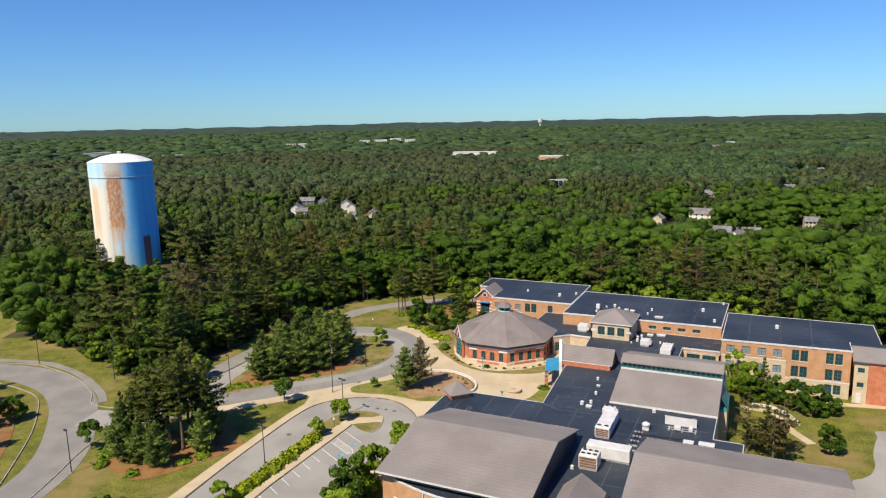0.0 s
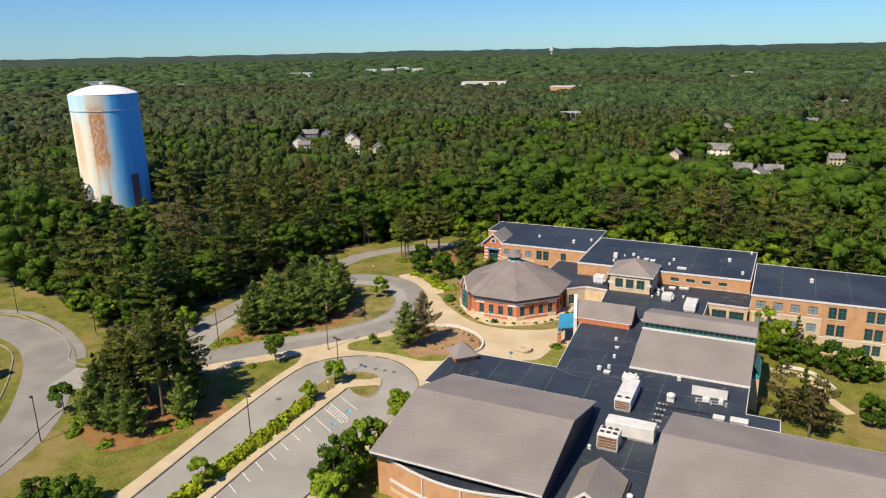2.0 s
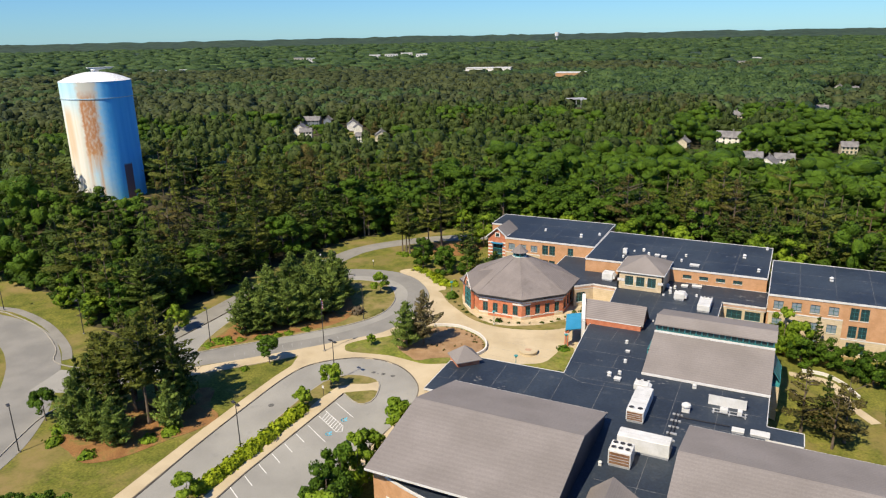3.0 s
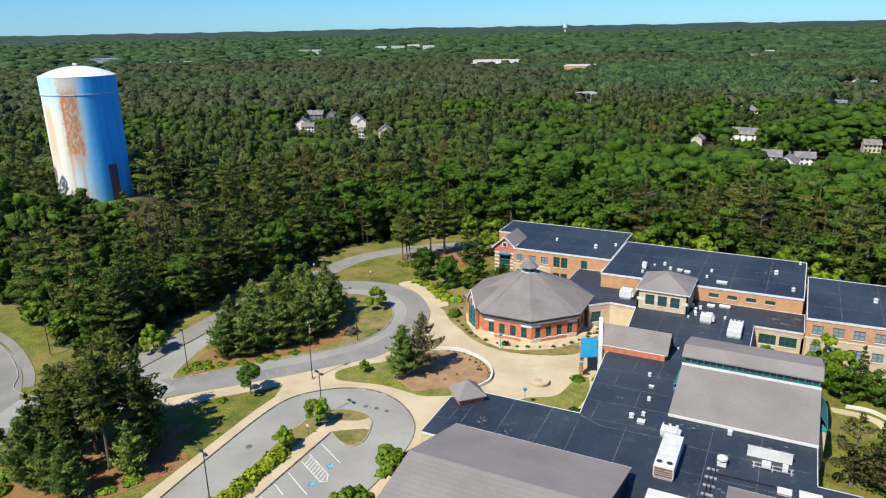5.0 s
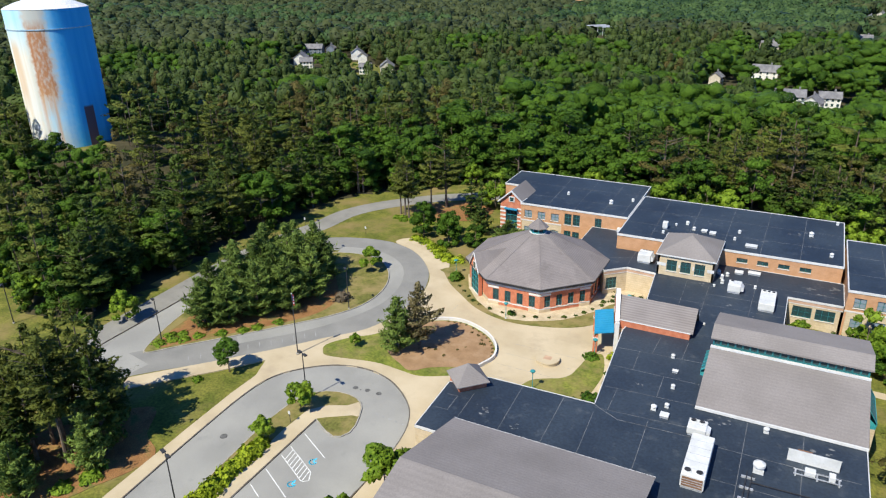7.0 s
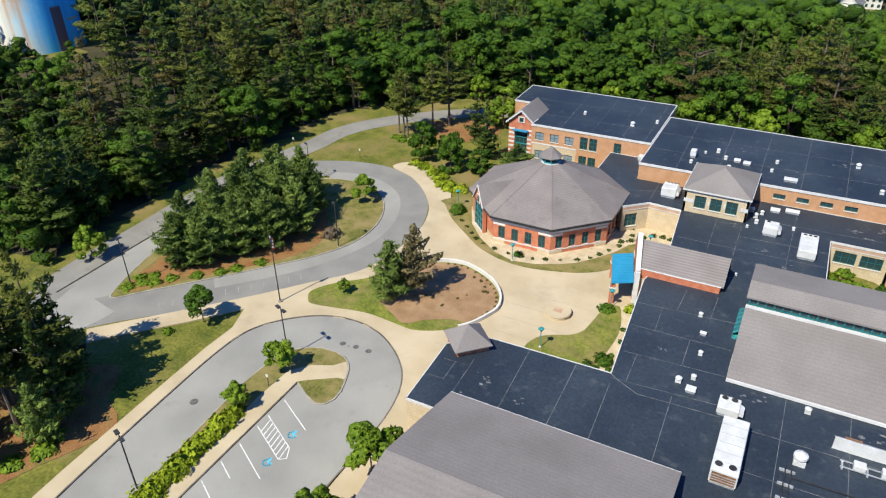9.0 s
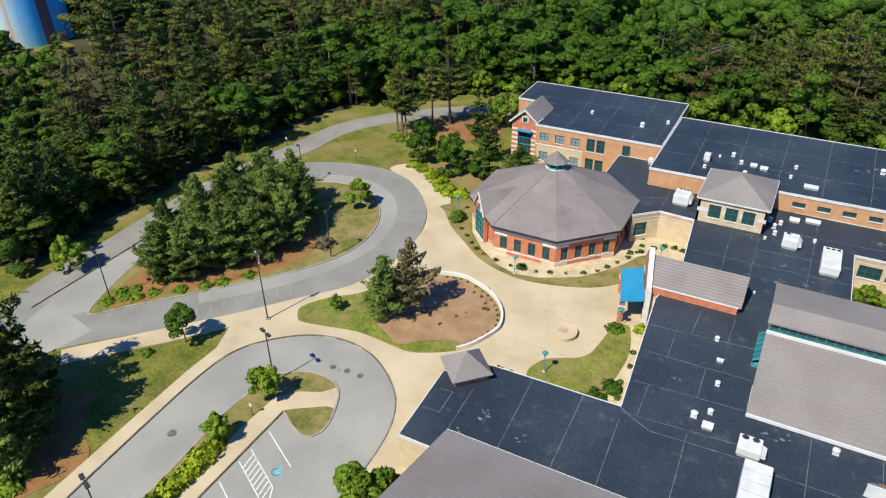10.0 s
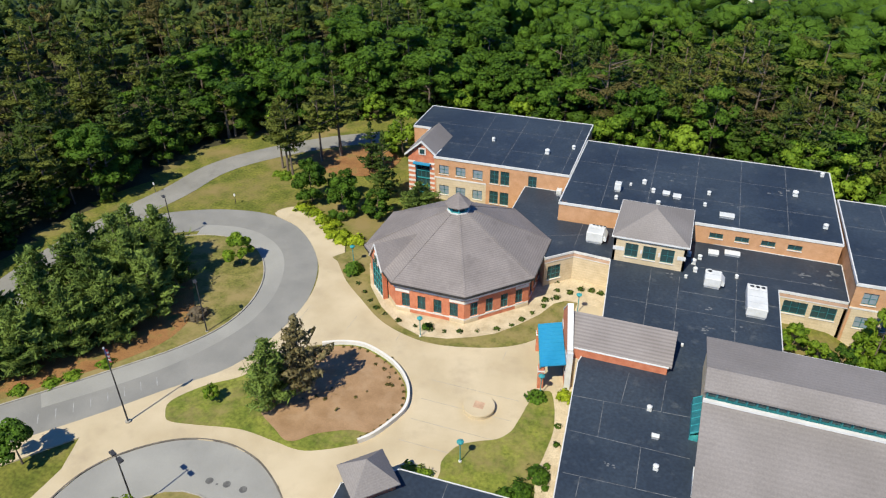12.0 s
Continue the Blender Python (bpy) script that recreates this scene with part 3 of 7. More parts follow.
# plaza and walks
PLAZA = [(-96.1, 97.9), (-91.4, 103.0), (-86.7, 108.1), (-81.6, 113.9), (-77.2, 119.4), (-72.8, 124.8), (-71.1, 131.7), (-71.0, 138.9), (-72.8, 145.3), (-76.9, 151.1), (-82.0, 155.4), (-87.3, 157.8),
         (-84.7, 160.9), (-78.1, 157.5), (-73.6, 154.3), (-71.6, 150.9), (-66.3, 149.3), (-55.1, 146.4), (-44.0, 146.5), (-34.5, 152.6), (-34.4, 114.6), (-49.5, 113.8), (-50.4, 100.4), (-50.6, 59.4), (-54.4, 59.3),
         (-54.0, 95.3), (-54.1, 101.9), (-54.8, 106.0), (-56.3, 109.2), (-58.9, 111.9), (-62.5, 114.1), (-66.8, 114.9), (-71.2, 113.9), (-74.9, 111.2), (-77.5, 107.5), (-78.2, 102.5), (-77.8, 94.0), (-76.7, 81.0), (-74.8, 65.0), (-72.6, 39.0),
         (-74.7, 39.0), (-77.2, 64.9), (-78.7, 81.0), (-79.5, 94.0), (-79.9, 102.0), (-79.8, 106.6), (-81.2, 110.4), (-85.7, 104.9), (-92.2, 98.0), (-93.8, 96.0)]
PLAZA = smooth(PLAZA[:16], 4)[:-1] + PLAZA[15:]
slab("plaza", PLAZA, -0.2, 0.14, M_CONCRETE, "tan concrete plaza and walkways before the school", "pavement")
for k in range(9):
    bmj = bmesh.new()
    if k < 5:
        box(bmj, -70 + 6.5 * k, -69.96 + 6.5 * k, 134.5 + 0.4 * k, 138.0, 0.10, 0.1435)
    else:
        box(bmj, -50.5, -40.5, 121 + 3.1 * (k - 5), 121.05 + 3.1 * (k - 5), 0.10, 0.1435)
    tagged(part("pavement_joint", bmj, M_KERB), "thin joint between concrete slabs", "joint", kind="structure")
# planted oval with the low curved wall
OVAL = [(-75.0, 115.9), (-75.8, 117.8), (-73.8, 121.0), (-70.9, 123.6), (-68.7, 127.4), (-66.2, 130.8), (-62.6, 132.6), (-59.8, 132.9), (-56.3, 131.6), (-53.9, 130.0), (-52.2, 127.7), (-51.5, 125.1), (-52.1, 122.8), (-53.1, 120.6), (-54.4, 119.0), (-57.0, 117.3), (-59.4, 116.4), (-62.4, 116.6), (-66.5, 116.8), (-71.1, 115.8), (-73.9, 115.3)]
slab("planted_oval", smooth(OVAL, 4, True), -0.1, 0.165, M_LAWN, "oval lawn in the plaza", "lawn")
MULCH = [(-68.1, 122.7), (-68.0, 126.4), (-65.6, 130.2), (-62.5, 132.2), (-59.8, 132.6), (-56.5, 131.3), (-54.2, 129.8), (-52.5, 127.5), (-51.8, 125.0), (-52.4, 122.9), (-53.6, 120.9), (-55.5, 120.6), (-57.4, 119.7), (-59.0, 118.7), (-60.2, 117.4), (-61.4, 117.1), (-63.0, 118.0), (-66.0, 119.8)]
slab("mulch_bed", smooth(MULCH, 4, True), -0.1, 0.19, M_MULCH, "brown bark mulch bed with small shrubs", "planting bed")
arc = smooth([(-54.2, 119.2), (-53.1, 120.6), (-52.1, 122.8), (-51.5, 125.1), (-52.2, 127.7), (-53.9, 130.0), (-56.3, 131.7), (-59.8, 132.95), (-62.5, 132.6), (-64.8, 131.5)], 5)
kerb(arc, top=0.62, width=0.24, name="garden_wall", material=M_RED_BRICK, label="low curved brick garden wall with pale coping", straight=True)
kerb([(x, y) for x, y in arc], top=0.68, width=0.29, name="wall_coping", material=M_WHITE_STONE, label="pale stone coping on the curved wall", straight=True)
# lawn and gravel by the building
BED = [(-72.4, 149.9), (-71.4, 148.4), (-68.2, 144.6), (-64.4, 141.4), (-60.4, 138.3), (-56.2, 136.6), (-52.2, 136.2), (-47.6, 137.2), (-44.2, 138.6), (-41.6, 140.7), (-39.6, 144.0), (-38.0, 148.6), (-39.9, 155.6), (-55.2, 157.5), (-66.3, 155.4)]
slab("octagon_verge", smooth(BED, 4, True), -0.1, 0.17, M_DRY_LAWN, "worn grass verge round the octagonal hall", "lawn")
slab("octagon_gravel", [(-67.0, 149.4), (-64.6, 144.6), (-61.4, 140.9), (-57.7, 138.1), (-54.5, 137.0), (-51.3, 137.6), (-48.4, 139.0), (-46.1, 140.5), (-44.0, 143.0), (-42.0, 145.9), (-40.6, 149.2), (-40.6, 152.0), (-44.0, 160.0), (-54.8, 165.5), (-66.0, 160.0)], -0.1, 0.185, M_GRAVEL, "pale gravel bed round the octagonal hall", "planting bed")
slab("gravel_link", [(-44.0, 146.0), (-39.4, 150.0), (-34.5, 150.0), (-34.5, 155.6), (-44.0, 155.5)], -0.1, 0.181, M_GRAVEL, "pale gravel bed below the link walls", "planting bed")
SE_LAWN = [(-44.6, 116.6), (-45.2, 118.6), (-45.5, 119.8), (-45.2, 121.1), (-44.5, 122.4), (-42.9, 123.5), (-41.2, 124.4), (-40.2, 125.8), (-39.9, 127.2), (-39.7, 128.6), (-39.5, 130.2), (-39.1, 132.0), (-37.7, 132.9), (-36.8, 130.9), (-36.3, 128.7), (-36.1, 126.8), (-36.3, 123.6), (-36.5, 121.0), (-36.0, 118.5), (-36.4, 115.6), (-40, 115.0)]
slab("corner_lawn", smooth(SE_LAWN, 4, True), -0.1, 0.168, M_LAWN, "small green lawn in the corner of the plaza", "lawn")
slab("gravel_strip", [(-36.8, 114.5), (-33.9, 114.5), (-35.1, 133.4), (-36.0, 139.6), (-37.4, 139.6), (-37.3, 132.6), (-36.6, 128)], -0.1, 0.163, M_GRAVEL, "pale gravel strip along the building", "planting bed")
# lane island: grass, walk and hedge ground
HEDGE_ISLAND = [(-67.6, 29), (-68.4, 59), (-69.7, 79), (-70.8, 91), (-71.5, 99), (-71.2, 104.0), (-70.1, 106.6), (-68.6, 107.8), (-67.0, 108.4), (-65.3, 108.5), (-63.9, 108.2), (-62.9, 107.6), (-62.1, 106.6), (-61.4, 105.0), (-60.8, 103.2), (-60.7, 101.7), (-61.2, 100.6), (-62.1, 100.2), (-63.6, 100.7), (-66.05, 102.1), (-65.9, 79), (-64.7, 59), (-63.2, 29)]
slab("lane_island", HEDGE_ISLAND, -0.1, 0.13, M_DRY_LAWN, "grass strip between lane and car park", "lawn")
kerb(HEDGE_ISLAND[:20], straight=True)
kerb(HEDGE_ISLAND[19:], straight=True, material=M_KERB_DARK, label="dark granite kerb along the parking bays")
slab("island_walk", [(-65.4, 29), (-67.4, 79), (-68.4, 98), (-68.2, 103.2), (-66.4, 105.2), (-64.1, 106.3), (-63.1, 107.6), (-62.2, 106.6), (-61.4, 104.9), (-62.3, 104.8), (-65.2, 102.9), (-66.05, 102.2), (-66.0, 79), (-64.8, 59), (-63.4, 29)], -0.1, 0.15, M_CONCRETE, "tan concrete walk on the lane island", "pavement")
# grass and needle ground under the grove
slab("grove_litter", smooth([(-95.5, 74.0), (-92.0, 72.6), (-87.6, 71.6), (-84.0, 74.6), (-81.4, 80.6), (-79.0, 86.2), (-79.8, 88.8), (-83.3, 90.6), (-86.8, 95.0), (-91.5, 90.8), (-97.6, 80.7)], 4, True), -0.1, 0.03, M_NEEDLES, "rust-brown needle litter under the grove", "ground cover")
slab("grove_litter", smooth([(-93.9, 175.3), (-86.7, 173.8), (-78.6, 175.4), (-76.6, 183.4), (-84.7, 186.4), (-91.8, 181.4)], 4, True), -0.1, 0.035, M_NEEDLES, "bare brown soil under tall pines", "ground cover")
# east pavement below
slab("east_walk", [(12.5, 150.5), (30, 154), (30, 156.2), (19.5, 156.2), (19.0, 153.4), (12.5, 152.2)], -3.0, -2.62, M_CONCRETE, "pale concrete path behind the school", "pavement")
slab("east_yard", smooth([(21.8, 141.5), (20.1, 137.9), (19.1, 133.3), (18.6, 129.4), (18.6, 126.6), (17.8, 123.2), (16.3, 120.8), (14.6, 118.8), (15.6, 112), (40, 112), (40, 142)], 3, True), -3.0, -2.63, M_ASPHALT, "pale asphalt yard behind the school", "pavement")


# road marks
def mark(points, w=0.11, z=0.024, material=None, name="road_marking", label="worn white painted line on asphalt"):
    ob = part(name, ribbon(bmesh.new(), points, w, z - 0.02, z + 0.005), material or M_PAINT)
    return tagged(ob, label, "road marking", kind="structure")


for y in (99.2, 96.5, 94.75, 92.0, 89.3, 86.6, 83.9, 81.2, 78.4, 75.7, 73.0, 70.3, 67.5, 64.8):
    long = 5.6 if y > 91 else 2.6
    mark([(-65.6, y), (-65.6 + long * 0.88, y - long * 0.47)])
for k in range(8):                                            # hatched strip between the two wide bays
    s = 0.7 + k * 0.66
    mark([(-65.6 + s * 0.88, 96.5 - s * 0.47), (-65.6 + (s + 0.3) * 0.88, 94.75 - (s + 0.3) * 0.47)])
mark([(-60.65, 93.85), (-60.0, 92.6), (-60.7, 92.1)])
for x, y in ((-61.5, 95.4), (-61.4, 91.3)):
    bmh = bmesh.new()
    for a in range(0, 300, 30):
        box(bmh, -0.17, 0.17, 0.34, 0.5, 0.018, 0.031, m=Matrix.Translation((x, y, 0)) @ Matrix.Rotation(radians(a), 4, "Z"))
    box(bmh, x - 0.08, x + 0.1, y, y + 0.75, 0.018, 0.0315)
    box(bmh, x, x + 0.45, y - 0.06, y + 0.1, 0.018, 0.032)
    tagged(part("parking_symbol", bmh, M_BLUE_PAINT), "bright blue wheelchair parking symbol on asphalt", "road marking", kind="structure")
for k in range(6):
    mark([(-59.9 + 1.0 * k, 106.6 - 0.1 * k), (-59.5 + 1.0 * k, 106.4 - 0.1 * k)], 0.25, 0.024, M_FAINT_PAINT)
for k in range(12):
    x, y = -91.5 + 1.15 * k, 105.4 + 1.27 * k
    mark([(x, y), (x - 1.0, y + 1.1)], 0.1, 0.014, M_FAINT_PAINT)


M_MANHOLE = mat("worn_iron", (0.085, 0.083, 0.08), (0.14, 0.137, 0.13), 2.0, 0.7, 0.2, 12.0)


def manhole(x, y, z=0.02, r=0.55):
    bm = cyl(bmesh.new(), x, y, z - 0.03, z + 0.012, r, n=20)
    cyl(bm, x, y, z, z + 0.02, r * 0.8, n=20)
    tagged(part("manhole_cover", bm, M_MANHOLE), "round dark iron manhole cover in asphalt", "manhole cover", "manhole covers")


for x, y in ((-65.5, 110.3), (-64.6, 110.2), (-63.7, 110.5), (-61.9, 110.5)):
    manhole(x, y, 0.024, 0.12 if x == -64.6 else 0.38)
manhole(-74.3, 94.4, 0.024, 0.48)


# ---- school ----
def seam(parent, p, q, z, w=0.06):
    part("seam", ribbon(bmesh.new(), [p, q], w, z - 0.01, z + 0.006), M_SEAM, parent)


def even(x0, x1, count, w):
    """Left edges of evenly spread openings."""
    gap = (x1 - x0 - count * w) / count
    return [x0 + gap / 2 + k * (w + gap) for k in range(count)]


def scuffs(parent, x, y, z, r, seed):
    """Pale worn spots on a membrane."""
    rg = random.Random(seed)
    for k in range(7):
        cx, cy, q = x + rg.gauss(0, r), y + rg.gauss(0, r * 0.6), rg.uniform(0.08, 0.30) * r
        ring = [(cx + q * rg.uniform(0.5, 1.2) * math.cos(a * 0.785) * 1.5, cy + q * rg.uniform(0.5, 1.2) * math.sin(a * 0.785)) for a in range(8)]
        part("worn_spot", prism(bmesh.new(), ring, z - 0.01, z + 0.0045 + 0.0005 * k), M_SEAM, parent, "pale scuff on the membrane")


# one-storey block: west arm, north arm and the part that runs east
LOW = 4.6
M_PINK_BRICK = mat("pale_pink_brick", (0.44, 0.28, 0.19), (0.51, 0.34, 0.24), 0.8, 0.9, 0.2, 12.0, spread=0.12)
low = thing("classroom_block", Matrix.Translation((-30, 125, 0)), "one-storey school block with dark flat membrane roof", "school building")
LOW_OUT = [(-51.1, 101.4), (-45.2, 101.4), (-45.2, 80.4), (-5.3, 80.4), (-5.3, 106.9), (-0.9, 106.9), (-0.9, 110.3), (-5.3, 110.3), (-5.3, 142.4), (-14.9, 142.4), (-14.9, 154.5), (-7.2, 154.5), (-7.2, 163.0), (-26, 163.0), (-43.7, 163.0), (-43.7, 171.2), (-50.5, 171.2), (-50.5, 163), (-43.0, 152.2), (-39.8, 155.1), (-35.0, 154.7), (-33.9, 141.0), (-35.2, 133.5), (-33.8, 114.4), (-47.3, 114.1), (-51.5, 111.0)]
part("roof", prism(bmesh.new(), LOW_OUT, LOW - 0.35, LOW), M_MEMBRANE, low, "dark blue-black roof membrane")
for p, q in zip(LOW_OUT, LOW_OUT[1:] + LOW_OUT[:1]):
    m, long = along(p, q), math.hypot(q[0] - p[0], q[1] - p[1])
    part("coping", box(bmesh.new(), -0.05, long + 0.05, -0.05, 0.05, LOW - 0.28, LOW + 0.05), M_TRIM, low, "white metal roof edge", m)
for k, (p, q) in enumerate(zip(LOW_OUT, LOW_OUT[1:] + LOW_OUT[:1])):
    long = math.hypot(q[0] - p[0], q[1] - p[1])
    floor_z = -3.0 if p[0] > -16 and p[1] > 79 else -0.1
    wins = []
    if k == 10:
        wins = [(0.9, 1.6, 2.7, 1.8, 3, 2), (4.1, 1.6, 2.7, 1.8, 3, 2)]
    if k == 18:
        wins = [(0.5, 1.0, 2.0, 2.1, 3, 3)]
    wall(low, p, q, floor_z, LOW - 0.352, M_BUFF, wins)
    if k in (10, 18, 19):
        trim(low, p, q, LOW - 0.74, LOW - 0.36, 0.05, "band", M_PINK_BRICK)
        trim(low, p, q, LOW - 0.86, LOW - 0.745, 0.07, "string_course", M_TRIM)
    elif k in (17, 23, 24):
        trim(low, p, q, LOW - 1.0, LOW - 0.36, 0.05, "band", M_BUFF)
SEAMS = [((-47.6, 110.0), (-47.3, 103)), ((-42.8, 114.0), (-42.2, 103)), ((-37.5, 114.2), (-37.2, 103)), ((-33.5, 112.8), (-33.0, 103)), ((-27.4, 113.8), (-27.1, 103)), ((-50.6, 108.6), (-49.0, 108.7)), ((-49.2, 108.6), (-49.1, 105.6)), ((-50.9, 105.6), (-49.0, 105.7)),
         ((-33.7, 113.7), (-23.2, 114.5)), ((-33.7, 118.6), (-23.1, 119.2)), ((-34.2, 123.7), (-23.3, 123.9)), ((-34.6, 128.4), (-23.4, 129.2)),
         ((-32.2, 118.7), (-32.1, 113.8)), ((-31.7, 128.6), (-31.5, 123.8)), ((-30.1, 128.7), (-29.9, 133.6)), ((-26.3, 129.0), (-26.2, 133.6)), ((-27.6, 123.8), (-27.5, 119.0)), ((-29.8, 154.2), (-29.4, 141)), ((-26.3, 153.6), (-26.1, 138)), ((-33.8, 146.5), (-15, 146.8)), ((-19.8, 138), (-19.6, 160)), ((-24, 156.6), (-8, 157.2)), ((-26, 150.4), (-15, 150.8)),
         ((-22.6, 106.8), (-6, 107.2)), ((-17.2, 103), (-17.2, 118.4)), ((-11.4, 103), (-11.4, 118.4)), ((-22.6, 112.3), (-6, 112.6)), ((-23, 90), (-14, 90.4)), ((-18, 83), (-18, 103)), ((-47, 156.5), (-35, 161.5)), ((-43.6, 166), (-46, 171)), ((-40, 156), (-40, 163))]
for p, q in SEAMS:
    seam(low, p, q, LOW)
for k, (x, y, r) in enumerate(((-22.9, 148.2, 0.5), (-22.8, 143.6, 0.6), (-27.2, 153.7, 0.5), (-8.7, 160.0, 1.3), (-12.4, 158.4, 1.2), (-19.5, 145.1, 0.5), (-46.5, 104.1, 0.5), (-44.6, 107.4, 0.8), (-41.0, 106.0, 0.5), (-30.0, 120.8, 0.4), (-13.8, 105.0, 0.9), (-9.4, 116.0, 0.9), (-19.8, 117.0, 0.8))):
    scuffs(low, x, y, LOW, r, k)
part("roof_cable", ribbon(bmesh.new(), [(-33.8, 114.3), (-32.9, 113.7), (-30.6, 112.5), (-22.6, 112.9)], 0.08, LOW - 0.01, LOW + 0.012), M_SEAM, low, "pale patched strip on the roof")

# wing along the woods, three blocks
WT = 7.45


def wing_block(name, outline, floors, walls, label):
    ob = thing(name, Matrix.Translation((*outline[0], 0)), label, "school building")
    part("roof", prism(bmesh.new(), outline, WT - 0.35, WT), M_MEMBRANE, ob, "dark blue-black roof membrane")
    for k, (p, q) in enumerate(zip(outline, outline[1:] + outline[:1])):
        m, long = along(p, q), math.hypot(q[0] - p[0], q[1] - p[1])
        part("coping", box(bmesh.new(), -0.08, long + 0.08, -0.10, 0.05, WT - 0.30, WT + 0.07), M_TRIM, ob, "white metal roof edge", m)
        z0, split, wins = walls.get(k, (-0.1, None, []))[:3]
        if k in walls and len(walls[k]) == 4:          # brick above, a buff panel below on the first stretch
            z0, split, wins, cut = walls[k]
            base_z = z0 + 3.6 if z0 < -1 else z0
            d = Vector((q[0] - p[0], q[1] - p[1])) / long
            c = (p[0] + d.x * cut, p[1] + d.y * cut)
            wall(ob, p, q, split, WT - 0.352, M_ORANGE_BRICK, [w for w in wins if w[1] >= split])
            wall(ob, p, c, z0, split - 0.002, M_BUFF, [w for w in wins if w[1] < split and w[0] < cut])
            right = [(w[0] - cut, *w[1:]) for w in wins if w[1] < split and w[0] > cut]
            wall(ob, c, q, base_z + 0.002, split - 0.002, M_ORANGE_BRICK, [w for w in right if w[1] > base_z])
            if base_z > z0:
                wall(ob, c, q, z0, base_z, M_BUFF, [w for w in right if w[1] < base_z])
                trim(ob, c, q, base_z - 0.14, base_z + 0.1, 0.06, "band", M_WHITE_STONE)
            trim(ob, p, c, split - 0.14, split + 0.1, 0.06, "band", M_WHITE_STONE)
        elif split is None:
            wall(ob, p, q, z0, WT - 0.352, M_ORANGE_BRICK, wins)
        else:
            wall(ob, p, q, split, WT - 0.352, M_ORANGE_BRICK, [w for w in wins if w[1] >= split])
            wall(ob, p, q, z0, split - 0.002, M_BUFF, [w for w in wins if w[1] < split])
            trim(ob, p, q, split - 0.14, split + 0.12, 0.07, "band", M_WHITE_STONE)
    return ob


west_out = [(-65.4, 171.1), (-43.9, 171.3), (-44.0, 192.2), (-73.4, 192.0), (-73.2, 182.0), (-70.0, 182.0), (-70.0, 174.0), (-65.2, 174.0)]
w_wins = [(x, 4.6, 1.6, 1.5, 2, 2) for x in (0.8, 3.6, 6.4)] + [(9.2, 4.2, 1.4, 2.3, 2, 3), (10.9, 4.2, 1.4, 2.3, 2, 3), (15.3, 4.2, 1.3, 2.2, 2, 3)]
w_wins += [(x, 1.0, 1.6, 1.6, 2, 2) for x in (0.8, 3.6, 6.4)] + [(9.2, 0.7, 1.4, 2.2, 2, 3), (10.9, 0.7, 1.4, 2.2, 2, 3), (15.3, 0.7, 1.3, 2.1, 2, 3)]
west = wing_block("classroom_wing", west_out, 2, {0: (-0.1, 3.95, w_wins, 8.6), 5: (-0.1, 3.55, [(2.5, 4.6, 1.6, 1.5, 2, 2)])}, "two-storey orange brick school wing with flat roof")
mid_out = [(-43.6, 162.6), (-7.7, 163.2), (-7.5, 184.9), (-43.6, 185.2)]
middle = wing_block("classroom_wing", mid_out, 2, {0: (-0.1, None, [(x, 5.55, 1.7, 0.75, 2, 1) for x in (20.2, 23.4, 26.6, 29.8)])}, "two-storey orange brick school wing beside the low roofs")
east_out = [(-7.1, 154.4), (16.9, 155.3), (16.9, 161.0), (22.6, 161.2), (22.6, 176.1), (-7.1, 176.0)]
e_wins = []
for z, tall in ((4.75, 1.6), (1.35, 1.6)):
    e_wins += [(x, z, 1.6, tall, 2, 2) for x in (1.0, 4.0, 7.0, 10.0)] + [(x, z - 0.45, 1.35, 2.3, 2, 3) for x in (13.4, 15.0, 19.6, 21.2)]
e_wins += [(x, -2.0, 1.35, 2.0, 2, 3) for x in (13.4, 15.0, 19.6, 21.2)] + [(4.0, -1.8, 1.6, 1.5, 2, 2), (7.0, -1.8, 1.6, 1.5, 2, 2)]
east = wing_block("classroom_wing", east_out, 3, {0: (-3.0, 4.1, e_wins, 12.4), 1: (-3.0, 0.62, []), 2: (-3.0, None, []), 3: (-3.0, None, []), 4: (-3.0, None, []), 5: (-3.0, None, [])}, "three-storey brick school wing with buff base")
for k, (ob, x, y, r) in enumerate(((middle, -29.3, 174.8, 0.9), (middle, -14.3, 175.7, 0.9), (west, -51.4, 182.9, 0.5), (middle, -20.0, 169.5, 0.6))):
    scuffs(ob, x, y, WT, r, 40 + k)
for parent, lines in ((west, [((-65, 177), (-44, 177.4)), ((-60, 171.4), (-61, 191)), ((-54.5, 171.4), (-55, 191)), ((-49, 171.4), (-49.4, 191)), ((-73, 184.5), (-44, 185)), ((-45.2, 171.6), (-45.4, 191))]),
                      (middle, [((-43.4, 169.6), (-8, 170.2)), ((-43.4, 177), (-8, 177.4)), ((-38, 163.2), (-38.4, 185)), ((-32, 163.2), (-32.2, 185)), ((-26, 163.2), (-26, 185)), ((-20, 163.2), (-19.8, 185)), ((-14, 163.2), (-13.6, 185))]),
                      (east, [((-7.4, 161), (16.6, 161.4)), ((-7.4, 168.4), (16.6, 168.6)), ((-2, 154.6), (-2, 176)), ((4, 154.6), (4.2, 176)), ((10, 154.6), (10.2, 176))])):
    for p, q in lines:
        seam(parent, p, q, WT)

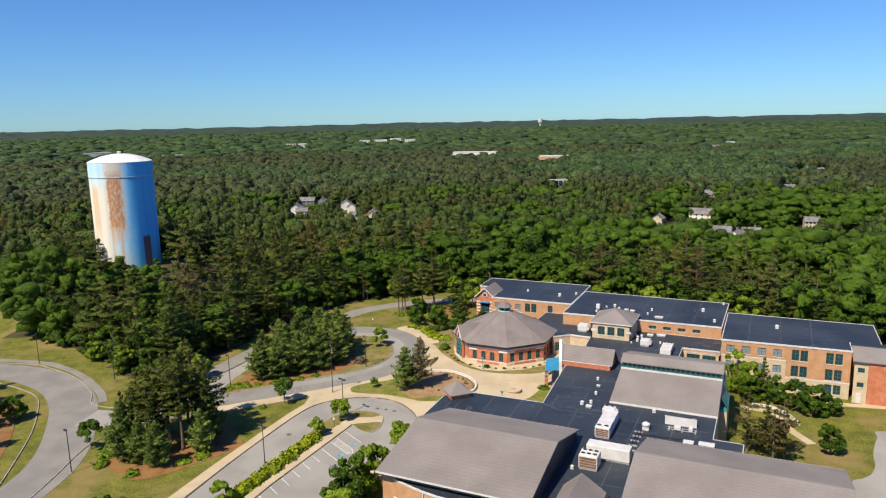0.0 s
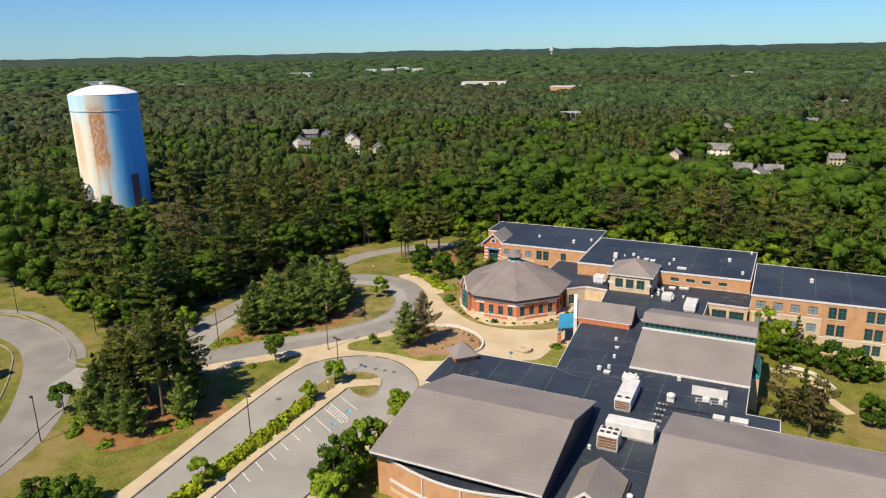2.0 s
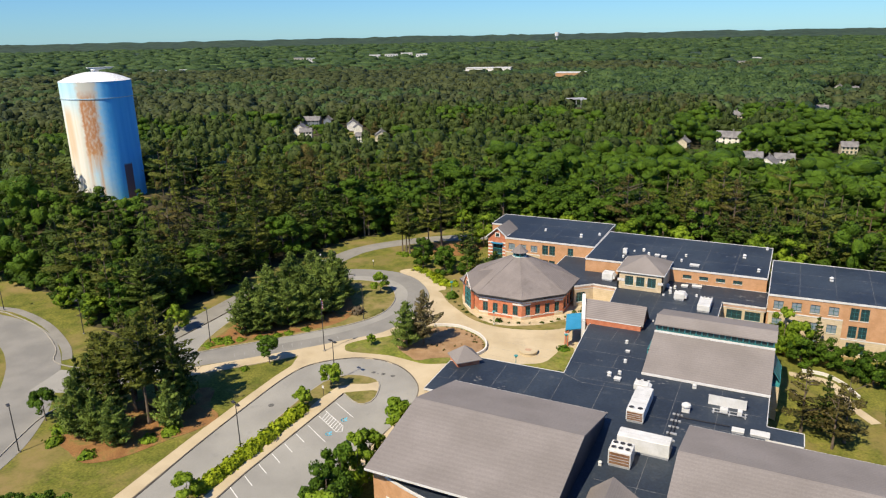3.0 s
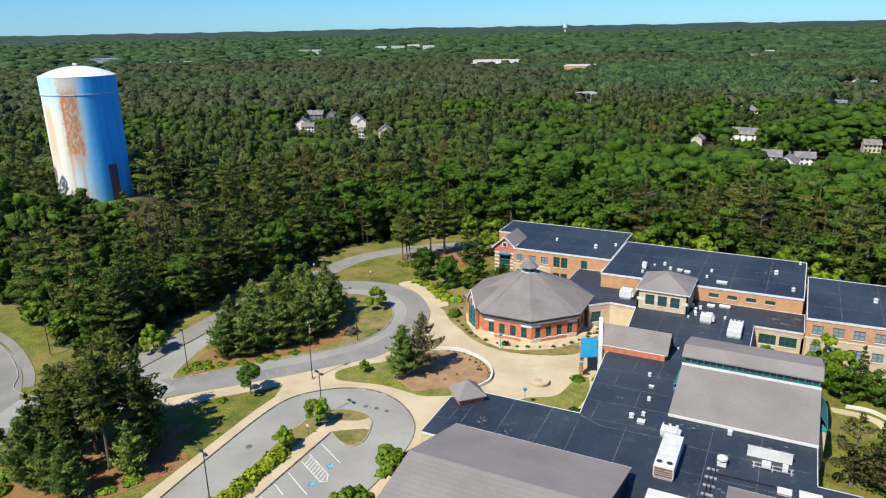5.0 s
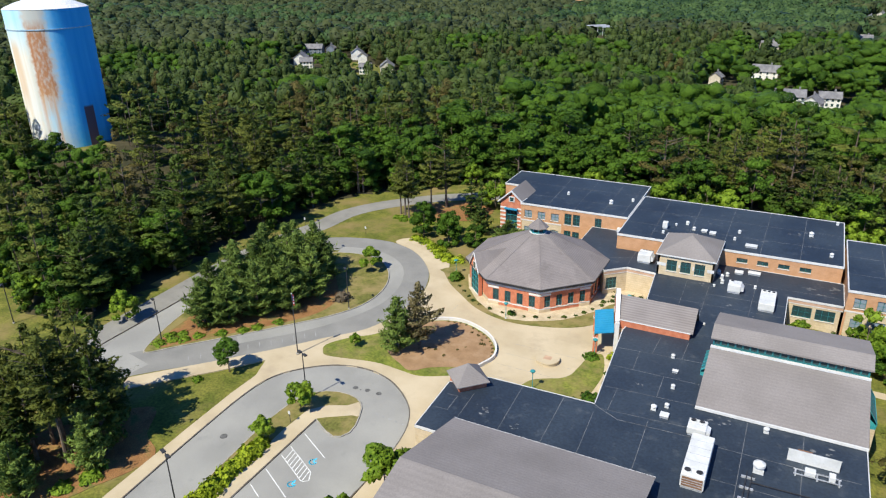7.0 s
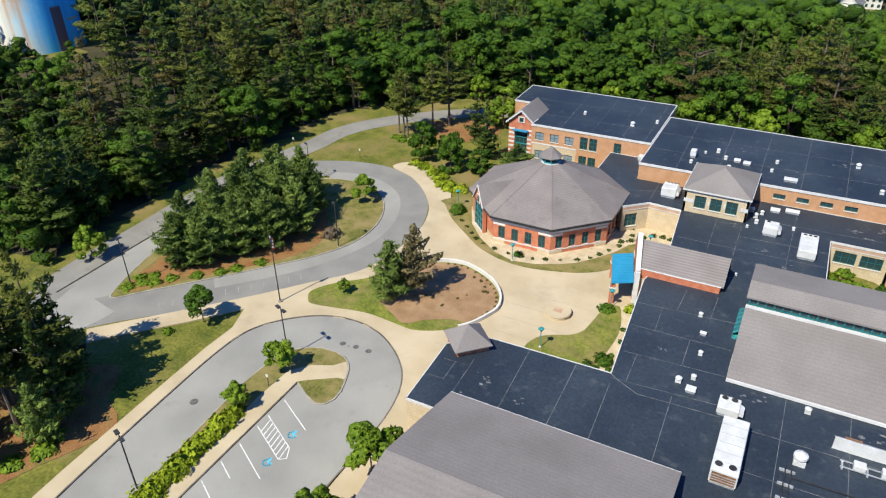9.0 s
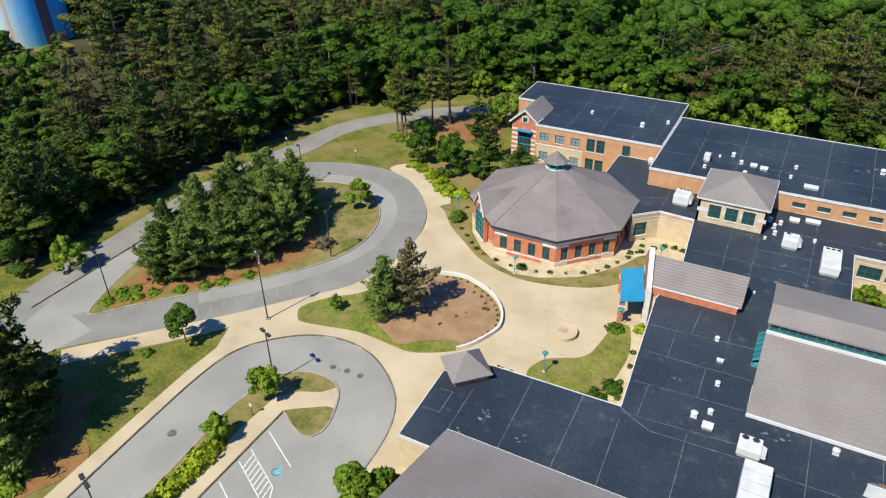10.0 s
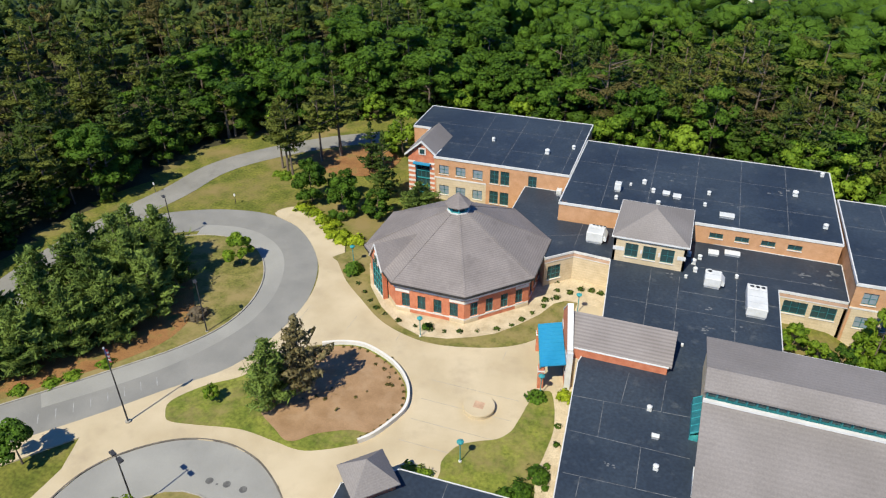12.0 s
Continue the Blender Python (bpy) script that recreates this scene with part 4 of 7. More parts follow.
# gabled corner pavilion of the west wing
gab = thing("corner_pavilion", Matrix.Translation((-67.6, 173, 0)), "red brick gabled corner pavilion with teal glazing", "pavilion")
gp, gq = (-70.2, 171.9), (-65.25, 171.9)
wall(gab, gp, (-69.0, 171.9), -0.1, 6.6, M_RED_BRICK), wall(gab, (-66.5, 171.9), gq, -0.1, 6.6, M_RED_BRICK)
for k in range(7):
    trim(gab, gp, (-69.0, 171.9), 0.4 + 0.85 * k, 0.75 + 0.85 * k, 0.05, "quoin", M_WHITE_STONE)
    trim(gab, (-66.5, 171.9), gq, 0.4 + 0.85 * k, 0.75 + 0.85 * k, 0.05, "quoin", M_WHITE_STONE)
wall(gab, (-69.0, 171.9), (-66.5, 171.9), 5.6, 6.6, M_RED_BRICK)
wall(gab, (-69.0, 172.2), (-66.5, 172.2), -0.1, 5.6, M_TEAL, [(0.12, 0.2 + 1.32 * k, 2.26, 1.2, 3, 1) for k in range(4)], 0.2, sill=False)
wall(gab, (-70.2, 182.0), (-70.2, 172.25), -0.1, 6.9, M_RED_BRICK)
bmg = bmesh.new()
for y0, y1 in ((171.9, 172.2),):
    a = [bmg.verts.new(v) for v in ((-70.2, y0, 6.602), (-65.25, y0, 6.602), (-65.25, y0, 7.1), (-67.72, y0, 9.3), (-70.2, y0, 7.1))]
    b = [bmg.verts.new((v.co.x, y1, v.co.z)) for v in a]
    bmg.faces.new(a), bmg.faces.new(b[::-1])
    for i in range(5):
        bmg.faces.new((a[i], a[(i + 1) % 5], b[(i + 1) % 5], b[i]))
part("gable", bmg, M_RED_BRICK, gab)
bmg = bmesh.new()
box(bmg, -68.35, -67.1, 171.78, 171.88, 7.05, 8.2)
part("gable_window_surround", bmg, M_WHITE_STONE, gab)
bmg = bmesh.new()
box(bmg, -68.12, -67.33, 171.72, 171.79, 7.25, 8.0)
part("gable_window", bmg, M_GLASS, gab)
for side in (-1, 1):
    bmg = bmesh.new()
    e = -67.72 + side * 2.95
    solid(bmg, [(-67.72, 171.6, 9.55), (e, 171.6, 7.0), (e, 179.6, 7.0), (-67.72, 179.6, 9.55)], 0.22)
    part("roof_slope", bmg, M_SHINGLE, gab)
    bmg = bmesh.new()
    solid(bmg, [(-67.72, 171.42, 9.60), (e, 171.42, 7.05), (e, 171.6, 7.05), (-67.72, 171.6, 9.60)], 0.34)
    part("bargeboard", bmg, M_TRIM, gab)
bmg = bmesh.new()
box(bmg, -69.2, -66.3, 171.2, 172.2, 5.5, 5.7)
part("entry_canopy", bmg, M_BLUE_ROOF, gab)

# small hip-roofed block in the middle
hip = thing("stair_block", Matrix.Translation((-31, 160, LOW)), "buff hip-roofed stair block with three windows", "roof block")
hx0, hx1, hy0, hy1, HE, HA = -34.9, -26.0, 154.75, 164.4, 8.3, 10.6
wall(hip, (hx0, hy0), (hx1, hy0), LOW - 0.4, HE, M_BUFF, [(1.5 + 2.2 * k, 5.45, 1.6, 1.95, 2, 2) for k in range(3)])
wall(hip, (hx1, hy0), (hx1, hy1), LOW - 0.4, HE, M_BUFF), wall(hip, (hx1, hy1), (hx0, hy1), LOW - 0.4, HE, M_BUFF), wall(hip, (hx0, hy1), (hx0, hy0), LOW - 0.4, HE, M_BUFF)
for u0, u1 in ((0.0, 1.4), (3.4, 3.62), (5.6, 5.82), (7.9, hx1 - hx0)):
    trim(hip, (hx0 + u0, hy0), (hx0 + u1, hy0), 6.2, 6.75, 0.05)
ax, ay0, ay1 = (hx0 + hx1) / 2, hy0 + 4.4, hy1 - 4.4
o = 0.25
ec = [(hx0 - o, hy0 - o), (hx1 + o, hy0 - o), (hx1 + o, hy1 + o), (hx0 - o, hy1 + o)]
for face in ([(*ec[0], HE), (*ec[1], HE), (ax, ay0, HA)], [(*ec[1], HE), (*ec[2], HE), (ax, ay1, HA), (ax, ay0, HA)], [(*ec[2], HE), (*ec[3], HE), (ax, ay1, HA)], [(*ec[3], HE), (*ec[0], HE), (ax, ay0, HA), (ax, ay1, HA)]):
    part("roof_slope", solid(bmesh.new(), face, 0.12), M_SHINGLE, hip)
for p, q in zip(ec, ec[1:] + ec[:1]):
    trim(hip, p, q, HE - 0.22, HE, 0.06, "gutter")

# octagonal hall
OX, OY, OR = -54.8, 151.9, 12.55
octa = thing("octagonal_hall", Matrix.Translation((OX, OY, 0)), "octagonal red brick hall with shingled roof and cupola", "school building")
ring = lambda r, z=0: [(OX + r * math.cos(radians(22.5 + 45 * k)), OY + r * math.sin(radians(22.5 + 45 * k)), z) for k in range(8)]  # noqa: E731
eave, body, top = ring(OR, 4.72), ring(OR - 0.72), ring(1.55, 9.75)
for k in range(8):
    a, b = body[k][:2], body[(k + 1) % 8][:2]
    long = math.hypot(b[0] - a[0], b[1] - a[1])
    south = k in (4, 5, 6)
    if k == 4:                                   # the gabled entry side, glazed in the middle
        wall(octa, a, b, 0.95, 4.3, M_RED_BRICK, [(2.6, 0.95, long - 5.2, 2.9, 4, 3)], sill=False)
        wall(octa, a, b, 0.0, 0.948, M_BUFF, [(2.6, 0.1, long - 5.2, 0.848, 4, 1)], sill=False)
    elif k in (5, 6):
        wall(octa, a, b, 0.85, 4.3, M_RED_BRICK, [(x, 1.0, 1.05, 2.0, 2, 2) for x in even(0.3, long - 0.3, 4, 1.05)], label="red brick wall with pale bands")
        wall(octa, a, b, 0.0, 0.848, M_RED_BRICK)
        trim(octa, a, b, 0.72, 0.9, 0.05, "band", M_WHITE_STONE)
        for u0, u1 in ((0.0, 1.9), (long - 1.9, long)):
            m = along(a, b)
            part("band", box(bmesh.new(), u0, u1, -0.06, -0.003, 3.15, 3.5), M_WHITE_STONE, octa, "", m)
            part("base_course", box(bmesh.new(), u0, u1, -0.09, -0.003, 0.0, 0.7), M_BUFF, octa, "", m)
    else:
        wall(octa, a, b, 0.0, 4.3, M_RED_BRICK, [(x, 1.05, 1.15, 2.0, 1, 2) for x in even(0.4, long - 0.4, 4, 1.15)] if k in (3, 7) else [])
    trim(octa, a, b, 3.66, 3.98, 0.14, "cornice")
    # soffit board in a dark colour that stands in for the eave's shadow band
    part("soffit", box(bmesh.new(), -0.2, long + 0.2, -0.62, 0.28, 4.30, 4.40), M_DARK, octa, "eave soffit coloured dark like the shadow under it", along(a, b))
    ea, eb, ta, tb = eave[k], eave[(k + 1) % 8], top[k], top[(k + 1) % 8]
    part("roof_slope", solid(bmesh.new(), [ea, eb, tb, ta], 0.16), M_SHINGLE_OCT, octa)
    trim(octa, ea[:2], eb[:2], 4.40, 4.68, 0.05, "gutter", M_DARK)
    bmr = bmesh.new()
    d = Vector((ta[0] - ea[0], ta[1] - ea[1], ta[2] - ea[2]))
    side = Vector((-d.y, d.x, 0)).normalized() * 0.14
    ev, tv = Vector(ea) + Vector((0, 0, 0.05)), Vector(ta) + Vector((0, 0, 0.05))
    solid(bmr, [ev - side, ev + side, tv + side, tv - side], 0.06)
    part("hip_cap", bmr, M_SHINGLE_OCT, octa)
    # cupola
    ca, cb = ring(1.35)[k][:2], ring(1.35)[(k + 1) % 8][:2]
    wall(octa, ca, cb, 9.55, 10.75, M_TEAL, [(0.12, 9.98, math.hypot(cb[0] - ca[0], cb[1] - ca[1]) - 0.24, 0.62, 1, 1)], 0.14, sill=False)
    wall(octa, ring(1.55)[k][:2], ring(1.55)[(k + 1) % 8][:2], 9.5, 9.85, M_TRIM, [], 0.2)
    e0, e1 = ring(1.8, 10.78)[k], ring(1.8, 10.78)[(k + 1) % 8]
    part("cupola_roof", solid(bmesh.new(), [e0, e1, (OX, OY, 12.3)], 0.1), M_SHINGLE_OCT, octa)
# entry gable on its south-west side
em = Matrix.Translation((OX, OY, 0)) @ Matrix.Rotation(radians(-45), 4, "Z")
er = OR * math.cos(radians(22.5))
bmg = bmesh.new()
ga = [bmg.verts.new(em @ Vector(v)) for v in ((-1.9, -er - 0.04, 4.35), (1.9, -er - 0.04, 4.35), (1.9, -er - 0.04, 4.8), (0, -er - 0.04, 7.45), (-1.9, -er - 0.04, 4.8))]
gb = [bmg.verts.new(v.co + em.to_3x3() @ Vector((0, 0.3, 0))) for v in ga]
bmg.faces.new(ga), bmg.faces.new(gb[::-1])
for i in range(5):
    bmg.faces.new((ga[i], ga[(i + 1) % 5], gb[(i + 1) % 5], gb[i]))
part("gable", bmg, M_RED_BRICK, octa)
part("bay_side", box(bmesh.new(), -1.9, -1.7, -er - 0.03, -er + 0.54, 0.0, 4.345, m=em), M_RED_BRICK, octa)
part("bay_side", box(bmesh.new(), 1.7, 1.9, -er - 0.03, -er + 0.54, 0.0, 4.345, m=em), M_RED_BRICK, octa)
part("bay_glass", box(bmesh.new(), -1.698, 1.698, -er + 0.06, -er + 0.1, 0.3, 4.345, m=em), M_GLASS, octa, "tall teal glazing under the gable")
part("bay_sill", box(bmesh.new(), -1.698, 1.698, -er - 0.06, -er + 0.2, 0.0, 0.298, m=em), M_WHITE_STONE, octa)
for k in range(5):
    part("mullion", box(bmesh.new(), -1.69 + 0.82 * k, -1.59 + 0.82 * k, -er - 0.02, -er + 0.055, 0.302, 4.34, m=em), M_TEAL, octa)
for z in (1.2, 2.2, 3.2):
    part("transom", box(bmesh.new(), -1.69, 1.69, -er + 0.0, -er + 0.05, z, z + 0.09, m=em), M_TEAL, octa)
part("gable_window_surround", box(bmesh.new(), -0.6, 0.6, -er - 0.12, -er - 0.05, 4.55, 5.95, m=em), M_WHITE_STONE, octa)
part("gable_window", box(bmesh.new(), -0.42, 0.42, -er - 0.17, -er - 0.122, 4.7, 5.8, m=em), M_GLASS, octa)
for side in (-1, 1):
    quad = [(0, -er - 0.2, 7.6), (side * 2.2, -er - 0.2, 4.66), (side * 2.2, -er + 0.1, 4.66), (0, -er + 6.3, 7.6)]
    part("dormer_slope", solid(bmesh.new(), [tuple(em @ Vector(v)) for v in quad], 0.14), M_SHINGLE_OCT, octa)
    quad = [(0, -er - 0.34, 7.65), (side * 2.2, -er - 0.34, 4.71), (side * 2.2, -er - 0.2, 4.71), (0, -er - 0.2, 7.65)]
    part("bargeboard", solid(bmesh.new(), [tuple(em @ Vector(v)) for v in quad], 0.2), M_TRIM, octa)


def gable_hall(name, x0, x1, ys, zs, wall_z0, label, walls_mat, gable_mat, over=(0.5, 0.5), far_mat=None):
    """A hall with a ridge along x: ys = south eave, ridge, north eave; zs = their heights."""
    ob = thing(name, Matrix.Translation(((x0 + x1) / 2, ys[1], 0)), label, "school building")
    (y0, y1, y2), (z0, z1, z2) = ys, zs
    for a, b, c, d in ((y0 - over[0], z0 - over[0] * (z1 - z0) / (y1 - y0), y1, z1), (y2 + over[1], z2 - over[1] * (z1 - z2) / (y2 - y1), y1, z1)):
        part("roof_slope", solid(bmesh.new(), [(x0 - 0.3, a, b), (x1 + 0.3, a, b), (x1 + 0.3, c, d), (x0 - 0.3, c, d)], 0.22), M_SHINGLE, ob, "grey-brown shingled slope")
        part("gutter", box(bmesh.new(), x0 - 0.3, x1 + 0.3, a - 0.08, a + 0.08, b - 0.26, b - 0.02), M_TRIM, ob)
    for x, s in ((x0, 1), (x1, -1)):
        bm = bmesh.new()
        a = [bm.verts.new((x, y, z)) for y, z in ((y0 + 0.1, wall_z0), (y2 - 0.1, wall_z0), (y2 - 0.1, z2 - 0.25), (y1, z1 - 0.25), (y0 + 0.1, z0 - 0.25))]
        b = [bm.verts.new((x + 0.3 * s, v.co.y, v.co.z)) for v in a]
        bm.faces.new(a), bm.faces.new(b[::-1])
        for i in range(5):
            bm.faces.new((a[i], a[(i + 1) % 5], b[(i + 1) % 5], b[i]))
        part("gable_wall", bm, gable_mat if s > 0 else far_mat or gable_mat, ob)
    wall(ob, (x0 + 0.3, y0 + 0.1), (x1 - 0.3, y0 + 0.1), wall_z0, z0 - 0.28, walls_mat)
    wall(ob, (x1 - 0.3, y2 - 0.1), (x0 + 0.3, y2 - 0.1), wall_z0, z2 - 0.28, walls_mat)
    return ob


# east gable in dark roofing, whose colour also stands in for its deep shade
gym = gable_hall("gymnasium", -46.4, -24.7, (79.3, 90.9, 102.5), (7.0, 9.4, 6.25), -0.1, "large gabled gymnasium with shingled roof and brick walls", M_ORANGE_BRICK, M_ORANGE_BRICK, (1.2, 0.25), M_MEMBRANE)
bow = [(-44.6 + 19.4 * s, 79.3 - 2.1 * math.sin(math.pi * s)) for s in (k / 16 for k in range(17))]
part("bow_wall", prism(bmesh.new(), bow, -0.1, 5.3), M_ORANGE_BRICK, gym, "bowed brick wall with pale bands")
part("bow_roof", prism(bmesh.new(), bow, 5.302, 5.42), M_MEMBRANE, gym)
part("bow_coping", ribbon(bmesh.new(), bow, 0.22, 5.25, 5.50), M_TRIM, gym)
for z in (1.0, 2.3):
    part("bow_band", ribbon(bmesh.new(), bow, 0.16, z, z + 0.45), M_BUFF if z < 2 else M_TRIM, gym)
for s in (0.28, 0.55, 0.8):
    x, y = -44.6 + 19.4 * s, 79.3 - 2.1 * math.sin(math.pi * s)
    part("downpipe", box(bmesh.new(), x - 0.07, x + 0.07, y - 0.17, y - 0.03, 0.0, 5.3), M_TRIM, gym)
hall = gable_hall("assembly_hall", -13.9, 11.8, (82.6, 92.9, 103.2), (6.4, 9.0, 6.4), -3.0, "large gabled hall with shingled roof", M_BUFF, M_BUFF)
aud = thing("auditorium", Matrix.Translation((-15, 127, LOW)), "shingled hall with a teal clerestory strip between roofs", "school building")
X0, X1 = -22.8, -5.4
part("roof_slope", solid(bmesh.new(), [(X0 - 0.2, 118.6, 4.98), (X1 + 0.2, 118.6, 4.98), (X1 + 0.2, 128.5, 7.75), (X0 - 0.2, 128.5, 7.75)], 0.24), M_SHINGLE, aud, "grey-brown shingled slope")
part("gutter", box(bmesh.new(), X0 - 0.2, X1 + 0.2, 118.42, 118.62, 4.68, 5.0), M_TRIM, aud)
part("flashing", box(bmesh.new(), X0 - 0.2, X1 + 0.2, 128.2, 128.56, 7.71, 7.95), M_TRIM, aud, "white flashing below the clerestory")
part("roof_slope", solid(bmesh.new(), [(X0 - 0.3, 128.3, 9.1), (X1 + 0.3, 128.3, 9.1), (X1 + 0.3, 130.5, 10.0), (X0 - 0.3, 130.5, 10.0)], 0.2), M_SHINGLE, aud)
part("roof_slope", solid(bmesh.new(), [(X0 - 0.3, 130.5, 10.0), (X1 + 0.3, 130.5, 10.0), (X1 + 0.3, 137.6, 8.2), (X0 - 0.3, 137.6, 8.2)], 0.2), M_SHINGLE, aud)
wall(aud, (X0, 128.6), (X1, 128.6), 7.8, 8.9, M_FRAME, [(0.12 + 0.862 * k, 8.0, 0.76, 0.8, 1, 1) for k in range(20)], 0.2, "teal framed clerestory glazing", False)
for x, s in ((X0, 1), (X1, -1)):
    bm = bmesh.new()
    a = [bm.verts.new((x, y, z)) for y, z in ((118.9, -3.0 if s < 0 else 4.2), (137.0, -3.0 if s < 0 else 4.2), (137.0, 8.1), (130.5, 9.75), (128.8, 8.98), (128.8, 7.7), (118.9, 4.8))]
    b = [bm.verts.new((x + 0.3 * s, v.co.y, v.co.z)) for v in a]
    bm.faces.new(a), bm.faces.new(b[::-1])
    for i in range(7):
        bm.faces.new((a[i], a[(i + 1) % 7], b[(i + 1) % 7], b[i]))
    part("side_wall", bm, M_BUFF, aud)
wall(aud, (X1 - 0.3, 137.0), (X0 + 0.3, 137.0), 4.2, 8.0, M_BUFF)
# glazed bays on both sides
for x0, x1, y0, y1, z0, z1 in ((X0 - 0.8, X0 - 0.02, 126.2, 131.0, LOW - 0.05, 6.0), (X1 + 0.02, X1 + 1.3, 125.0, 131.0, 3.4, 6.4)):
    part("bay_frame", box(bmesh.new(), x0, x1, y0, y1, z0, z0 + 0.4), M_TEAL, aud)
    hi, lo = (x1, x0) if x0 < X0 else (x0, x1)
    part("bay_glass", solid(bmesh.new(), [(hi, y0, z1), (lo, y0, z0 + 0.9), (lo, y1, z0 + 0.9), (hi, y1, z1)], 0.06), M_FRAME, aud, "sloping blue-green glazing")
    for k in range(6):
        y = y0 + (y1 - y0) * k / 5
        part("bay_bar", solid(bmesh.new(), [(hi, y - 0.06, z1 + 0.03), (lo, y - 0.06, z0 + 0.93), (lo, y + 0.06, z0 + 0.93), (hi, y + 0.06, z1 + 0.03)], 0.14), M_TEAL, aud)
    part("bay_front", box(bmesh.new(), min(lo, lo + 0.06), max(lo, lo + 0.06), y0, y1, z0 + 0.4, z0 + 0.88), M_TEAL, aud)
part("bay_base", box(bmesh.new(), X1 + 0.02, X1 + 1.3, 125.0, 131.0, -3.0, 3.398), M_BUFF, aud)
part("wall_sign_panel", box(bmesh.new(), X0 - 0.22, X0 - 0.02, 119.6, 122.6, LOW + 0.02, LOW + 0.55), M_WHITE_METAL, aud)

# entrance block with parapet and blue canopy
ent = thing("entrance_block", Matrix.Translation((-32, 136.5, 0)), "gabled brick entrance block with shingled roof", "school building")
ey0, ey1, RY, RZ = 134.5, 140.5, 137.5, 8.1
fm = Matrix.Translation((-37.35, RY, 0)) @ Matrix.Rotation(radians(15), 4, "Z")          # the front stands askew


def front_x(y):
    return -36.85 - 0.268 * (y - RY)


part("roof_slope", solid(bmesh.new(), [(front_x(ey0 + 0.15), ey0 + 0.15, 5.62), (-25.9, ey0 + 0.15, 5.62), (-25.9, RY, RZ), (front_x(RY), RY, RZ)], 0.2), M_SHINGLE_STEEP, ent)
part("roof_slope", solid(bmesh.new(), [(front_x(RY), RY, RZ), (-25.9, RY, RZ), (-25.9, ey1 + 0.35, 4.72), (front_x(ey1 + 0.35), ey1 + 0.35, 4.72)], 0.2), M_SHINGLE_STEEP, ent)
wall(ent, (-36.0, ey0), (-26.3, ey0), 0.0, 5.5, M_RED_BRICK)
part("coping", box(bmesh.new(), -36.1, -26.2, ey0 - 0.05, ey0 + 0.3, 5.504, 5.56), M_TRIM, ent, "pale stone coping")
trim(ent, (-36.0, ey0), (-35.0, ey0), 0.2, 4.2, 0.05, "base_panel", M_BUFF)
wall(ent, (-26.3, ey1), (-37.4, ey1), 0.0, 4.7, M_RED_BRICK)


def gable_panel(x0, x1, y0, y1, z0, ze, ya, za):
    """An upright panel with a gabled top, facing along x."""
    bm = bmesh.new()
    a = [bm.verts.new((x0, y, z)) for y, z in ((y0, z0), (y1, z0), (y1, ze), (ya, za), (y0, ze))]
    b = [bm.verts.new((x1, v.co.y, v.co.z)) for v in a]
    bm.faces.new(a), bm.faces.new(b[::-1])
    for i in range(5):
        bm.faces.new((a[i], a[(i + 1) % 5], b[(i + 1) % 5], b[i]))
    return bm


part("gable_wall", gable_panel(-26.3, -26.6, ey0 + 0.3, ey1 - 0.3, 4.0, 4.75, RY, 7.8), M_RED_BRICK, ent)
# front gable parapet towards the plaza
wall(ent, tuple(fm @ Vector((0, 3.6, 0)))[:2], tuple(fm @ Vector((0, -3.6, 0)))[:2], 0.0, 5.2, M_RED_BRICK, [(1.8, 0.2, 3.6, 2.6, 4, 2)], 0.5, sill=False)
part("parapet", gable_panel(0.0, 0.48, -3.6, 3.6, 5.202, 5.5, 0.0, 8.75), M_RED_BRICK, ent, "", fm)
for s in (-1, 1):
    part("parapet_coping", solid(bmesh.new(), [(-0.08, s * 3.65, 5.5), (0.54, s * 3.65, 5.5), (0.54, 0, 8.95), (-0.08, 0, 8.95)], 0.16), M_TRIM, ent, "", fm)
    for z in (1.4, 2.6, 3.8):
        part("band", box(bmesh.new(), -0.06, -0.003, s * 2.75 - 0.75, s * 2.75 + 0.75, z, z + 0.4), M_TRIM, ent, "", fm)
part("corner_pier", box(bmesh.new(), -0.06, 0.56, -4.0, -3.605, 0.0, 5.3), M_TRIM, ent, "", fm)
can = thing("entrance_canopy", Matrix.Translation((-39, 136.6, 0)), "bright blue metal entrance canopy on brick piers", "canopy")
part("canopy_roof", solid(bmesh.new(), [(-2.8, -4.1, 3.5), (-0.12, -4.1, 3.95), (-0.12, 3.15, 3.95), (-2.8, 3.15, 3.5)], 0.16), M_BLUE_ROOF, can, "", fm)
for k in range(11):
    y = -3.9 + 0.68 * k
    part("standing_seam", solid(bmesh.new(), [(-2.8, y - 0.02, 3.54), (-0.12, y - 0.02, 3.99), (-0.12, y + 0.02, 3.99), (-2.8, y + 0.02, 3.54)], 0.05), M_BLUE_ROOF, can, "", fm)
part("fascia", box(bmesh.new(), -2.86, -2.74, -4.1, 3.15, 3.15, 3.48), M_TEAL, can, "", fm)
for y in (-3.6, 2.6):
    part("pier", box(bmesh.new(), -2.95, -2.3, y - 0.33, y + 0.33, 0.1, 3.15, 0.03), M_RED_BRICK, can, "", fm)
    part("pier_cap", box(bmesh.new(), -3.02, -2.23, y - 0.4, y + 0.4, 2.5, 2.66), M_TRIM, can, "", fm)

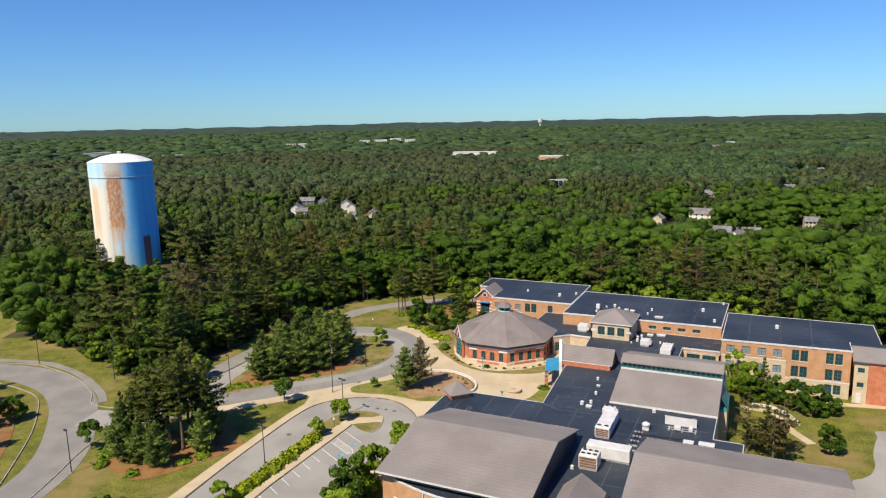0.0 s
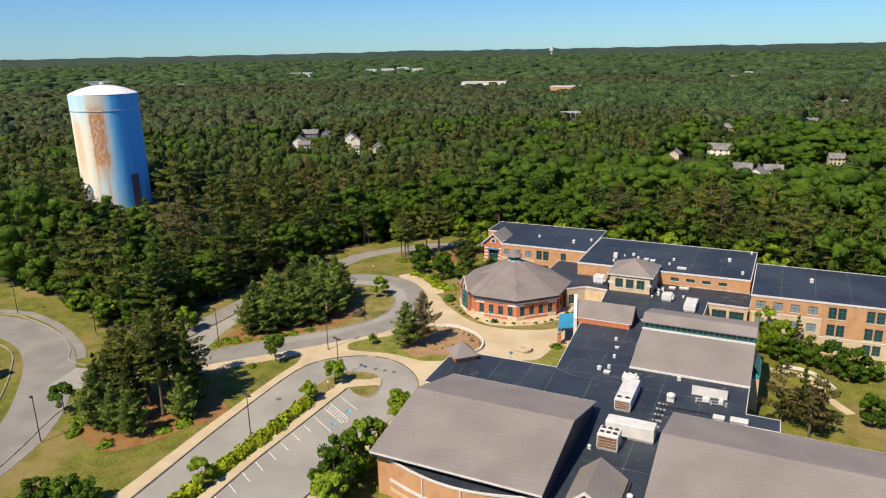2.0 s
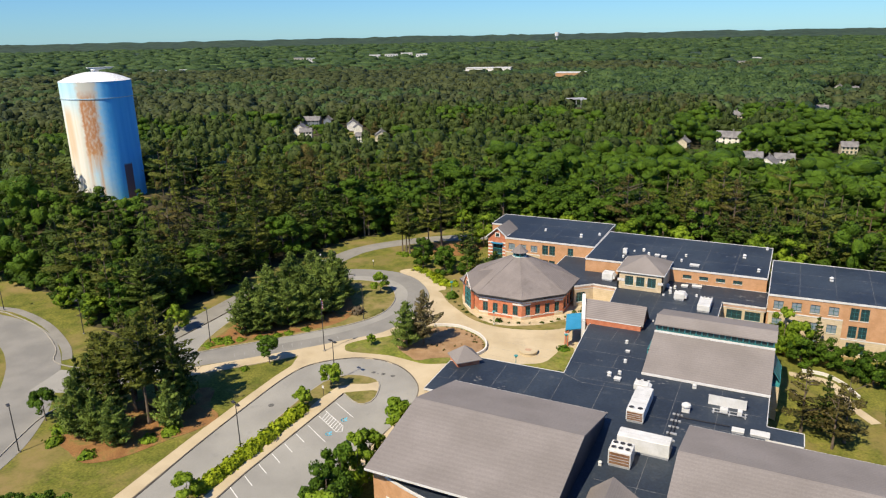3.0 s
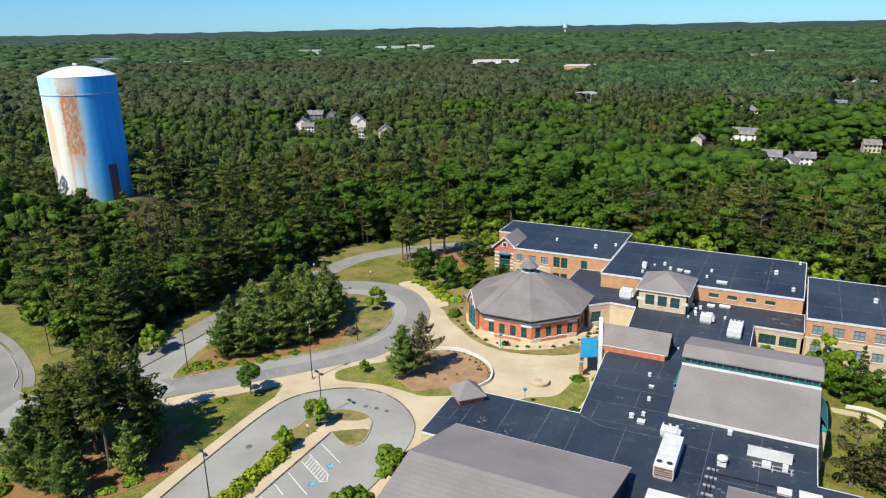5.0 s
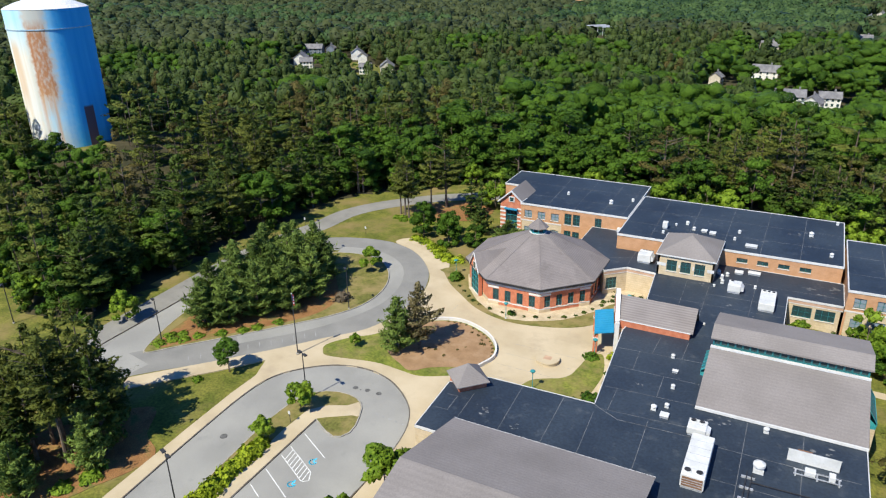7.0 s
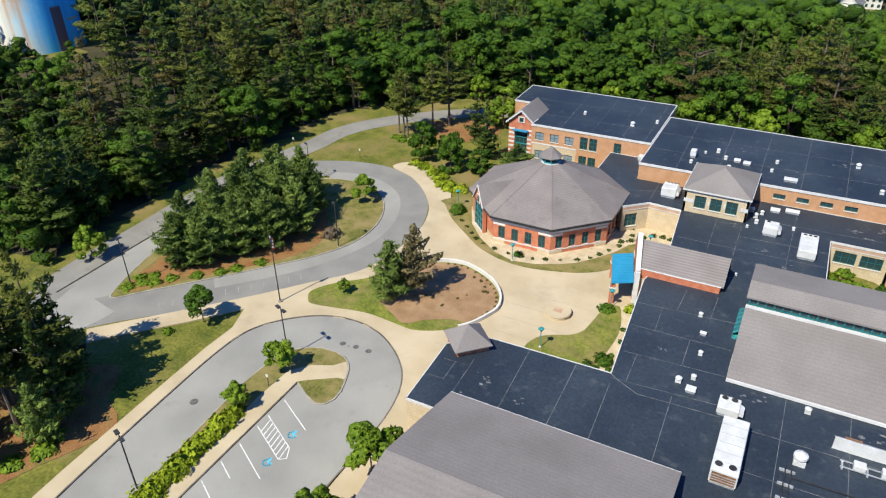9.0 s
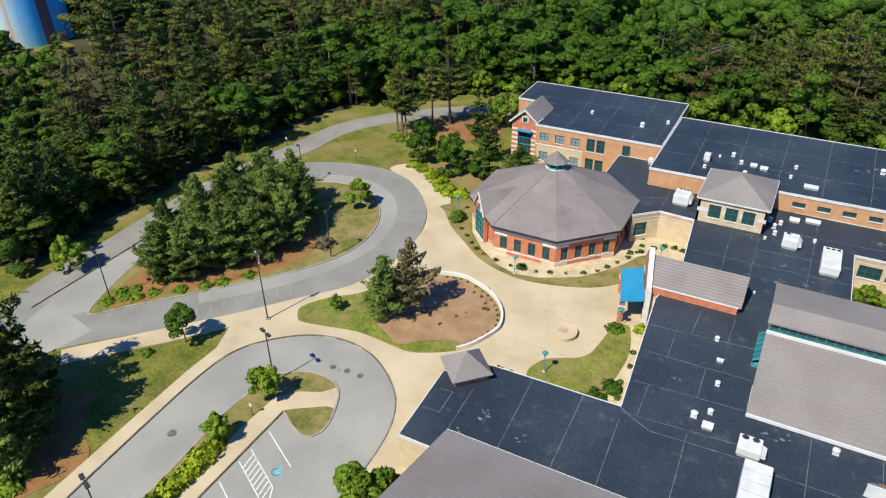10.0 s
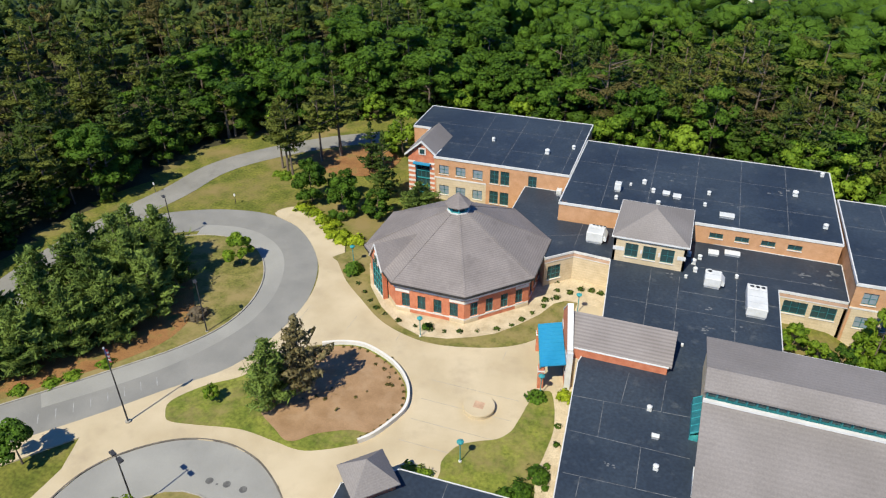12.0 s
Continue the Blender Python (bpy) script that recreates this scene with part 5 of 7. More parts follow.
# small square pavilion on the chamfered corner
pyr = thing("corner_turret", Matrix.Translation((-49.35, 112.0, 0)), "small brick corner turret with pyramid shingle roof", "turret")
pm = Matrix.Translation((-49.35, 112.0, 0)) @ Matrix.Rotation(radians(45), 4, "Z")
part("turret_body", box(bmesh.new(), -1.8, 1.8, -1.8, 1.8, 0.0, 5.5, m=pm), M_RED_BRICK, pyr)
part("turret_band", box(bmesh.new(), -1.87, 1.87, -1.87, 1.87, 5.2, 5.4, m=pm), M_TRIM, pyr)
pc = [pm @ Vector(v) for v in ((-2.15, -2.15, 5.46), (2.15, -2.15, 5.46), (2.15, 2.15, 5.46), (-2.15, 2.15, 5.46))]
pt = pm @ Vector((0, 0, 7.35))
for k in range(4):
    part("roof_slope", solid(bmesh.new(), [tuple(pc[k]), tuple(pc[(k + 1) % 4]), tuple(pt)], 0.1), M_SHINGLE, pyr)

# low gable between the two large halls
lg = thing("entry_gable", Matrix.Translation((-19.9, 84, 0)), "small gabled entry with brick front and shingled roof", "school building")
for s in (-1, 1):
    part("roof_slope", solid(bmesh.new(), [(-20.15, 80.0, 7.2), (-20.15 + s * (3.35 if s > 0 else 2.5), 80.0, 5.0), (-20.15 + s * (3.35 if s > 0 else 2.5), 87.6, 5.0), (-20.15, 87.6 if s < 0 else 87.6, 7.2)], 0.18), M_SHINGLE, lg)
    part("bargeboard", solid(bmesh.new(), [(-20.15, 79.8, 7.26), (-20.15 + s * (3.35 if s > 0 else 2.5), 79.8, 5.06), (-20.15 + s * (3.35 if s > 0 else 2.5), 80.0, 5.06), (-20.15, 80.0, 7.26)], 0.36), M_TRIM, lg)
bm = bmesh.new()
a = [bm.verts.new(v) for v in ((-22.4, 80.3, -0.1), (-16.7, 80.3, -0.1), (-16.7, 80.3, 5.0), (-20.15, 80.3, 7.0), (-22.4, 80.3, 5.0))]
b = [bm.verts.new((v.co.x, 80.6, v.co.z)) for v in a]
bm.faces.new(a), bm.faces.new(b[::-1])
for i in range(5):
    bm.faces.new((a[i], a[(i + 1) % 5], b[(i + 1) % 5], b[i]))
part("gable_wall", bm, M_RED_BRICK, lg)
part("gable_medallion", box(bmesh.new(), -20.0, -19.4, 80.2, 80.297, 5.6, 6.2), M_TEAL, lg)
part("side_wall", box(bmesh.new(), -16.7, -16.4, 80.6, 87.4, 4.4, 4.95), M_DARK, lg)

# block at the wing's east end
endb = thing("wing_end_block", Matrix.Translation((20, 155, -2.7)), "brick and buff end block with low grey roof", "school building")
wall(endb, (17.4, 154.0), (19.8, 154.0), -3.0, 6.0, M_BUFF, [(0.6, 3.6, 1.2, 1.0, 1, 1), (0.6, 0.6, 1.2, 1.0, 1, 1)])
wall(endb, (19.82, 153.8), (40, 153.8), -3.0, 6.0, M_RED_BRICK)
part("roof_slope", solid(bmesh.new(), [(17.1, 153.4, 6.1), (40, 153.4, 6.1), (40, 158.4, 7.7), (17.1, 158.4, 7.7)], 0.2), M_SHINGLE, endb)
wall(endb, (40, 153.8), (40, 160.9), -3.0, 7.4, M_RED_BRICK), wall(endb, (40, 160.9), (22.7, 160.9), -3.0, 7.4, M_RED_BRICK)
part("roof", box(bmesh.new(), 17.1, 40, 158.4, 160.95, 7.46, 7.68), M_MEMBRANE, endb)
part("door", box(bmesh.new(), 18.0, 18.9, 153.85, 153.99, -2.7, -0.6), M_TRIM, endb)


# ---- things on the roofs ----
def rooftop_unit(x0, x1, y0, y1, z, h, fans=(), label="white rooftop air handling unit on the dark roof", grille=None, hood=None):
    ob = thing("rooftop_unit", Matrix.Translation(((x0 + x1) / 2, (y0 + y1) / 2, z)), label, "rooftop unit", "rooftop units")
    part("kerb_frame", box(bmesh.new(), x0 + 0.1, x1 - 0.1, y0 + 0.1, y1 - 0.1, z, z + 0.25), M_GREY_METAL, ob)
    part("casing", box(bmesh.new(), x0, x1, y0, y1, z + 0.25, z + h, 0.05), M_WHITE_METAL, ob)
    k = max(2, int((y1 - y0) / 1.1))
    for i in range(1, k):
        y = y0 + (y1 - y0) * i / k
        part("panel_joint", box(bmesh.new(), x0 - 0.015, x1 + 0.015, y - 0.02, y + 0.02, z + 0.3, z + h + 0.012), M_GREY_METAL, ob)
    for fx, fy, r in fans:
        bm = cyl(bmesh.new(), fx, fy, z + h - 0.02, z + h + 0.14, r, r * 0.93, 18)
        ring_ob = part("fan_ring", bm, M_WHITE_METAL, ob)
        part("fan_grille", cyl(bmesh.new(), fx, fy, z + h + 0.10, z + h + 0.16, r * 0.84, n=18), M_DARK, ring_ob)
    if grille:
        gy = y0 if grille == "south" else y1
        part("coil_grille", box(bmesh.new(), x0 + 0.15, x1 - 0.15, gy - 0.03, gy + 0.03, z + 0.4, z + h - 0.25), M_RUST, ob)
        for i in range(1, 4):
            zz = z + 0.4 + (h - 0.65) * i / 4
            part("grille_bar", box(bmesh.new(), x0 + 0.12, x1 - 0.12, gy - 0.06, gy - 0.028, zz - 0.03, zz + 0.03), M_GREY_METAL, ob)
    if hood:
        a, b = hood
        bm = bmesh.new()
        side = [(x1 + 0.02, z + 0.5), (x1 + 0.42, z + 0.5), (x1 + 0.42, z + 0.5 + 0.3 * h), (x1 + 0.02, z + h - 0.06)]
        q0, q1 = [bm.verts.new((u, a, v)) for u, v in side], [bm.verts.new((u, b, v)) for u, v in side]
        bm.faces.new(q0), bm.faces.new(q1[::-1])
        for i in range(4):
            bm.faces.new((q0[i], q1[i], q1[(i + 1) % 4], q0[(i + 1) % 4]))
        part("intake_hood", bm, M_WHITE_METAL, ob)
    return ob


rooftop_unit(-21.9, -15.6, 97.1, 99.2, LOW, 2.1, label="long white container-like air unit on the roof")
rooftop_unit(-22.1, -19.4, 93.3, 95.7, LOW, 2.2, [(-22.1 + 0.52 + 0.83 * i, 93.95 + 1.1 * j, 0.36) for i in range(3) for j in range(2)], "white chiller with six fans and dark coils", "south")
rooftop_unit(-22.3, -20.0, 104.2, 111.4, LOW, 1.8, [(-21.75, 104.9, 0.4), (-20.6, 104.9, 0.4)], "long white rooftop unit with rusty coil end", "south")
rooftop_unit(-23.1, -21.1, 113.1, 115.0, LOW, 1.1, [(-22.6, 114.5, 0.36), (-21.7, 114.5, 0.36)], "white rooftop unit with two fans and side hood", None, (113.2, 114.4))
rooftop_unit(-18.7, -16.5, 147.6, 152.7, LOW, 1.35, [(-18.2 + 0.62 * i, 152.0, 0.28) for i in range(3)], "white rooftop unit with three fans")
rooftop_unit(-23.5, -21.6, 152.1, 154.2, LOW, 1.4, [(-23.0, 153.6, 0.3)], "small white rooftop unit with side hood", None, (152.3, 153.8))
rooftop_unit(-38.8, -36.6, 157.8, 160.2, LOW, 1.6, [(-38.2 + 0.5 * i, 159.8, 0.2) for i in range(4)], "white rooftop unit beside the brick wing", None, (158.0, 159.8))
rooftop_unit(-45.4, -44.6, 169.6, 170.5, LOW, 1.0, label="small white condenser on the link roof")
rooftop_unit(-44.4, -43.9, 167.8, 168.6, LOW, 0.9, label="small white condenser on the link roof")
rooftop_unit(-36.9, -36.0, 168.2, 169.2, WT, 1.3, label="grey slatted condenser on the wing roof")


def roof_vent(x, y, z, r=0.42, h=0.8):
    ob = thing("roof_vent", Matrix.Translation((x, y, z)), "white mushroom-capped roof vent", "roof vent", "roof vents")
    part("vent_base", box(bmesh.new(), x - r * 0.8, x + r * 0.8, y - r * 0.8, y + r * 0.8, z, z + h * 0.4), M_WHITE_METAL, ob)
    part("vent_neck", cyl(bmesh.new(), x, y, z + h * 0.4, z + h * 0.62, r * 0.6, n=12), M_GREY_METAL, ob)
    bm = cyl(bmesh.new(), x, y, z + h * 0.6, z + h * 0.8, r, r * 0.95, 14)
    cyl(bm, x, y, z + h * 0.8, z + h, r * 0.95, r * 0.3, 14)
    part("vent_cap", bm, M_WHITE_METAL, ob)


for x, y, r, h in ((-15.4, 110.2, 0.75, 1.5), (-15.2, 117.4, 0.4, 0.8), (-27.4, 128.9, 0.32, 0.7), (-26.1, 121.7, 0.32, 0.7), (-27.3, 116.3, 0.42, 0.8), (-26.0, 117.4, 0.34, 0.7), (-25.1, 139.9, 0.2, 0.4),
                   (-24.9, 157.2, 0.4, 0.9), (-24.2, 158.6, 0.35, 0.8), (-25.6, 158.9, 0.4, 0.9), (-24.6, 155.4, 0.35, 0.8), (-22.9, 155.6, 0.32, 0.7), (-19.7, 155.6, 0.28, 0.6), (-25.6, 153.6, 0.25, 0.5), (-22.9, 93.0, 0.3, 0.7), (-16.0, 84.3, 0.45, 1.0)):
    roof_vent(x, y, LOW, r * 0.85, h * 0.85)
for x, y, r in ((-33.1, 172.3, 0.5), (-31.6, 170.0, 0.45), (-34.9, 171.1, 0.3), (-24.1, 171.8, 0.42), (-24.5, 168.1, 0.38), (-12.7, 175.4, 0.6), (-9.5, 166.9, 0.5), (-8.6, 183.4, 0.45), (-58.3, 180.1, 0.45), (-48.8, 178.0, 0.6), (-45.2, 181.2, 0.45), (-30.6, 166.3, 0.5), (-36.3, 166.2, 0.4), (3.4, 166.5, 0.6)):
    roof_vent(x, y, WT, r * 0.68, 1.4 * r)


def skylight(x, y, z, w, d, label="low white roof hatch"):
    ob = thing("roof_hatch", Matrix.Translation((x, y, z)), label, "roof hatch", "roof hatches")
    part("hatch_base", box(bmesh.new(), x - w / 2, x + w / 2, y - d / 2, y + d / 2, z, z + 0.25), M_GREY_METAL, ob)
    part("hatch_lid", box(bmesh.new(), x - w / 2 - 0.06, x + w / 2 + 0.06, y - d / 2 - 0.06, y + d / 2 + 0.06, z + 0.25, z + 0.38, 0.03), M_WHITE_METAL, ob)


skylight(-25.9, 115.4, LOW, 0.9, 0.8), skylight(-26.5, 125.4, LOW, 0.6, 0.35), skylight(-20.3, 161.0, LOW, 1.8, 0.9), skylight(-22.6, 160.4, LOW, 1.2, 1.0, "grey framed roof hatch")
skylight(-21.6, 165.8, WT, 1.8, 1.0), skylight(-28.3, 169.3, WT, 1.0, 1.0), skylight(-29.8, 169.8, WT, 0.9, 0.9, "grey framed roof hatch"), skylight(-6.0, 107.6, LOW, 2.2, 1.2), skylight(-8.6, 107.4, LOW, 1.4, 1.0)

shed = thing("louvre_screen", Matrix.Translation((-10.4, 114, LOW)), "pale blue tilted metal hood with rust streaks", "roof hood")
part("hood_sheet", solid(bmesh.new(), [(-13.0, 113.5, LOW + 1.5), (-7.9, 113.5, LOW + 1.5), (-8.2, 114.9, LOW + 0.4), (-12.3, 114.9, LOW + 0.4)], 0.1), M_GREY_METAL, shed)
part("hood_front", box(bmesh.new(), -12.9, -8.0, 113.45, 113.55, LOW + 0.02, LOW + 1.42), M_WHITE_METAL, shed, "pale painted sheet")
part("hood_rust", box(bmesh.new(), -12.0, -10.6, 114.0, 114.5, LOW + 0.86, LOW + 0.96), M_RUST, shed)
fan_set = thing("exhaust_fan_pair", Matrix.Translation((-10, 111.6, LOW)), "two small exhaust fans on a steel rail", "exhaust fans")
for y in (111.2, 112.0):
    part("rail", box(bmesh.new(), -12.2, -7.8, y - 0.05, y + 0.05, LOW + 0.2, LOW + 0.3), M_GREY_METAL, fan_set)
for x in (-12, -10, -8):
    part("rail_foot", box(bmesh.new(), x - 0.08, x + 0.08, 111.1, 112.1, LOW, LOW + 0.2), M_GREY_METAL, fan_set)
part("fan_box", box(bmesh.new(), -11.2, -10.2, 111.2, 112.0, LOW + 0.3, LOW + 0.8, 0.04), M_WHITE_METAL, fan_set)
part("fan_box", box(bmesh.new(), -9.0, -8.4, 111.2, 112.0, LOW + 0.3, LOW + 0.9, 0.04), M_WHITE_METAL, fan_set)
pipes = thing("roof_pipes", Matrix.Translation((-15, 106, LOW)), "dark gas pipes on roof blocks", "pipe run")
for p, q in (((-16.4, 109.4), (-16.6, 99.4)), ((-15.9, 109.2), (-16.1, 103.6)), ((-15.9, 107.8), (-9.6, 108.0))):
    part("pipe", ribbon(bmesh.new(), [p, q], 0.1, LOW + 0.2, LOW + 0.3), M_DARK, pipes)
for k in range(6):
    part("pipe_block", box(bmesh.new(), -16.9, -15.6, 100 + 1.7 * k, 100.2 + 1.7 * k, LOW, LOW + 0.2), M_GREY_METAL, pipes)
ladder = thing("wall_ladder", Matrix.Translation((-43.3, 163, LOW)), "dark steel ladder up the brick wall", "ladder")
for x in (-43.2, -42.75):
    part("rail", box(bmesh.new(), x - 0.03, x + 0.03, 162.82, 162.88, LOW, WT + 0.3), M_RUST, ladder)
for k in range(9):
    part("rung", box(bmesh.new(), -43.2, -42.75, 162.83, 162.87, LOW + 0.3 + 0.32 * k, LOW + 0.34 + 0.32 * k), M_RUST, ladder)


# ---- lamps, flag and small fittings ----
def street_lamp(x, y, h, yaw, z=0.0, heads=2, group="lamp posts"):
    ob = thing("street_lamp", Matrix.Translation((x, y, z)), "dark metal lamp post with flat shoebox heads" if heads == 2 else "dark metal lamp post with one flat head", "street lamp", group)
    part("base", cyl(bmesh.new(), x, y, z, z + 0.18, 0.2, 0.18, 14), M_KERB, ob, "grey concrete footing")
    part("pole", cyl(bmesh.new(), x, y, z + 0.18, z + h, 0.085, 0.06, 10), M_DARK, ob)
    for k in range(heads):
        m = Matrix.Translation((x, y, z + h)) @ Matrix.Rotation(radians(yaw + 180 * k), 4, "Z")
        arm = part("arm", box(bmesh.new(), 0.0, 0.3, -0.03, 0.03, -0.12, -0.05, m=m), M_DARK, ob)
        part("head", box(bmesh.new(), 0.25, 0.95, -0.2, 0.2, -0.16, 0.02, 0.03, m=m), M_DARK, arm)


for x, y, h, yaw, n in ((-79.4, 129.2, 7.2, 140, 1), (-69.8, 105.2, 7.2, -20, 2), (-70.3, 83.0, 7.2, -20, 2), (-99.3, 107.7, 7.2, 160, 1), (-97.0, 145.8, 7.2, 150, 1), (-98.2, 69.6, 7.2, 160, 1), (-152.8, 103.0, 7.2, -60, 1), (-126.0, 101.5, 7.2, -60, 1)):
    street_lamp(x, y, h, yaw, heads=n)


def path_lamp(x, y):
    ob = thing("path_lamp", Matrix.Translation((x, y, 0.14)), "teal post-top path lamp with round cap", "path lamp", "path lamps")
    part("base", cyl(bmesh.new(), x, y, 0.14, 0.3, 0.16, n=12), M_WHITE_STONE, ob)
    part("pole", cyl(bmesh.new(), x, y, 0.3, 2.6, 0.055, n=8), M_TEAL, ob)
    bm = cyl(bmesh.new(), x, y, 2.6, 2.85, 0.16, 0.2, 12)
    part("lantern", bm, M_GLASS, ob)
    bm = cyl(bmesh.new(), x, y, 2.85, 2.95, 0.36, 0.34, 16)
    cyl(bm, x, y, 2.95, 3.08, 0.34, 0.08, 16)
    part("cap", bm, M_TEAL, ob)


for x, y in ((-69.2, 148.9), (-54.5, 137.0), (-43.8, 120.4), (-37.6, 148.0), (-38.6, 132.0)):
    path_lamp(x, y)

flag = thing("flagpole", Matrix.Translation((-78.0, 113.8, 0.14)), "tall dark flagpole with a limp red, white and blue flag", "flagpole")
part("footing", cyl(bmesh.new(), -78.0, 113.8, 0.14, 0.3, 0.3, n=14), M_KERB, flag)
part("pole", cyl(bmesh.new(), -78.0, 113.8, 0.3, 10.0, 0.09, 0.05, 10), M_DARK, flag)
part("finial", cyl(bmesh.new(), -78.0, 113.8, 10.0, 10.2, 0.1, 0.02, 10), M_TRIM, flag)
M_FLAG_RED = mat("red_cloth", (0.42, 0.05, 0.05), (0.52, 0.08, 0.07), 2.0, 0.9, 0.1)
M_FLAG_BLUE = mat("navy_cloth", (0.03, 0.04, 0.14), (0.05, 0.06, 0.18), 2.0, 0.9, 0.1)
for k in range(7):
    m = M_FLAG_RED if k % 2 == 0 else M_TRIM
    line = [(-77.94 + 0.06 * i, 113.8 + 0.1 * math.sin(1.9 * i + 0.4 * k) + 0.02 * k) for i in range(6)]
    part("flag_stripe", ribbon(bmesh.new(), line, 0.03, 9.9 - 0.24 * (k + 1), 9.9 - 0.24 * k), m, flag)
part("flag_canton", ribbon(bmesh.new(), [(-77.94 + 0.06 * i, 113.77 + 0.1 * math.sin(1.9 * i)) for i in range(4)], 0.05, 9.2, 9.9), M_FLAG_BLUE, flag)

plinth = thing("round_plinth", Matrix.Translation((-44.2, 127.8, 0.14)), "low round tan plinth with brick square inset", "plinth")
part("drum", cyl(bmesh.new(), -44.2, 127.8, 0.14, 0.6, 1.65, 1.6, 28), M_CONCRETE, plinth)
part("rim", cyl(bmesh.new(), -44.2, 127.8, 0.6, 0.72, 1.72, 1.68, 28), M_CONCRETE, plinth)
part("brick_inset", box(bmesh.new(), -44.75, -43.65, 127.3, 128.3, 0.70, 0.735), M_TILE, plinth)


def sign_post(x, y, h=1.9, wide=0.32):
    ob = thing("sign_post", Matrix.Translation((x, y, 0)), "small white sign on a thin post beside the drive", "sign", "signs")
    part("post", box(bmesh.new(), x - 0.03, x + 0.03, y - 0.03, y + 0.03, -0.05, h), M_DARK, ob)
    part("plate", box(bmesh.new(), x - wide / 2, x + wide / 2, y - 0.055, y - 0.032, h - 0.45, h), M_TRIM, ob)


for x, y in ((-95.0, 158.5), (-110.0, 157.5), (-68.7, 102.6), (-68.5, 100.1)):
    sign_post(x, y)

# ---- water tower ----
TX, TY, TR, TZ0, TZ1 = -191.9, 164.8, 9.7, 8.2, 43.2


def tower_mat():
    m = bpy.data.materials.new("weathered_blue_tank_paint")
    m.use_nodes = True
    n, l = m.node_tree.nodes, m.node_tree.links
    b = n["Principled BSDF"]
    geo = n.new("ShaderNodeNewGeometry")
    tc = n.new("ShaderNodeTexCoord")
    sep = n.new("ShaderNodeSeparateXYZ")
    l.new(tc.outputs["Object"], sep.inputs[0])

    def math_node(op, a, bb=None):
        q = n.new("ShaderNodeMath")
        q.operation = op
        for i, v in enumerate((a, bb)):
            if v is None:
                continue
            if isinstance(v, (int, float)):
                q.inputs[i].default_value = v
            else:
                l.new(v, q.inputs[i])
        return q.outputs[0]

    def ramp(v, a, bb, c=0.0, d=1.0):
        q = n.new("ShaderNodeMapRange")
        q.inputs["From Min"].default_value, q.inputs["From Max"].default_value = a, bb
        q.inputs["To Min"].default_value, q.inputs["To Max"].default_value = c, d
        l.new(v, q.inputs["Value"])
        return q.outputs["Result"]

    def mixc(f, a, bb):
        q = n.new("ShaderNodeMix")
        q.data_type = "RGBA"
        l.new(f, q.inputs["Factor"])
        for s, v in (("A", a), ("B", bb)):
            if isinstance(v, tuple):
                q.inputs[s].default_value = (*v, 1)
            else:
                l.new(v, q.inputs[s])
        return q.outputs["Result"]

    ang = math_node("ARCTAN2", sep.outputs["Y"], sep.outputs["X"])          # round the tank
    comb = n.new("ShaderNodeCombineXYZ")
    l.new(math_node("MULTIPLY", ang, 9.7), comb.inputs["X"])
    l.new(math_node("MULTIPLY", sep.outputs["Z"], 0.06), comb.inputs["Y"])
    streak = n.new("ShaderNodeTexNoise")
    streak.inputs["Scale"].default_value, streak.inputs["Detail"].default_value = 0.55, 6.0
    l.new(comb.outputs[0], streak.inputs["Vector"])
    fine = n.new("ShaderNodeTexNoise")
    fine.inputs["Scale"].default_value, fine.inputs["Detail"].default_value = 0.8, 5.0
    l.new(tc.outputs["Object"], fine.inputs["Vector"])
    plates = n.new("ShaderNodeCombineXYZ")                                       # scales of rust, in rows of plates
    l.new(math_node("MULTIPLY", ang, 16.0), plates.inputs["X"])
    l.new(math_node("MULTIPLY", sep.outputs["Z"], 0.75), plates.inputs["Y"])
    scale_t = n.new("ShaderNodeTexNoise")
    scale_t.inputs["Scale"].default_value, scale_t.inputs["Detail"].default_value = 0.9, 3.0
    l.new(plates.outputs[0], scale_t.inputs["Vector"])
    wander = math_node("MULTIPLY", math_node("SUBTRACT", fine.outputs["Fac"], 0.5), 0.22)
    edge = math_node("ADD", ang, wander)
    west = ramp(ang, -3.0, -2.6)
    sunlit_chalk = math_node("MULTIPLY", ramp(edge, -0.40, -0.84, 0.0, 1.0), west)      # chalky fading, with the sun side's paleness painted in
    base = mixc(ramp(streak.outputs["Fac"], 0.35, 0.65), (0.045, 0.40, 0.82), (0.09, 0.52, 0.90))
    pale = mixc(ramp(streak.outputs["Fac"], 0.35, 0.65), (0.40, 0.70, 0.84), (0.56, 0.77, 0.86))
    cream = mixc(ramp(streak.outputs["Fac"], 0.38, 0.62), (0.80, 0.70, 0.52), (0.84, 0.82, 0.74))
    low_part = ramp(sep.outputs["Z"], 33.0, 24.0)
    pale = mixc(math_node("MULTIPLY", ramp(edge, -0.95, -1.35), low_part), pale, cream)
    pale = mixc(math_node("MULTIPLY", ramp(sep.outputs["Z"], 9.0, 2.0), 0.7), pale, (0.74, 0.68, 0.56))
    col = mixc(math_node("MULTIPLY", sunlit_chalk, 0.95), base, pale)
    # one broad scaly rust run, a tan halo, thin runs below it and fainter ones beside it
    halo = math_node("MULTIPLY", ramp(math_node("ABSOLUTE", math_node("ADD", edge, 0.95)), 0.34, 0.22), ramp(sep.outputs["Z"], 9.0, 15.0))
    col = mixc(math_node("MULTIPLY", halo, 0.55), col, (0.66, 0.44, 0.24))
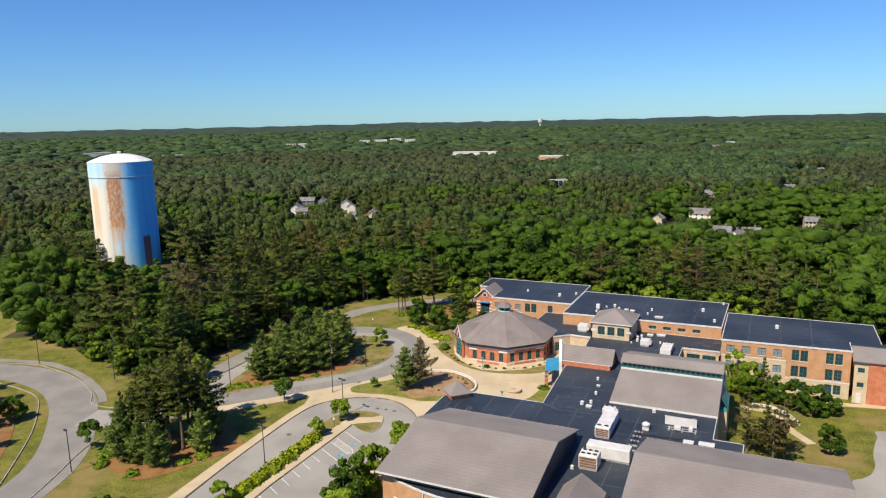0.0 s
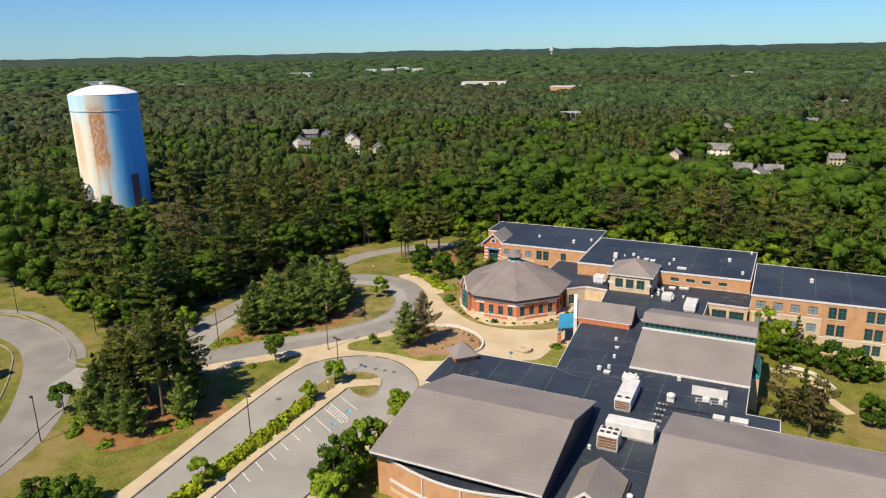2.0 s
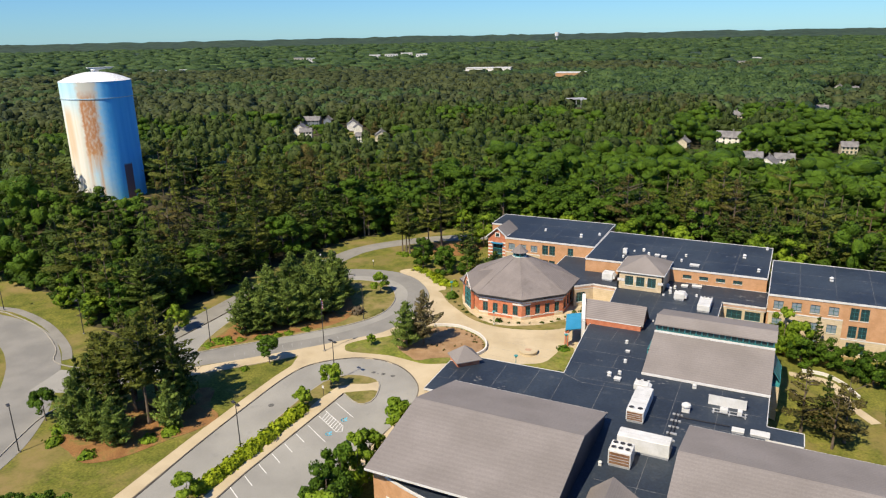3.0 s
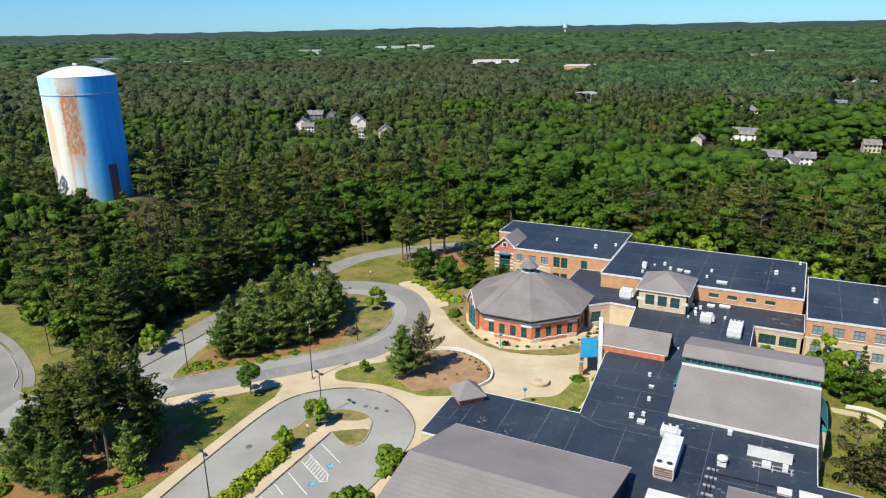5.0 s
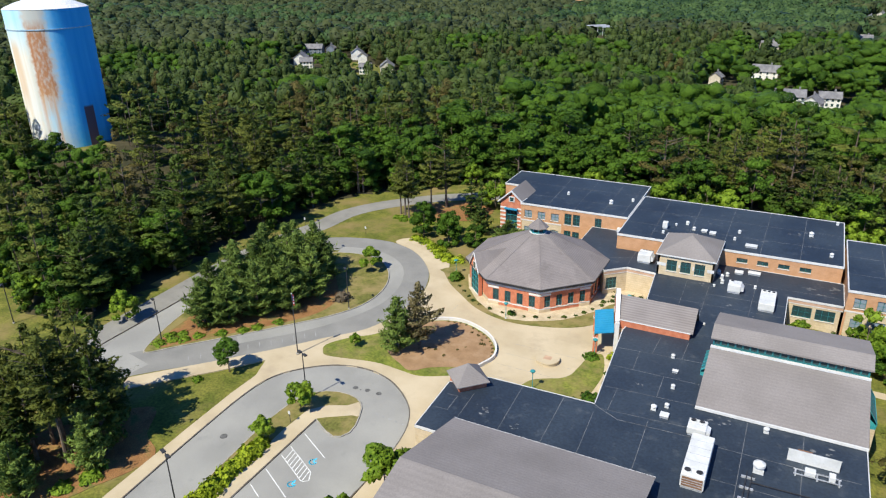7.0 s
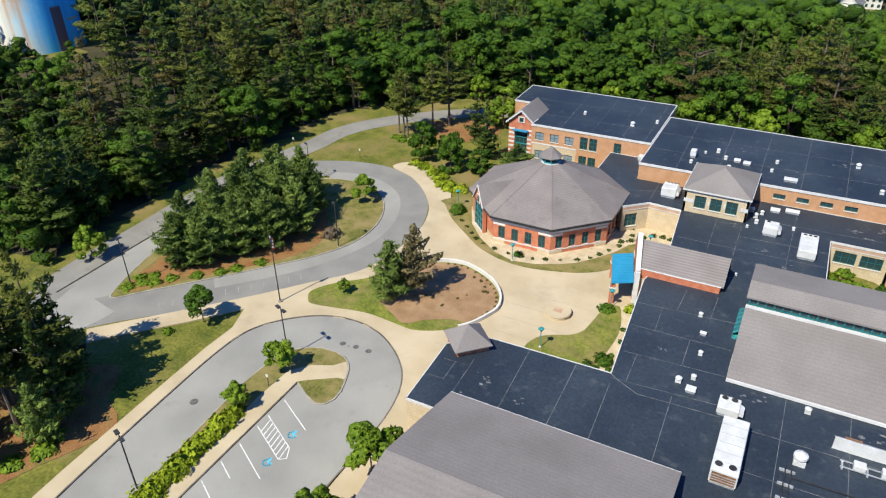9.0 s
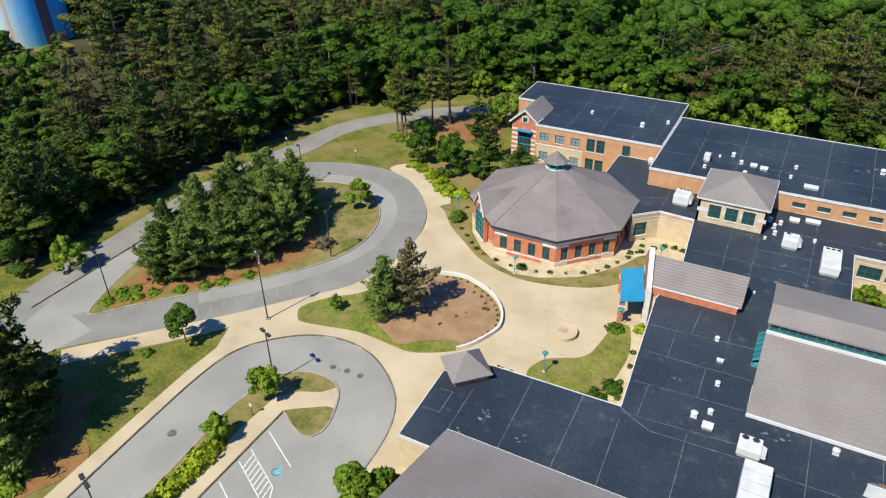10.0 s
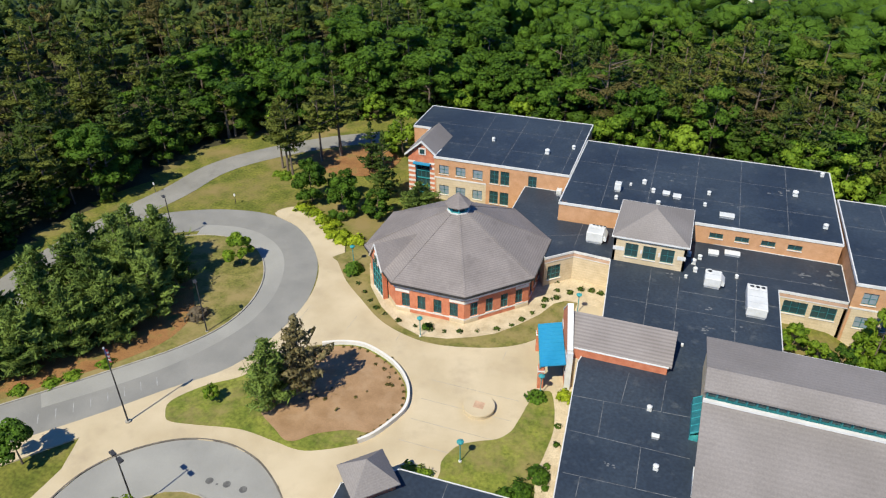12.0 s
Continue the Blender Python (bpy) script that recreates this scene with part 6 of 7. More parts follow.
    body = math_node("MULTIPLY", ramp(math_node("ABSOLUTE", math_node("ADD", edge, 0.97)), 0.25, 0.19), math_node("MULTIPLY", ramp(math_node("ADD", sep.outputs["Z"], math_node("MULTIPLY", scale_t.outputs["Fac"], 5.0)), 15.5, 18.0), ramp(sep.outputs["Z"], 33.0, 30.0)))
    run = math_node("MULTIPLY", body, ramp(scale_t.outputs["Fac"], 0.34, 0.56, 0.35, 1.0))
    col = mixc(math_node("MULTIPLY", run, 0.92), col, (0.46, 0.19, 0.07))
    tail = math_node("MULTIPLY", math_node("MULTIPLY", ramp(math_node("ABSOLUTE", math_node("ADD", ang, 1.0)), 0.26, 0.15), ramp(streak.outputs["Fac"], 0.46, 0.60)), ramp(sep.outputs["Z"], 19.0, 15.0))
    col = mixc(math_node("MULTIPLY", tail, 0.7), col, (0.60, 0.33, 0.15))
    side = math_node("MULTIPLY", ramp(math_node("ABSOLUTE", math_node("ADD", ang, 1.70)), 0.22, 0.10), math_node("MULTIPLY", ramp(sep.outputs["Z"], 29.0, 26.0), ramp(sep.outputs["Z"], 8.0, 16.0)))
    col = mixc(math_node("MULTIPLY", side, 0.6), col, (0.66, 0.42, 0.20))
    foot = math_node("MULTIPLY", ramp(math_node("ABSOLUTE", math_node("ADD", ang, 0.08)), 0.145, 0.125), ramp(sep.outputs["Z"], 11.4, 10.8))
    col = mixc(math_node("MULTIPLY", foot, 0.92), col, (0.17, 0.07, 0.055))
    l.new(col, b.inputs["Base Color"])
    b.inputs["Roughness"].default_value = 0.6
    b.inputs["Specular IOR Level"].default_value = 0.25
    bp = n.new("ShaderNodeBump")
    bp.inputs["Strength"].default_value, bp.inputs["Distance"].default_value = 0.1, 0.05
    l.new(fine.outputs["Fac"], bp.inputs["Height"])
    l.new(bp.outputs["Normal"], b.inputs["Normal"])
    return m


tower = thing("water_tower", Matrix.Translation((TX, TY, TZ0)), "tall blue standpipe water tower streaked with rust", "water tower")
tm = Matrix.Translation((TX, TY, TZ0))
tall = TZ1 - TZ0
bm = cyl(bmesh.new(), 0, 0, -1.5, tall - 4.6, TR, n=96)
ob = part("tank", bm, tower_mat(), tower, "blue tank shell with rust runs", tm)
bm = cyl(bmesh.new(), 0, 0, tall - 4.596, tall, TR + 0.05, n=96)
M_TANK_TOP = mat("faded_blue_paint", (0.30, 0.46, 0.60), (0.48, 0.60, 0.68), 0.25, 0.5, 0.1, 2.0, stain=((0.55, 0.40, 0.25), 0.2, 0.6, 0.75))
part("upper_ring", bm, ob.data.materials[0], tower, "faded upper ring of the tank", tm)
part("ring_rib", cyl(bmesh.new(), 0, 0, tall - 4.75, tall - 4.5, TR + 0.14, n=96), M_TANK_TOP, tower, "", tm)
bm = bmesh.new()
prev = None
for k in range(9):
    a = radians(90 * k / 8)
    r = (TR + 0.12) * (1 - k / 8)
    z = tall + 2.5 * (1 - (1 - k / 8) ** 2)
    cur = [bm.verts.new((max(r, 0.02) * math.cos(2 * math.pi * s / 96), max(r, 0.02) * math.sin(2 * math.pi * s / 96), z)) for s in range(96)]
    if prev:
        for s in range(96):
            bm.faces.new((prev[s], prev[(s + 1) % 96], cur[(s + 1) % 96], cur[s]))
    prev = cur
dome = part("dome", bm, mat("white_tank_roof", (0.66, 0.68, 0.70), (0.78, 0.79, 0.80), 0.3, 0.45, 0.1, 2.0), tower, "pale domed tank roof", tm)
for f_ in dome.data.polygons:
    f_.use_smooth = True
hatch = part("roof_vent_neck", cyl(bmesh.new(), 0, 0, tall + 2.45, tall + 2.9, 0.55, n=14), M_WHITE_METAL, tower, "", tm)
part("roof_vent_cap", cyl(bmesh.new(), 0, 0, tall + 2.9, tall + 3.2, 0.8, 0.6, n=14), M_WHITE_METAL, hatch, "", tm)
slab("tower_yard", [(TX + 10.6 * math.cos(a * 0.5236), TY + 10.6 * math.sin(a * 0.5236)) for a in range(12)], 6.0, 8.6, M_GRAVEL, "bare pale sand round the tower foot", "ground cover")

# ---- trees ----
def leaf_quads(rng, centres, size, flat=0.0, outward=None, long=1.0, loose=0.6):
    """A small tilted quad at each centre."""
    k = len(centres)
    nrm = rng.normal(size=(k, 3))
    if outward is not None:
        nrm = loose * nrm / np.linalg.norm(nrm, axis=1, keepdims=True) + outward
    nrm[:, 2] += flat
    nrm /= np.linalg.norm(nrm, axis=1, keepdims=True) + 1e-9
    ref = rng.normal(size=(k, 3))
    u = np.cross(nrm, ref)
    u /= np.linalg.norm(u, axis=1, keepdims=True) + 1e-9
    v = np.cross(nrm, u)
    s = size * rng.uniform(0.55, 1.25, size=(k, 1))
    u, v = u * s * 0.5 * long, v * s * 0.5 / long
    q = np.stack([centres - u - v * 0.4, centres - v * 0.9 + u * 0.2, centres + u + v * 0.3, centres + v - u * 0.1], 1)
    return q.reshape(-1, 3)


def cube_shell(k):
    """A ball of square cells, open below: directions and faces."""
    ids, verts, faces = {}, [], []
    for axis, sign in ((0, 1), (0, -1), (1, 1), (1, -1), (2, 1)):
        for i in range(k):
            for j in range(k):
                quad = []
                for di, dj in ((0, 0), (1, 0), (1, 1), (0, 1)):
                    p = [2 * (i + di) / k - 1, 2 * (j + dj) / k - 1]
                    p.insert(axis, sign)
                    key = tuple(round(c, 3) for c in p)
                    if key not in ids:
                        ids[key] = len(verts)
                        verts.append(Vector(p).normalized()[:])
                    quad.append(ids[key])
                faces.append(quad if sign * (-1 if axis == 1 else 1) > 0 else quad[::-1])
    return np.array(verts), np.array(faces)


SHELLS = {k: cube_shell(k) for k in (2, 3)}


def quads(pts):
    return pts, np.arange(len(pts)).reshape(-1, 4)


def joined(pieces):
    vs, fs, base = [], [], 0
    for v, f in pieces:
        vs.append(v)
        fs.append(f + base)
        base += len(v)
    return np.concatenate(vs), np.concatenate(fs)


def lump(rng, c, size, k=3, rough=0.3):
    """An uneven mass of leaves round c."""
    d, f = SHELLS[k]
    w = rng.normal(size=(3, 3)) * 2.2
    ph = rng.uniform(0, 6.28, 3)
    r = 1 + rough * np.sin(d @ w + ph).mean(1) + rng.uniform(-0.4, 0.4, len(d)) * rough
    return np.asarray(c) + d * r[:, None] * np.asarray(size), f


def broad_crown(rng, h, r, leaves, size, low=0.28, loose=0.6, lumps=11, k=3):
    """Leaf masses round several limbs, with loose sprays outside them."""
    out = []
    for i in range(lumps):
        a, zz = 2.4 * i + rng.uniform(-0.5, 0.5), rng.uniform(low + 0.1, 0.9)
        rad = r * math.sqrt(max(0.05, 1 - ((zz - 0.42) / 0.56) ** 2)) * rng.uniform(0.5, 0.85) if i else 0.0
        c = np.array([rad * math.cos(a), rad * math.sin(a), h * (zz if i else 0.84)])
        lr = r * rng.uniform(0.22, 0.40) * (11 / max(lumps, 3)) ** (0.45 if h > 8 else 0.25)
        out.append(lump(rng, c, (lr * rng.uniform(0.85, 1.2), lr * rng.uniform(0.85, 1.2), lr * (rng.uniform(0.5, 0.75) if h > 8 and lumps > 12 else rng.uniform(0.7, 0.95))), k, 0.55))
        m = leaves // lumps
        if m:
            d = rng.normal(size=(m, 3))
            d[:, 2] = np.abs(d[:, 2]) * 1.1 - 0.25
            d /= np.linalg.norm(d, axis=1, keepdims=True)
            p = c + d * lr * rng.uniform(0.85, 1.18, size=(m, 1)) * np.array([1, 1, 0.85])
            out.append(quads(leaf_quads(rng, p, size, 0.3, d * 0.9, 1.0, loose)))
    return joined(out)


def pine_crown(rng, h, r, leaves, size, low=0.3, ragged=0.35, long=1.35, calm=1.0, rows=0, arms=5, k=2, lift=0.12):
    """Whorls of level branches: flat plates of needles and loose tufts, shorter towards the top."""
    rows = rows or max(5, int(h * (1 - low) / 1.25))
    per = leaves / (rows * arms)
    out = []
    for i in range(rows):
        t = i / (rows - 1)
        z0 = h * (low + (1 - low) * t * 0.95)
        reach = r * (1 - t) ** 0.85 * (0.6 + 0.4 * min(1, t * 4)) + 0.35
        a0 = rng.uniform(0, 6.28)
        n_arms = max(2, round(arms * (1 - 0.5 * t)))
        for q in range(n_arms):
            a = a0 + q * 6.2832 / n_arms + rng.uniform(-0.35, 0.35)
            ln = reach * rng.uniform(1 - ragged, 1 + ragged * 0.6)
            if rng.uniform() < ragged * 0.25:
                continue
            z = z0 + rng.uniform(-0.35, 0.35)
            ca, sa = math.cos(a), math.sin(a)
            v, f = lump(rng, (0, 0, 0), (ln * 0.52, max(0.4, ln * 0.34), 0.22 + 0.07 * ln), k, 0.45)
            v = v + np.array([ln * 0.56, 0, 0])
            v[:, 2] += lift * v[:, 0] + 0.03 * v[:, 0] ** 2
            out.append((np.stack([v[:, 0] * ca - v[:, 1] * sa, v[:, 0] * sa + v[:, 1] * ca, v[:, 2] + z], 1), f))
            m = int(per + rng.uniform())
            if m:
                s = rng.uniform(0.25, 1.12, size=m)
                p = np.stack([ln * s * ca, ln * s * sa, z + 0.1 + lift * ln * s + 0.03 * (ln * s) ** 2], 1)
                p += rng.normal(size=p.shape) * np.array([0.24, 0.24, 0.12]) * (0.5 + 0.3 * ln)
                out.append(quads(leaf_quads(rng, p, size, 0.9 * calm, None, long)))
    out.append(lump(rng, (0, 0, h * 0.96), (0.5, 0.5, 0.9), 2, 0.3))
    return joined(out)


def trunk_mesh(rng, h, r, limbs):
    """A tapered trunk with a few limbs."""
    bm = bmesh.new()
    lean = rng.uniform(-0.03, 0.03, 2)
    rings, n = [], 7
    for k in range(6):
        t = k / 5
        rr = r * (1.25 if k == 0 else 1 - 0.85 * t)
        rings.append([bm.verts.new((rr * math.cos(6.2832 * s / n) + lean[0] * h * t, rr * math.sin(6.2832 * s / n) + lean[1] * h * t, h * t - (0.3 if k == 0 else 0))) for s in range(n)])
    for p, q in zip(rings, rings[1:]):
        for s in range(n):
            bm.faces.new((p[s], p[(s + 1) % n], q[(s + 1) % n], q[s]))
    for k in range(limbs):
        a, z = rng.uniform(0, 6.28), h * rng.uniform(0.3, 0.85)
        ln = h * rng.uniform(0.14, 0.26)
        m = Matrix.Translation((lean[0] * z, lean[1] * z, z)) @ Matrix.Rotation(a, 4, "Z") @ Matrix.Rotation(radians(62), 4, "Y") @ Matrix.Translation((0, 0, ln / 2))
        bmesh.ops.create_cone(bm, segments=5, radius1=r * 0.35, radius2=r * 0.08, depth=ln, matrix=m)
    mesh = bpy.data.meshes.new("trunk")
    bm.to_mesh(mesh)
    bm.free()
    mesh.materials.append(M_BARK)
    return mesh


def quad_mesh(name, pts, material):
    v, f = pts if isinstance(pts, tuple) else quads(pts)
    mesh = from_arrays(name, v, f)
    mesh.polygons.foreach_set("use_smooth", np.ones(len(f), dtype=bool))
    mesh.materials.append(material)
    return mesh


KINDS = {}


def tree_kind(kind, seed):
    """The meshes of one kind of tree, 1 unit = 1 m, made once."""
    key = (kind, seed)
    if key in KINDS:
        return KINDS[key]
    rng = np.random.default_rng(100 + seed * 17 + sum(map(ord, kind)))
    if kind == "pine_tree":
        h = 15.0
        crown, trunk = quad_mesh("crown", pine_crown(rng, h, 4.6, 780, 0.78, 0.10, 0.45, 1.9, 1.0, 0, 6), M_PINE), trunk_mesh(rng, h * 0.97, 0.26, 5)
    elif kind == "tall_pine":
        h = 17.0
        crown, trunk = quad_mesh("crown", pine_crown(rng, h, 4.3, 1050, 0.68, 0.40, 0.6, 1.9, 1.0), M_PINE_WARM), trunk_mesh(rng, h * 0.97, 0.27, 5)
    elif kind == "dry_pine":
        h = 14.0
        crown, trunk = quad_mesh("crown", pine_crown(rng, h, 3.8, 800, 0.62, 0.24, 0.65, 1.9, 0.9, 0, 4), M_PINE_DRY), trunk_mesh(rng, h * 0.97, 0.24, 7)
    elif kind == "brown_pine":
        h = 9.0
        crown, trunk = quad_mesh("crown", pine_crown(rng, h, 2.9, 900, 0.55, 0.1, 0.4, 1.7, 0.5, 12, 6, 2, 0.4), M_BROWN_NEEDLES), trunk_mesh(rng, h * 0.95, 0.18, 7)
    elif kind == "bushy_pine":
        h = 8.0
        crown, trunk = quad_mesh("crown", pine_crown(rng, h, 3.6, 2200, 0.55, 0.05, 0.4, 2.0, 0.3, 9, 6, 2, 0.38), M_PINE_LIGHT), trunk_mesh(rng, h * 0.95, 0.18, 4)
    elif kind == "young_tree":
        h = 5.0
        crown, trunk = quad_mesh("crown", broad_crown(rng, h, 2.1, 900, 0.30, 0.3, 0.9, 22, 2), M_LEAF), trunk_mesh(rng, h * 0.8, 0.1, 4)
    elif kind == "dense_tree":
        h = 6.0
        crown, trunk = quad_mesh("crown", broad_crown(rng, h, 2.6, 2100, 0.30, 0.0, 1.2, 34, 2), M_LEAF), trunk_mesh(rng, h * 0.8, 0.12, 4)
    elif kind == "bright_tree":
        h = 6.0
        crown, trunk = quad_mesh("crown", broad_crown(rng, h, 2.5, 1000, 0.34, 0.08, 0.9, 26, 2), M_LEAF_BRIGHT), trunk_mesh(rng, h * 0.8, 0.12, 4)
    elif kind == "light_young_tree":
        h = 3.6
        crown, trunk = quad_mesh("crown", broad_crown(rng, h, 1.7, 950, 0.27, 0.25, 1.3, 12, 2), M_LEAF_BRIGHT), trunk_mesh(rng, h * 0.8, 0.07, 4)
    elif kind == "bare_tree":
        h = 11.0
        crown, trunk = quad_mesh("crown", broad_crown(rng, h, 2.6, 260, 0.4, 0.3, 0.6, 4, 2), M_TWIG), trunk_mesh(rng, h * 0.95, 0.2, 14)
    else:
        h = 13.0
        crown, trunk = quad_mesh("crown", broad_crown(rng, h, 4.7, 700, 0.66, 0.1, 0.8, 22, 2), M_LEAF), trunk_mesh(rng, h * 0.8, 0.26, 5)
    KINDS[key] = (crown, trunk, h)
    return KINDS[key]


LABELS = {"pine_tree": "dark green white pine with layered branches", "tall_pine": "tall pine with a bare lower trunk", "dry_pine": "thin pine with browning needles", "brown_pine": "dying pine with brown needles in the mulch bed", "bushy_pine": "dense low pine with branches to the ground",
          "young_tree": "young leafy tree with a round crown", "dense_tree": "dense dark green tree leafy to the ground", "bright_tree": "fresh yellow-green leafy tree at the wood's edge", "light_young_tree": "small light green sapling on grass", "bare_tree": "half-bare tree with dry twigs", "leafy_tree": "full leafy green tree"}
tree_count = {}


def tree(kind, x, y, h, z=None, seed=None, yaw=None, group="", wide=1.0):
    i = tree_count.get(kind, 0)
    tree_count[kind] = i + 1
    crown, trunk, h0 = tree_kind(kind, i % 3 if seed is None else seed)
    s = h / h0
    if group == "woodland trees":
        wide = 0.85 + 0.45 * ((i * 0.618) % 1.0)
    z = ground_z(x, y) if z is None else z
    m = Matrix.Translation((x, y, z)) @ Matrix.Rotation(radians(yaw if yaw is not None else (i * 137.5) % 360), 4, "Z") @ Matrix.Diagonal((s * wide, s * wide, s, 1))
    ob = thing(kind, m, LABELS[kind], "tree", group or kind.replace("_", " ") + "s")
    for name, mesh in (("trunk", trunk), ("crown", crown)):
        c = new(name, mesh)
        c.parent = ob
    return ob


def shrub_mesh(seed, leaves, size, material, squash=0.8):
    rng = np.random.default_rng(seed)
    d = rng.normal(size=(leaves, 3))
    d /= np.linalg.norm(d, axis=1, keepdims=True)
    d[:, 2] = np.abs(d[:, 2])
    bumps = 1 + 0.22 * np.sin(d[:, :1] * 5 + seed) + 0.15 * np.sin(d[:, 1:2] * 7)
    p = d * bumps * rng.uniform(0.75, 1.05, size=(leaves, 1)) * np.array([1, 1, squash])
    return quad_mesh("foliage", joined([lump(rng, (0, 0, 0.05), (0.82, 0.82, 0.82 * squash), 3, 0.35), quads(leaf_quads(rng, p, size, 0.2, d))]), material)


SHRUBS = {"round": [shrub_mesh(s, 150, 0.40, M_LEAF) for s in (1, 2)], "bright": [shrub_mesh(s, 170, 0.42, M_LEAF_BRIGHT) for s in (3, 4)], "hedge": [shrub_mesh(s, 170, 0.42, M_HEDGE, 0.9) for s in (5, 6, 7)],
          "tiny": [shrub_mesh(8, 70, 0.6, M_PINE_DRY)], "dark": [shrub_mesh(s, 160, 0.4, M_PINE) for s in (9, 10)], "dry": [shrub_mesh(11, 160, 0.3, M_TWIG, 1.1)]}
SHRUB_LABELS = {"round": "rounded dark green shrub", "bright": "fresh light green leafy shrub", "hedge": "yellow-green clipped hedge shrub", "tiny": "tiny low shrub in the planting bed", "dark": "dark evergreen rounded shrub", "dry": "half-dead brown twiggy shrub"}
shrub_count = {}


def shrub(kind, x, y, r, z=0.1, tall=1.0):
    i = shrub_count.get(kind, 0)
    shrub_count[kind] = i + 1
    ob = new("shrub", SHRUBS[kind][i % len(SHRUBS[kind])])
    ob.matrix_basis = Matrix.Translation((x, y, z)) @ Matrix.Rotation(i * 2.4, 4, "Z") @ Matrix.Diagonal((r, r, r * tall, 1))
    tagged(ob, SHRUB_LABELS[kind], "shrub", kind + " shrubs")


# named trees round the school
tree("bushy_pine", -65.1, 121.2, 8.4, 0.18, wide=0.9), tree("brown_pine", -63.0, 123.8, 10.0, 0.18, wide=0.95)
tree("light_young_tree", -84.0, 143.6, 4.4, 0.12), tree("young_tree", -84.0, 105.9, 5.2), tree("bright_tree", -109.8, 110.1, 5.2), tree("young_tree", -102.6, 76.8, 5.2)
tree("light_young_tree", -68.9, 102.8, 3.9, 0.13), tree("light_young_tree", -69.1, 95.7, 3.2, 0.13), tree("light_young_tree", -68.6, 71.6, 3.6, 0.13), tree("light_young_tree", -71.5, 119.3, 2.0, 0.16)
for x, y, h, w in ((-87.5, 82.7, 17.0, 0.9), (-92.1, 84.3, 16.4, 0.95), (-92.6, 90.2, 16.8, 0.9), (-90.0, 86.8, 17.6, 0.95), (-98.3, 83.6, 12.4, 1.1), (-95.4, 87.2, 13.6, 1.1), (-89.4, 84.2, 14.4, 1.1), (-94.6, 81.8, 13.6, 1.15), (-86.4, 87.4, 14.6, 1.1), (-96.6, 84.6, 12.6, 1.1), (-91.2, 81.4, 13.0, 1.15)):
    tree("tall_pine", x, y, h, group="grove pines", wide=w)
for x, y, h in ((-84.7, 85.9, 13.0), (-88.4, 89.6, 12.0), (-95.6, 80.2, 11.0), (-90.8, 91.8, 12.0), (-98.8, 80.4, 9.6), (-90.4, 79.4, 9.4)):
    tree("pine_tree", x, y, h, group="grove pines", wide=0.8)
for x, y, h in ((-86.8, 76.5, 7.4), (-93.8, 75.8, 9.2), (-96.8, 78.6, 8.6), (-90.6, 76.6, 7.6), (-83.6, 83.2, 7.6)):
    tree("bushy_pine", x, y, h, group="grove pines", wide=0.8)
for x, y, r in ((-84.0, 79.3, 1.2), (-88.5, 72.8, 1.2), (-82.6, 82.0, 1.3), (-83.6, 83.6, 1.1), (-95.8, 73.2, 1.3), (-98.0, 76.0, 1.4), (-99.6, 78.2, 1.2)):
    shrub("bright", x, y, r, 0.0, 0.8)
rng_t = random.Random(7)
for x, y, h in ((-96.9, 114.4, 8), (-94.2, 116.9, 8.5), (-99.4, 118.9, 9), (-95.7, 121.9, 10), (-91.6, 121.0, 9), (-100.4, 125.9, 9.5), (-96.4, 128.0, 10.5), (-92.1, 126.4, 10), (-88.6, 125.0, 9), (-99.6, 133.0, 10), (-95.2, 134.0, 10.5), (-91.1, 131.6, 10.5), (-87.4, 130.1, 9), (-97.8, 139.0, 9), (-93.3, 139.1, 9.5), (-89.3, 136.1, 9)):
    tree("bushy_pine", x, y, h, 0.1, group="island pines")
for x, y, h in ((-87.4, 180.9, 17.5), (-89.7, 177.8, 14.5), (-92.8, 171.3, 14), (-91.3, 170.3, 13.5), (-94.9, 172.9, 12.5)):
    tree("tall_pine", x, y, h, group="roadside pines")
tree("pine_tree", -73.0, 168.4, 11.6, wide=0.8), tree("dense_tree", -83.8, 163.4, 7.4, wide=0.9), tree("dense_tree", -76.8, 161.0, 7.0, wide=0.95), tree("bushy_pine", -66.0, 165.8, 5.2, wide=1.5), tree("bright_tree", -77.2, 185.7, 9), tree("pine_tree", -79.4, 177.2, 9), tree("dense_tree", -79.6, 166.2, 5.4), tree("dense_tree", -71.6, 162.4, 4.6, wide=1.2)
tree("tall_pine", -174.0, 139.4, 16, wide=0.9)
EZ = -2.72
tree("bright_tree", -12.6, 149.4, 3.6, group="courtyard trees", wide=1.1), tree("bright_tree", -10.4, 147.6, 3.2, group="courtyard trees", wide=1.1)
for x, y, h in ((-8.1, 146.3, 4.4),):
    tree("leafy_tree", x, y, h, EZ if x > -5 else ground_z(x, y), group="courtyard trees")
